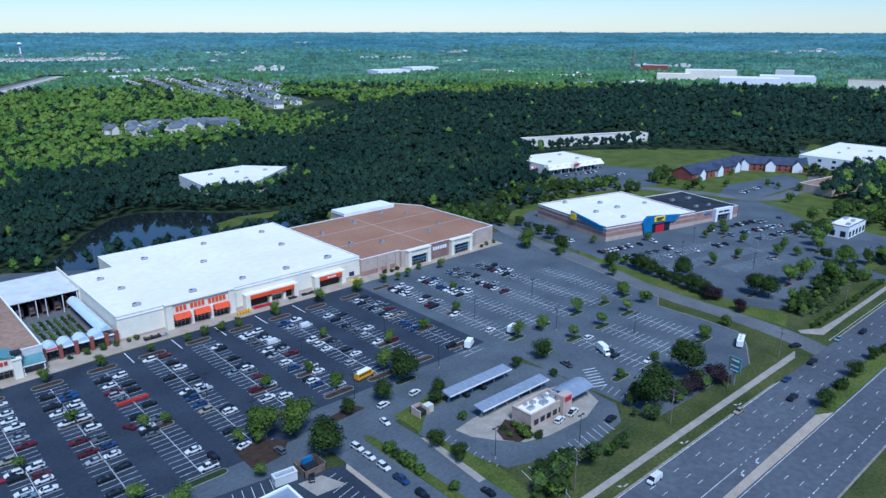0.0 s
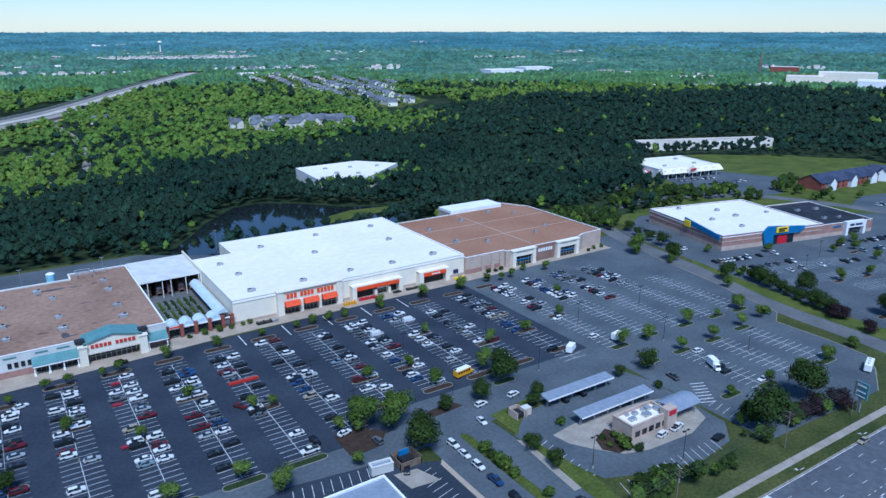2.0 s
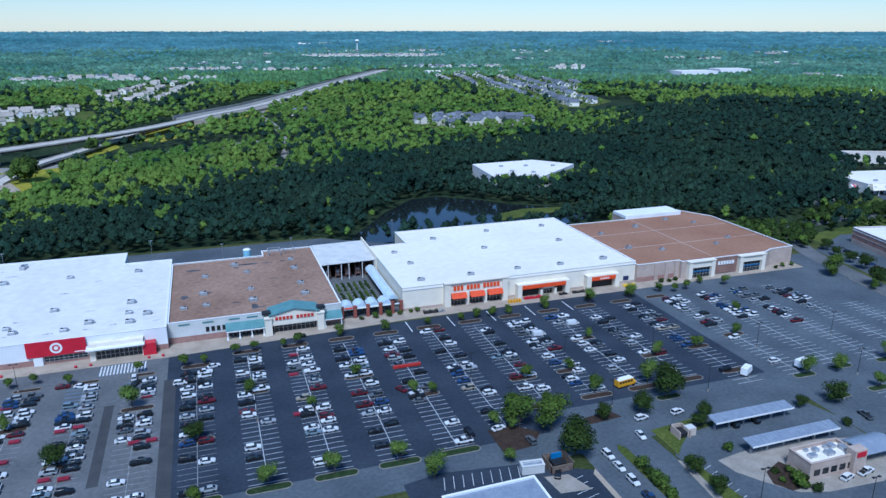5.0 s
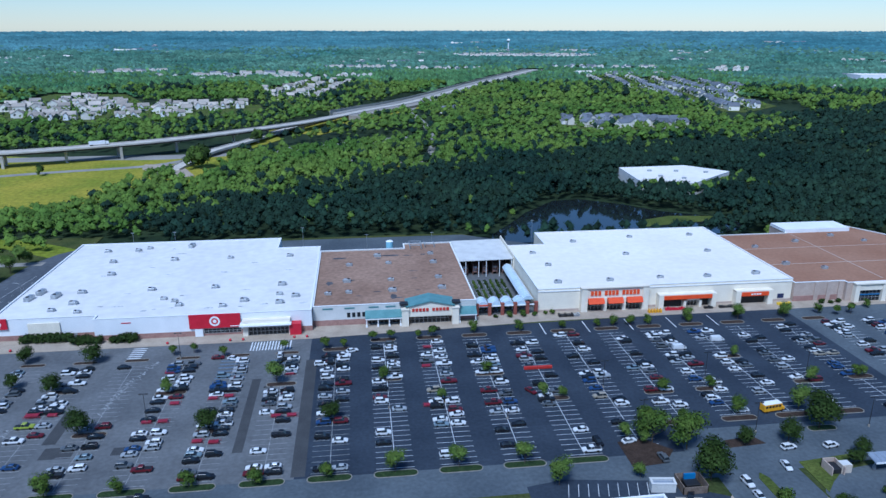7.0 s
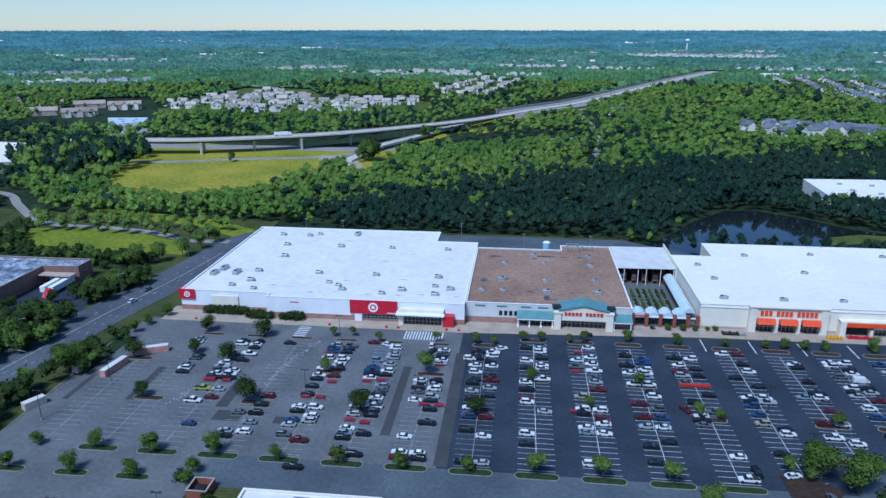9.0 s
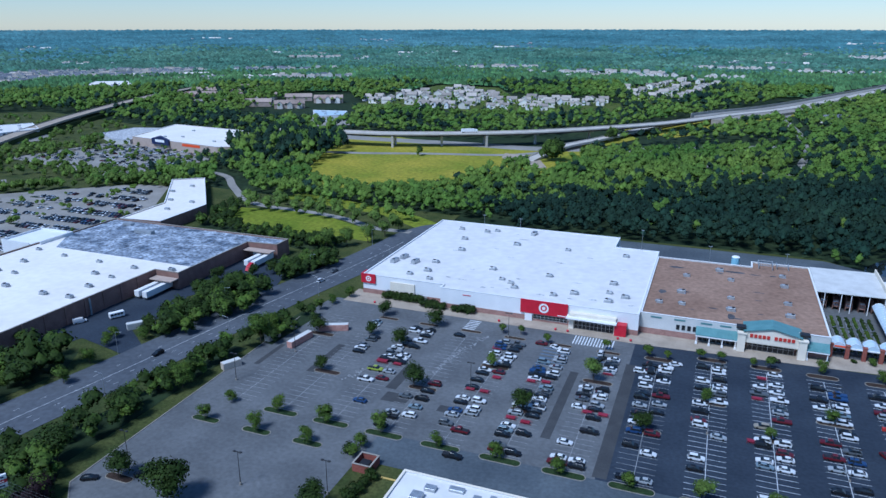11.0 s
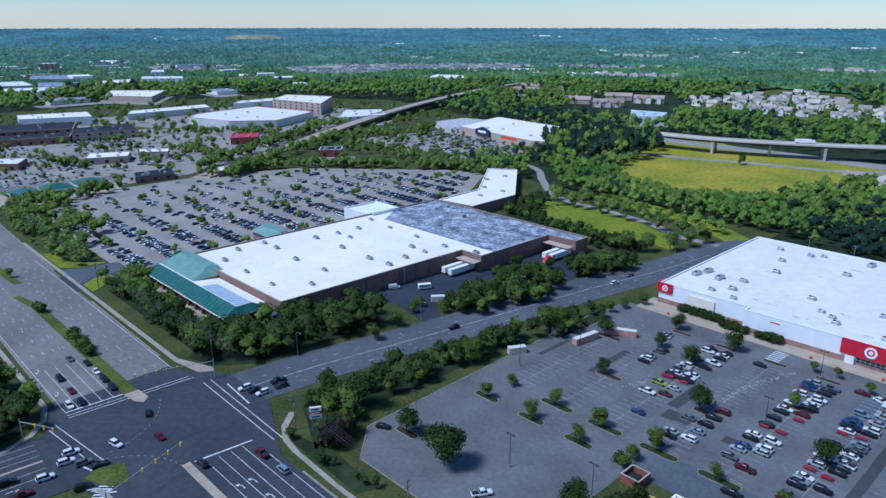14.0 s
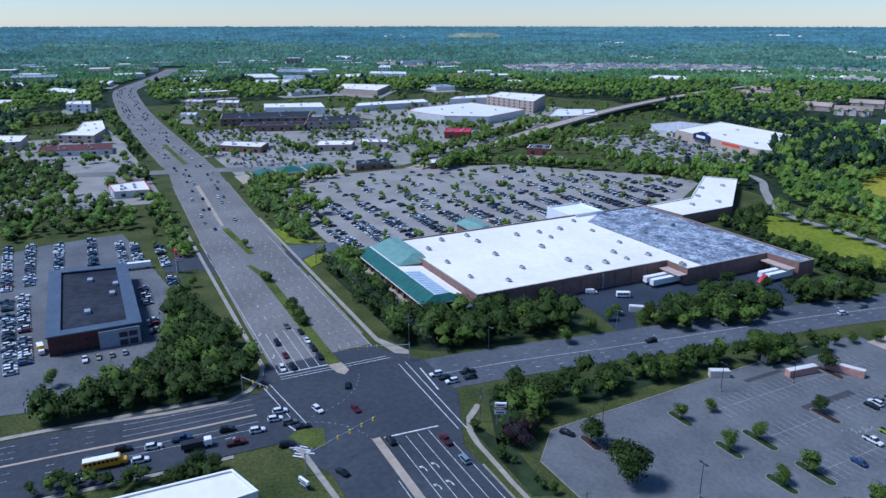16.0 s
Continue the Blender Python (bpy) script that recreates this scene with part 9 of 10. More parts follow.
# cars in the streets
for kind, col, x, y, hd in (
        ("sedan", "k", -206, 72, 160), ("sedan", "r", -190, 69, 5), ("suv", "w", -195, 58, 15), ("suv", "w", -199.5, 47, 85), ("suv", "w", -195.5, 44.5, 85), ("suv", "w", -191.5, 38, 85),
        ("pickup", "r", -187.6, 31, 85), ("suv", "k", -196, 30, 85), ("suv", "k", -180, 44, 80), ("suv", "g", -191.6, 48, 85), ("sedan", "k", -187.6, 51, 85), ("suv", "k", -250, 59, 0), ("sedan", "r", -238, 59, 0),
        ("suv", "k", -227.5, 59, 0), ("suv", "w", -228, 55.3, 0), ("sedan", "w", -247, 70, 0), ("suv", "k", -239, 70, 0), ("suv", "k", -231, 70, 0), ("sedan", "k", -256, 70, 0), ("sedan", "g", -264, 66.5, 0),
        ("sedan", "k", -160, 54, 200), ("suv", "k", -168, 72, 180), ("pickup", "r", -161, 86.6, 180), ("suv", "t", -150, 86.8, 180), ("suv", "w", -199.3, 102.4, -95), ("sedan", "k", -195.7, 104, -95), ("suv", "w", -192.2, 105, -95),
        ("pickup", "k", -196, 113, -95), ("suv", "k", -192, 112, -95), ("van", "w", 156, 86, 180), ("sedan", "e", 209, 88, 180), ("pickup", "k", 231, 80, 180), ("sedan", "b", 243, 87, 180),
        ("pickup", "k", 264, 86.6, 180), ("sedan", "t", 293, 88, 180), ("suv", "k", 308, 84, 180), ("sedan", "k", 274, 97, 150), ("suv", "k", -199, 1, 86), ("suv", "w", -196.5, 9, 86), ("pickup", "b", -197, 17, 86),
        ("suv", "w", -191, 5, 86), ("van", "w", -189, -12, 86), ("suv", "w", 104, 154, -85), ("sedan", "w", 104, 148, -88), ("suv", "w", 104, 141, -88), ("pickup", "b", 104, 133, -88), ("suv", "k", 104, 124, -90), ("sedan", "k", 118, 113, 90),
        ("suv", "w", 138, 168, 10), ("suv", "w", 125, 168.6, 8), ("sedan", "w", 119, 160, -95), ("suv", "w", 161, 123.5, 15), ("pickup", "w", 168, 123.8, 12), ("suv", "k", 174, 113, 5), ("pickup", "g", 194, 147, 80),
        ("suv", "k", -186, 189, -98), ("suv", "w", -170, 281, 82), ("sedan", "g", -171, 296, -100), ("suv", "g", -174, 180, 82), ("suv", "w", -30, 249.5, 90), ("sedan", "w", 79.5, 177.5, 15), ("pickup", "k", -59, 166.5, 0),
        ("sedan", "k", -29, 245, 60), ("suv", "k", 150, 156.2, 92), ("suv", "k", 158, 156.2, 92), ("van", "w", -238, 201, 60), ("sedan", "r", 57.5, 211, -60), ("suv", "k", 70, 178, -80), ("sedan", "w", -3, 250, 20), ("pickup", "w", -104.6, 119, 60),
        ("suv", "w", -14.5, 240, 0), ("sedan", "k", -136, 128, 60), ("sedan", "k", -148, 121, 30), ("suv", "g", 86, 168, 95), ("sedan", "k", 86, 150.5, 60), ("suv", "k", 30.5, 266.5, 2), ("sedan", "r", -53, 250, 0), ("sedan", "w", -47, 248.5, -20)):
    put_car(kind, col, x, y, hd, .1)


def wheeled(e, xs, w, r=.5):
    for x in xs:
        for sg in (-1, 1):
            o = part("wheel", WHEEL, None, e)
            o.location, o.scale = (x, sg * w, r), (r / .35,) * 3


def box_truck(x, y, hd, label="white box truck with a tall cargo body"):
    e = thing("box_truck", label, "truck", "trucks", at=(x, y, .05))
    e.rotation_euler[2] = radians(hd)
    part("cargo_box", boxes((-3.4, -1.2, .9, 1.3, 1.2, 3.5)), WHITEP, e, "", .05)
    bm = bmesh.new()
    hull(bm, [(1.4, -1.05, .5), (3.4, -1.0, .5), (3.4, 1.0, .5), (1.4, 1.05, .5)], [(1.4, -1.0, 2.4), (2.5, -.9, 2.4), (2.5, .9, 2.4), (1.4, 1.0, 2.4)])
    part("cab", bm, WHITEP, e, "", .05)
    part("windscreen", (lambda b: (hull(b, [(2.62, -.85, 1.55), (2.98, -.88, 1.55), (2.98, .88, 1.55), (2.62, .85, 1.55)], [(2.4, -.8, 2.3), (2.6, -.82, 2.3), (2.6, .82, 2.3), (2.4, .8, 2.3)]), b)[1])(bmesh.new()), GLASSD, e)
    part("chassis", boxes((-3.3, -.5, .5, 2.6, .5, .9)), BLACKP, e)
    wheeled(e, (-2.2, 2.4), .95, .42)
    return e


box_truck(213, 144, -115)
box_truck(178.5, 183, 30)
box_truck(202, 181, 10)
bus = thing("school_bus", "yellow short bus with a white roof", "bus", at=(132, 189.5, .05))
bus.rotation_euler[2] = radians(8)
part("body", boxes((-3.6, -1.2, .6, 3.0, 1.2, 2.9), (3.0, -1.1, .6, 4.2, 1.1, 1.6)), PAINT["y"], bus, "", .06)
part("roof", boxes((-3.55, -1.15, 2.9, 2.9, 1.15, 3.15)), WHITEP, bus, "white roof", .05)
for i in range(5):
    for sg in (-1, 1):
        part("window", boxes((-3.2 + i * 1.2, sg * 1.21 - .02, 1.8, -2.3 + i * 1.2, sg * 1.21 + .02, 2.6)), GLASSD, bus)
wheeled(bus, (-2.4, 3.1), 1.05, .45)
bus2 = thing("school_bus", "long yellow school bus in the street", "bus", at=(-193, -4, .1))
bus2.rotation_euler[2] = radians(86)
part("body", boxes((-5.5, -1.25, .6, 4.2, 1.25, 3.0), (4.2, -1.1, .6, 5.7, 1.1, 1.7)), PAINT["y"], bus2, "", .06)
part("roof", boxes((-5.4, -1.15, 3.0, 3.8, 1.15, 3.2)), WHITEP, bus2, "white roof", .05)
for i in range(8):
    for sg in (-1, 1):
        part("window", boxes((-5.0 + i * 1.1, sg * 1.26 - .02, 1.9, -4.2 + i * 1.1, sg * 1.26 + .02, 2.7)), GLASSD, bus2)
wheeled(bus2, (-3.6, 4.3), 1.1, .48)
dump = thing("tipper_truck", "black tipper truck with a white cab", "truck", at=(-191, 20, .1))
dump.rotation_euler[2] = radians(86)
part("tipper_body", boxes((-4, -1.25, .9, 2.2, 1.25, 2.6)), BLACKP, dump, "black tipper body", .08)
part("cab", boxes((2.5, -1.15, .6, 4.6, 1.15, 2.7)), WHITEP, dump, "", .15)
part("windscreen", boxes((4.55, -1.0, 1.6, 4.63, 1.0, 2.4)), GLASSD, dump)
wheeled(dump, (-2.8, -1.6, 3.6), 1.05, .5)
rv = thing("motorhome", "white motorhome parked among the trees", "motorhome", at=(260, 112.5, .05))
rv.rotation_euler[2] = radians(20)
part("body", boxes((-4.2, -1.25, .5, 3.6, 1.25, 3.2)), WHITEP, rv, "", .2)
part("windscreen", boxes((3.55, -1.0, 1.4, 3.64, 1.0, 2.4)), GLASSD, rv)
for x in (-3, -.6, 1.6):
    part("window", boxes((x, -1.29, 1.6, x + 1.1, -1.24, 2.3)), GLASSD, rv)
    part("roof_vent", boxes((x, -.35, 3.2, x + .7, .35, 3.45)), METAL, rv)
wheeled(rv, (-2.4, 2.4), 1.1, .42)


def trailer(lx, ly, tractor=None):
    """A semi-trailer at a dock of the supermarket, by that store's own plan."""
    p = (-242 + lx, 143 + ly, .05)
    e = thing("semi_trailer", "white semi-trailer backed to a loading dock" if not tractor else "white semi-trailer with a red tractor at a loading dock", "trailer", "semi-trailers", at=p)
    part("cargo_box", boxes((-1.3, -8.6, 1.2, 1.3, 8, 4.0)), WHITEP, e, "", .06)
    part("chassis", boxes((-.5, -8.2, .8, .5, 7.5, 1.19)), BLACKP, e)
    for y in (4.6, 5.8):
        for sg in (-1, 1):
            o = part("wheel", WHEEL, None, e)
            o.location, o.scale, o.rotation_euler = (sg * 1.05, y, .5), (1.4,) * 3, (0, 0, radians(90))
    if tractor:
        bm = bmesh.new()
        hull(bm, [(-1.15, -14, .6), (1.15, -14, .6), (1.15, -9.2, .6), (-1.15, -9.2, .6)], [(-1.1, -12.2, 3.0), (1.1, -12.2, 3.0), (1.1, -9.4, 3.8), (-1.1, -9.4, 3.8)])
        part("tractor", bm, tractor, e, "red tractor cab", .08)
        for y in (-13, -10.2):
            for sg in (-1, 1):
                o = part("wheel", WHEEL, None, e)
                o.location, o.scale, o.rotation_euler = (sg * 1.1, y, .5), (1.4,) * 3, (0, 0, radians(90))


trailer(6, 96.5)
trailer(10.5, 96.5)
trailer(30, 150.8, RED)
trailer(25.8, 150.8)
lorry = thing("car_carrier", "long white trailer parked behind the car showroom", "trailer", at=(-369, 18.5, .05))
lorry.rotation_euler[2] = radians(86)
part("cargo_box", boxes((-6.5, -1.3, 1.1, 6.5, 1.3, 3.6)), WHITEP, lorry, "", .06)
part("chassis", boxes((-6.2, -.5, .7, 6.2, .5, 1.09)), BLACKP, lorry)
wheeled(lorry, (-5, -3.8, 4.6), 1.05, .5)
yel = thing("box_truck", "small yellow and white box truck at the showroom corner", "truck", "trucks", at=(-283, -22, .05))
yel.rotation_euler[2] = radians(8)
part("cargo_box", boxes((-3, -1.15, .8, 1.4, 1.15, 3.2)), PAINT["y"], yel, "yellow cargo box", .05)
part("roof_panel", boxes((-2.9, -1.05, 3.2, 1.3, 1.05, 3.26)), WHITEP, yel)
part("cab", boxes((1.6, -1.0, .5, 3.3, 1.0, 2.1)), WHITEP, yel, "", .12)
wheeled(yel, (-1.9, 2.3), 1.0, .42)
shuttle = thing("shuttle_bus", "small white shuttle bus in the yard", "bus", at=(-228, 211, .05))
shuttle.rotation_euler[2] = radians(62)
part("body", boxes((-3, -1.1, .5, 3, 1.1, 2.7)), WHITEP, shuttle, "", .1)
for i in range(4):
    part("window", boxes((-2.6 + i * 1.3, -1.13, 1.5, -1.6 + i * 1.3, -1.09, 2.3)), GLASSD, shuttle)
wheeled(shuttle, (-1.9, 1.9), 1.0, .4)
tr = thing("semi_truck", "white lorry crossing the expressway bridge", "truck", at=(-239, 697, 13.05))
tr.rotation_euler[2] = radians(30)
part("cargo_box", boxes((-8, -1.3, 1.1, 6, 1.3, 4.1)), WHITEP, tr, "", .05)
part("cab", boxes((6.5, -1.2, .6, 9, 1.2, 3.4)), WHITEP, tr, "", .1)
wheeled(tr, (-6.5, -5.3, 7.8), 1.1, .5)


# ---------- containers ----------
def container(x, y, hd, length, colour, label):
    e = thing("storage_container", label, "container", "storage containers", at=(x, y, .05))
    e.rotation_euler[2] = radians(hd)
    part("body", boxes((-length / 2, -1.25, 0, length / 2, 1.25, 2.6)), colour, e, "", .04)
    for i in range(int(length / .8)):
        xx = -length / 2 + .4 + i * .8
        part("rib", boxes((xx, -1.3, .15, xx + .12, 1.3, 2.5)), colour, e)
    part("roof_panel", boxes((-length / 2 + .1, -1.15, 2.6, length / 2 - .1, 1.15, 2.66)), OFFW, e)


BEIGE = surf("beige_container", (.46, .4, .33), (.55, .48, .4), .4, .6, famount=.12)
RUST = surf("rusty_pink_container", (.4, .2, .16), (.5, .3, .25), .6, .7, famount=.2)
container(-153.8, 190.6, 62, 7, BEIGE, "beige storage container beside the hedge")
container(-142, 218, 82, 12.5, RUST, "faded reddish storage container in the lot")
container(-135.5, 233, 25, 12, RUST, "faded reddish storage container in the lot")
container(-154, 217, 80, 6.5, BEIGE, "beige storage container beside the hedge")
container(-211, 207, 52, 11, OFFW, "white storage container in the loading yard")
container(134, 156.5, 0, 3, BEIGE, "short beige container beside the enclosure")


# ---------- street furniture ----------
def lot_lamp(x, y, h=10.5):
    e = thing("lot_lamp", "black twin-headed parking lot lamp on a concrete base", "lamp", "parking lot lamps", at=(x, y, 0))
    bm = bmesh.new()
    post(bm, (0, 0, -.2), (0, 0, .8), .32, .3, 12)
    part("base", bm, CONC, e)
    bm = bmesh.new()
    post(bm, (0, 0, .8), (0, 0, h), .11, .07, 8)
    box(bm, -.9, -.05, h - .25, .9, .05, h - .12)
    part("pole", bm, BLACKP, e)
    for sg in (-1, 1):
        part("lamp_head", boxes((sg * .95 - .42, -.3, h - .3, sg * .95 + .42, .3, h - .02)), BLACKP, e, "", .05)
    return e


lamp = lot_lamp(86, 184)
for x, y in ((120, 178), (157, 177), (121, 213), (158, 211), (83, 211), (46, 232), (9, 206), (-29, 206), (-67, 206), (-144, 131), (-146, 183), (-108, 134), (-84, 139), (-139, 210), (-67, 252), (46, 195), (198, 200), (235, 200), (216, 170), (131, 123), (155, 111), (235, 145), (340, 185), (370, 195), (400, 170), (350, 150)):
    copy_thing(lamp, pose(x, y, 0))


def utility_pole(x, y, h=12.5, turn=0):
    e = thing("utility_pole", "weathered wooden utility pole with crossarms", "utility pole", "utility poles", at=(x, y, 0))
    e.rotation_euler[2] = radians(turn)
    bm = bmesh.new()
    post(bm, (0, 0, -.3), (0, 0, h), .2, .13, 9)
    part("pole", bm, WOODP, e)
    for z in (h - .6, h - 2.2):
        part("crossarm", boxes((-.06, -1.3, z, .06, 1.3, z + .14)), WOODP, e)
        for y2 in (-1.2, -.4, .4, 1.2):
            bm = bmesh.new()
            post(bm, (0, y2, z + .14), (0, y2, z + .34), .05, .03, 6)
            part("insulator", bm, GREYM, e)
    bm = bmesh.new()
    post(bm, (.3, 0, h - 4.2), (.3, 0, h - 3.2), .22, .22, 10)
    part("transformer", bm, GREYM, e, "grey cylindrical transformer")


POLES = [(330, 99), (259, 97), (222, 98.5), (186, 99), (136, 98), (90, 98), (40, 98), (-10, 98), (-60, 98), (-110, 98), (-166, 101), (-226, 104), (-280, 101), (-335, 101), (-390, 102), (-450, 104), (-520, 112)]
for x, y in POLES:
    utility_pole(x, y)
WIRE = surf("cable", (.04, .05, .05), (.06, .07, .07), 1, .6)
for off, z in ((-1.2, 12.3), (-.4, 12.3), (.4, 12.3), (1.2, 12.3), (0, 10.6), (.3, 9.2)):
    bm = bmesh.new()
    for (xa, ya), (xb, yb) in zip(POLES, POLES[1:]):
        prev = None
        for i in range(7):
            t = i / 6
            p = (xa + (xb - xa) * t, ya + off + (yb - ya) * t, z - 1.1 * 4 * t * (1 - t))
            if prev:
                post(bm, prev, p, .025, .025, 4)
            prev = p
    single("overhead_wire", bm, WIRE, "thin overhead wire strung between utility poles", "wire", "overhead wires", "structure")
for x, y in ((-98, 383), (-30, 384), (5, 366), (40, 366), (-120, 384), (100, 384)):
    e = thing("street_light", "slim grey street light behind the stores", "street light", "street lights", at=(x, y, 0))
    bm = bmesh.new()
    post(bm, (0, 0, -.3), (0, 0, 13), .14, .08, 8)
    part("pole", bm, METAL, e)
    part("lamp_head", boxes((-.9, -.15, 12.9, .9, .15, 13.1)), GREYM, e)
for i in range(9):
    p = SIDE[4 + i * 3]
    e = thing("street_light", "slim grey street light beside the side street", "street light", "street lights", at=(p[0] + (13.5 if i % 2 else -13), p[1], 0))
    bm = bmesh.new()
    post(bm, (0, 0, -.3), (0, 0, 9), .1, .06, 8)
    post(bm, (0, 0, 9), (-2.2 if i % 2 else 2.2, 0, 9.4), .05, .04, 6)
    part("pole", bm, METAL, e)
    part("lamp_head", boxes((-2.9 if i % 2 else 2.0, -.15, 9.3, -2.0 if i % 2 else 2.9, .15, 9.45)), GREYM, e)


def signal_mast(x, y, dx, dy, heads):
    e = thing("traffic_signal", "grey mast arm with yellow traffic signal heads", "traffic signal", "traffic signals", at=(x, y, 0))
    L = math.hypot(dx, dy)
    e.rotation_euler[2] = math.atan2(dy, dx)
    bm = bmesh.new()
    post(bm, (0, 0, -.2), (0, 0, 7.2), .2, .15, 10)
    post(bm, (0, 0, 6.4), (L, 0, 6.9), .13, .06, 8)
    part("mast", bm, METAL, e)
    for i in range(heads):
        xx = L * (.45 + .52 * i / max(1, heads - 1))
        h = part("signal_head", boxes((xx - .2, -.22, 5.7, xx + .2, .22, 6.95)), SIGNY, e, "yellow signal head", .03)
        for k in range(3):
            bm = bmesh.new()
            disc(bm, (xx + .2, 0, 5.95 + k * .38), .13, 'x', .06, 10)
            part("lens", bm, BLACKP, h)


signal_mast(-214.5, 99, -8, -25, 5)
signal_mast(-164, 45, -9, 24, 4)
signal_mast(-217, 39, 12, 6, 3)
signal_mast(127, 94, -12, -22, 3)


def pylon_sign(x, y, turn, w, h, panels, label):
    e = thing("pylon_sign", label, "sign", at=(x, y, 0))
    e.rotation_euler[2] = radians(turn)
    for sx in ((-w * .3, w * .3) if h < 10 else (-.35, .35)):
        part("post", boxes((sx - .2, -.2, -.3, sx + .2, .2, h * .98)), GREYM, e)
    z = h
    for m, ph in panels:
        part("panel", boxes((-w / 2, -.35, z - ph, w / 2, .35, z)), m, e, "", .04)
        part("text_bar", boxes((-w * .38, -.4, z - ph * .65, w * .3, -.355, z - ph * .35)), WHITEP if m is not WHITEP else NAVY, e)
        part("text_bar", boxes((-w * .38, .355, z - ph * .65, w * .3, .4, z - ph * .35)), WHITEP if m is not WHITEP else NAVY, e)
        z -= ph + .08
    return e


SIGNB = surf("pale_blue_sign", (.06, .17, .2), (.09, .21, .24), .5, .5, famount=.1)
pylon_sign(226, 98.5, 80, 4.6, 10.5, ((SIGNB, 2.2), (SIGNB, 1.8), (SIGNB, 1.3)), "tall pale blue shopping centre sign on posts")
pylon_sign(-162, 106, 60, 3.6, 7.5, ((WHITEP, 1.4), (RED, .9), (WHITEP, 1.4)), "white and red store sign on posts")
pylon_sign(-159, 43, 20, 4, 2.6, ((WHITEP, 1.0), (NAVY, 1.1)), "low white monument sign on the lawn")
dsg = thing("dealer_sign", "tall grey pylon with a red sign box", "sign", at=(-354, 36, 0))
part("pylon", boxes((-1.2, -.5, -.3, 1.2, .5, 8.6)), GREYM, dsg, "", .05)
part("sign_box", boxes((-1.9, -.6, 8.6, 1.9, .6, 12)), RED, dsg, "red sign box", .08)
bm = bmesh.new()
disc(bm, (1.9, 0, 10.3), 1.0, 'x', .06, 20, .7)
part("sign_ring", bm, METAL, dsg)
fl = thing("flagpole", "flagpole with a red, white and blue flag", "flag", at=(-346, 38, 0))
bm = bmesh.new()
post(bm, (0, 0, -.2), (0, 0, 12), .09, .05, 8)
part("pole", bm, METAL, fl)
for i in range(7):
    part("stripe", boxes((-.02, -3.2, 8.2 + i * .42, .02, -.1, 8.6 + i * .42)), RED if i % 2 == 0 else WHITEP, fl)
part("canton", boxes((-.03, -1.4, 9.9, .03, -.1, 11.1)), NAVY, fl)


# ---------- small things in the lots ----------
def corral(x, y, turn=0):
    e = thing("cart_corral", "red-railed cart corral with red carts", "cart corral", "cart corrals", at=(x, y, .05))
    e.rotation_euler[2] = radians(turn)
    for sy in (-1.2, 1.2):
        bm = bmesh.new()
        for z in (.5, 1.0):
            post(bm, (-2.6, sy, z), (2.6, sy, z), .05, .05, 6)
        for x2 in (-2.6, 0, 2.6):
            post(bm, (x2, sy, 0), (x2, sy, 1.05), .05, .05, 6)
        part("rail", bm, CORRAL, e)
    for i in range(6):
        bm = bmesh.new()
        hull(bm, [(-2.2 + i * .6, -.85, .45), (-1.4 + i * .6, -.85, .45), (-1.4 + i * .6, .85, .45), (-2.2 + i * .6, .85, .45)], [(-2.3 + i * .6, -1, 1.0), (-1.2 + i * .6, -1, 1.05), (-1.2 + i * .6, 1, 1.05), (-2.3 + i * .6, 1, 1.0)])
        part("cart", bm, CORRAL, e)
    return e


cr = corral(-104, 214)
for x, y in ((-98, 214), (-61, 217), (-67, 206), (-62, 206), (-49, 219), (-44, 220), (-27, 205), (-22, 205), (-44, 192), (-49, 193), (-68, 240), (-25, 234), (24, 234), (22, 206), (26, 250)):
    copy_thing(cr, pose(x, y, .05) @ Matrix.Scale(.72, 4))
oc = thing("cart_row", "long row of orange carts and goods in the lot", "carts", at=(64, 227.5, .05))
for i in range(14):
    part("cart", boxes((-5 + i * .75, -.5, .2, -4.4 + i * .75, .5, 1.1)), SIGNR, oc)
ls = thing("lumber_carts", "stacked black flat carts before the store", "carts", at=(86, 274, .16))
for i in range(10):
    part("cart", boxes((i * .95 - 1, -1.1, .1, i * .95 - .3, 1.1, .8 + .4 * (i % 3 == 0))), BLACKP if i < 7 else METAL, ls)
rg = thing("rental_machines", "yellow and orange rental machines on the pavement", "machines", at=(127, 273.5, .16))
for i in range(5):
    part("machine", boxes((i * 1.3 - 2, -.8, 0, i * 1.3 - 1.2, .8, 1.2), (i * 1.3 - 1.8, -.3, 1.2, i * 1.3 - 1.5, .3, 1.9)), PAINT["y"], rg, "", .06)
for x0, n_, c in ((133.5, 9, RED), (151.5, 4, BLACKP), (158.5, 6, BLACKP), (186, 6, SIGNY)):
    e = thing("goods_display", "row of goods set out before the store", "goods", "goods displays", at=(x0, 275.2, .16))
    for i in range(n_):
        part("item", boxes((i * 1.05, -.7, 0, i * 1.05 + .8, .7, random.uniform(.7, 1.3))), c, e, "", .05)
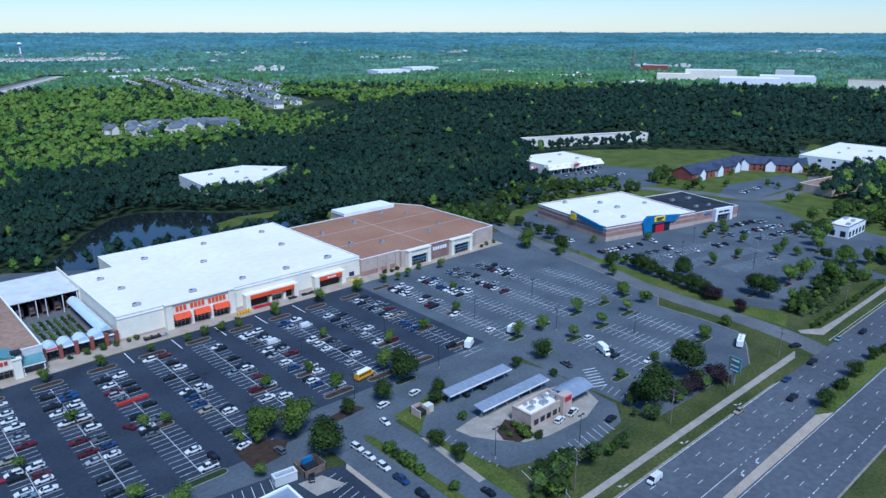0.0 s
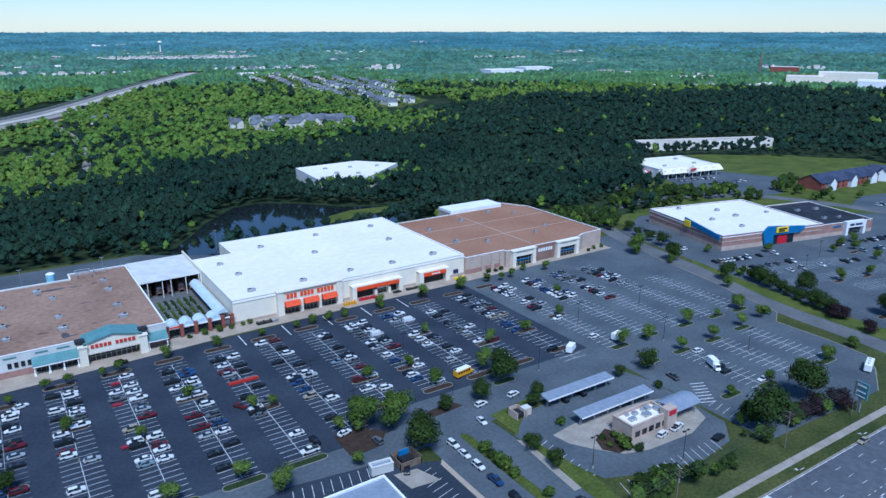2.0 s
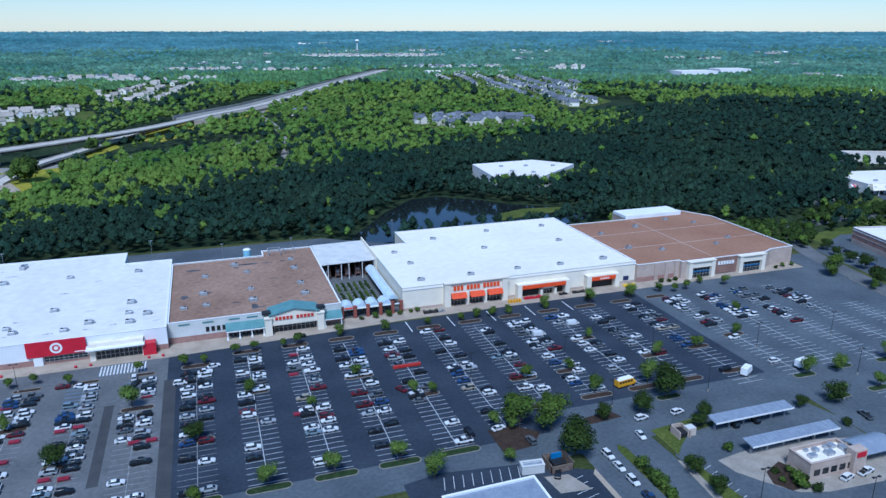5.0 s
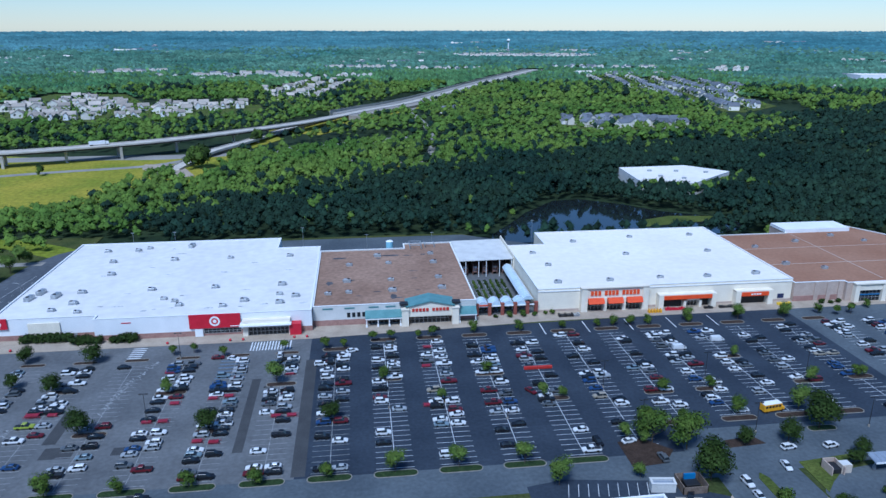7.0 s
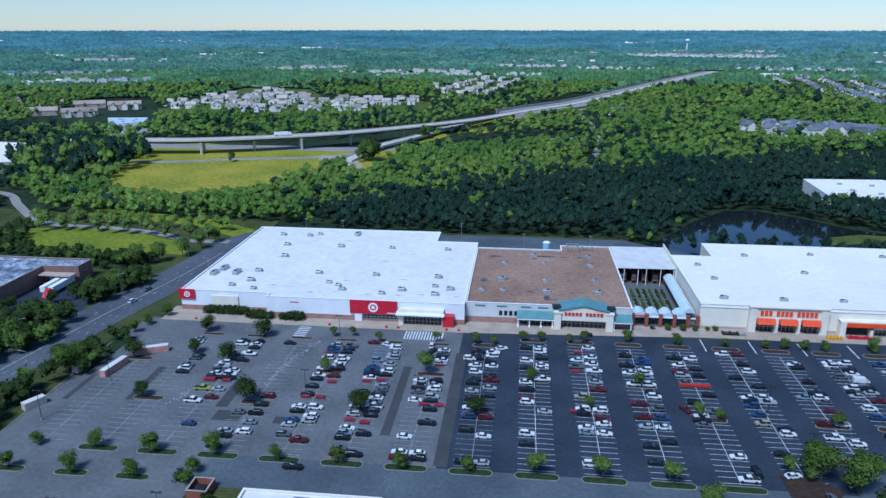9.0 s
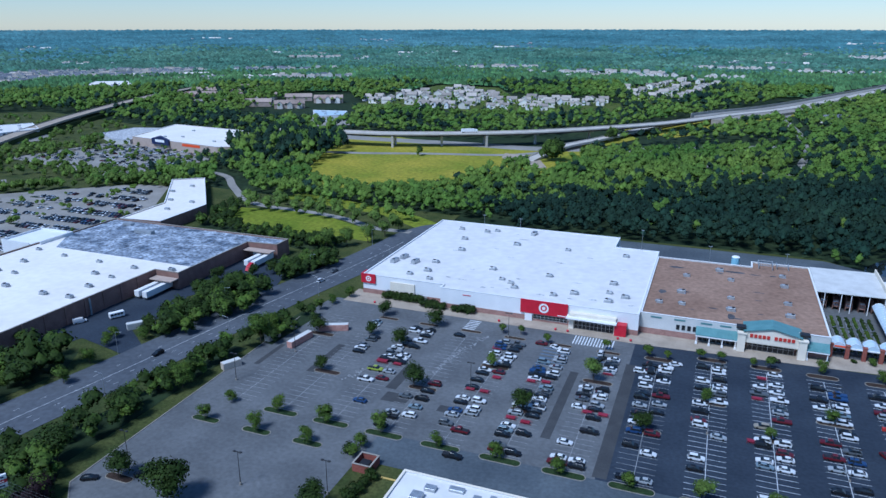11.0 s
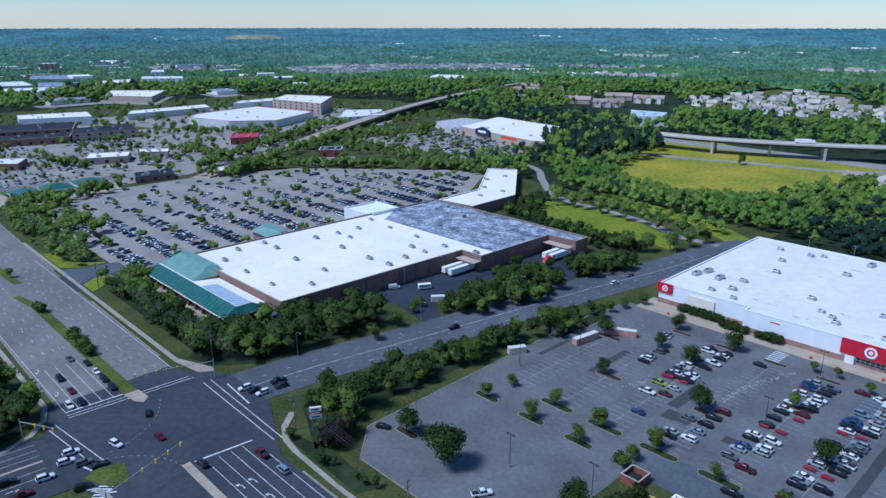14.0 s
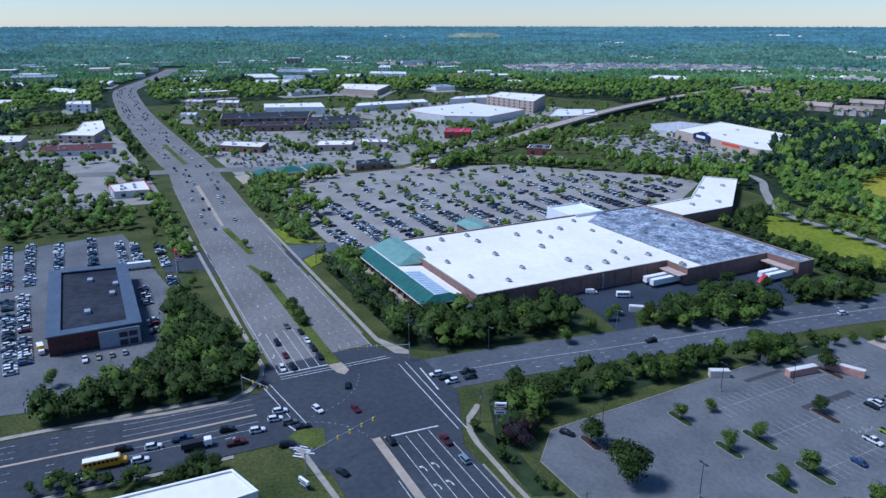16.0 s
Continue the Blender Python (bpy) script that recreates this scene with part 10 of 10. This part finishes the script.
for x in (-133, -75, -51, -46, -26, -21):
    e = thing("bollard", "red ball bollard on the pavement", "bollard", "red bollards", at=(x, 265.4, .16))
    bm = bmesh.new()
    bmesh.ops.create_icosphere(bm, subdivisions=2, radius=.55, matrix=Matrix.Translation((0, 0, .5)))
    part("ball", bm, RED, e)
# plants on tables in the garden centre
for i in range(7):
    for j in range(3):
        x, y = 52.3 + i * 2.8, 288 + j * 13
        e = thing("plant_table", "long table with potted green plants", "plant table", "plant tables", at=(x, y, .1))
        part("tabletop", boxes((-.8, -5.5, .6, .8, 5.5, .7)), GREYM, e)
        for sx in (-.6, .6):
            part("leg", boxes((sx - .05, -5.3, 0, sx + .05, -5.2, .6), (sx - .05, 5.2, 0, sx + .05, 5.3, .6)), GREYM, e)
        rng = random.Random(i * 7 + j)
        V, Fc = [], []
        for k in range(9):
            a, b, _ = leaf_cloud(rng, 30, .95, .7, 1.25, .3, 2)
            m = len(V)
            V += [(p[0], p[1] - 4.8 + k * 1.2, p[2]) for p in a]
            Fc += [tuple(m + q for q in f) for f in b]
        pl = part("foliage", quad_mesh("foliage", V, Fc, LEAF_C if (i + j) % 3 else LEAF_A), None, e)
        pl["kind"] = "stuff"
# stacks behind the corner of the wood: a long pale building seen through trunks
block("apartments", "long pale apartment row behind the trees", turned(560, 492, 150, 16, -22), 9, SIDING, SHINGLE, True, None, "apartments", units=0)
mast = thing("radio_mast", "thin red and white lattice mast", "mast", at=(1793, 1186, 0))
bm = bmesh.new()
for sx, sy in ((-1, -1), (1, -1), (0, 1)):
    post(bm, (sx * 2, sy * 2, 0), (sx * .3, sy * .3, 55), .3, .2, 5)
for i in range(10):
    z = 5 + i * 5
    k = 2 - 1.7 * z / 55
    post(bm, (-k, -k, z), (k, -k, z + 4), .12, .12, 4)
    post(bm, (k, -k, z), (0, k, z + 4), .12, .12, 4)
part("lattice", bm, RED, mast)
wt = thing("water_tower", "slender white water tower on the horizon", "water tower", at=(640, 3000, 20))
bm = bmesh.new()
post(bm, (0, 0, 0), (0, 0, 38), 3, 2, 12)
post(bm, (0, 0, 38), (0, 0, 46), 3, 9, 14)
post(bm, (0, 0, 46), (0, 0, 52), 9, 3, 14)
part("tower", bm, WHITEP, wt)
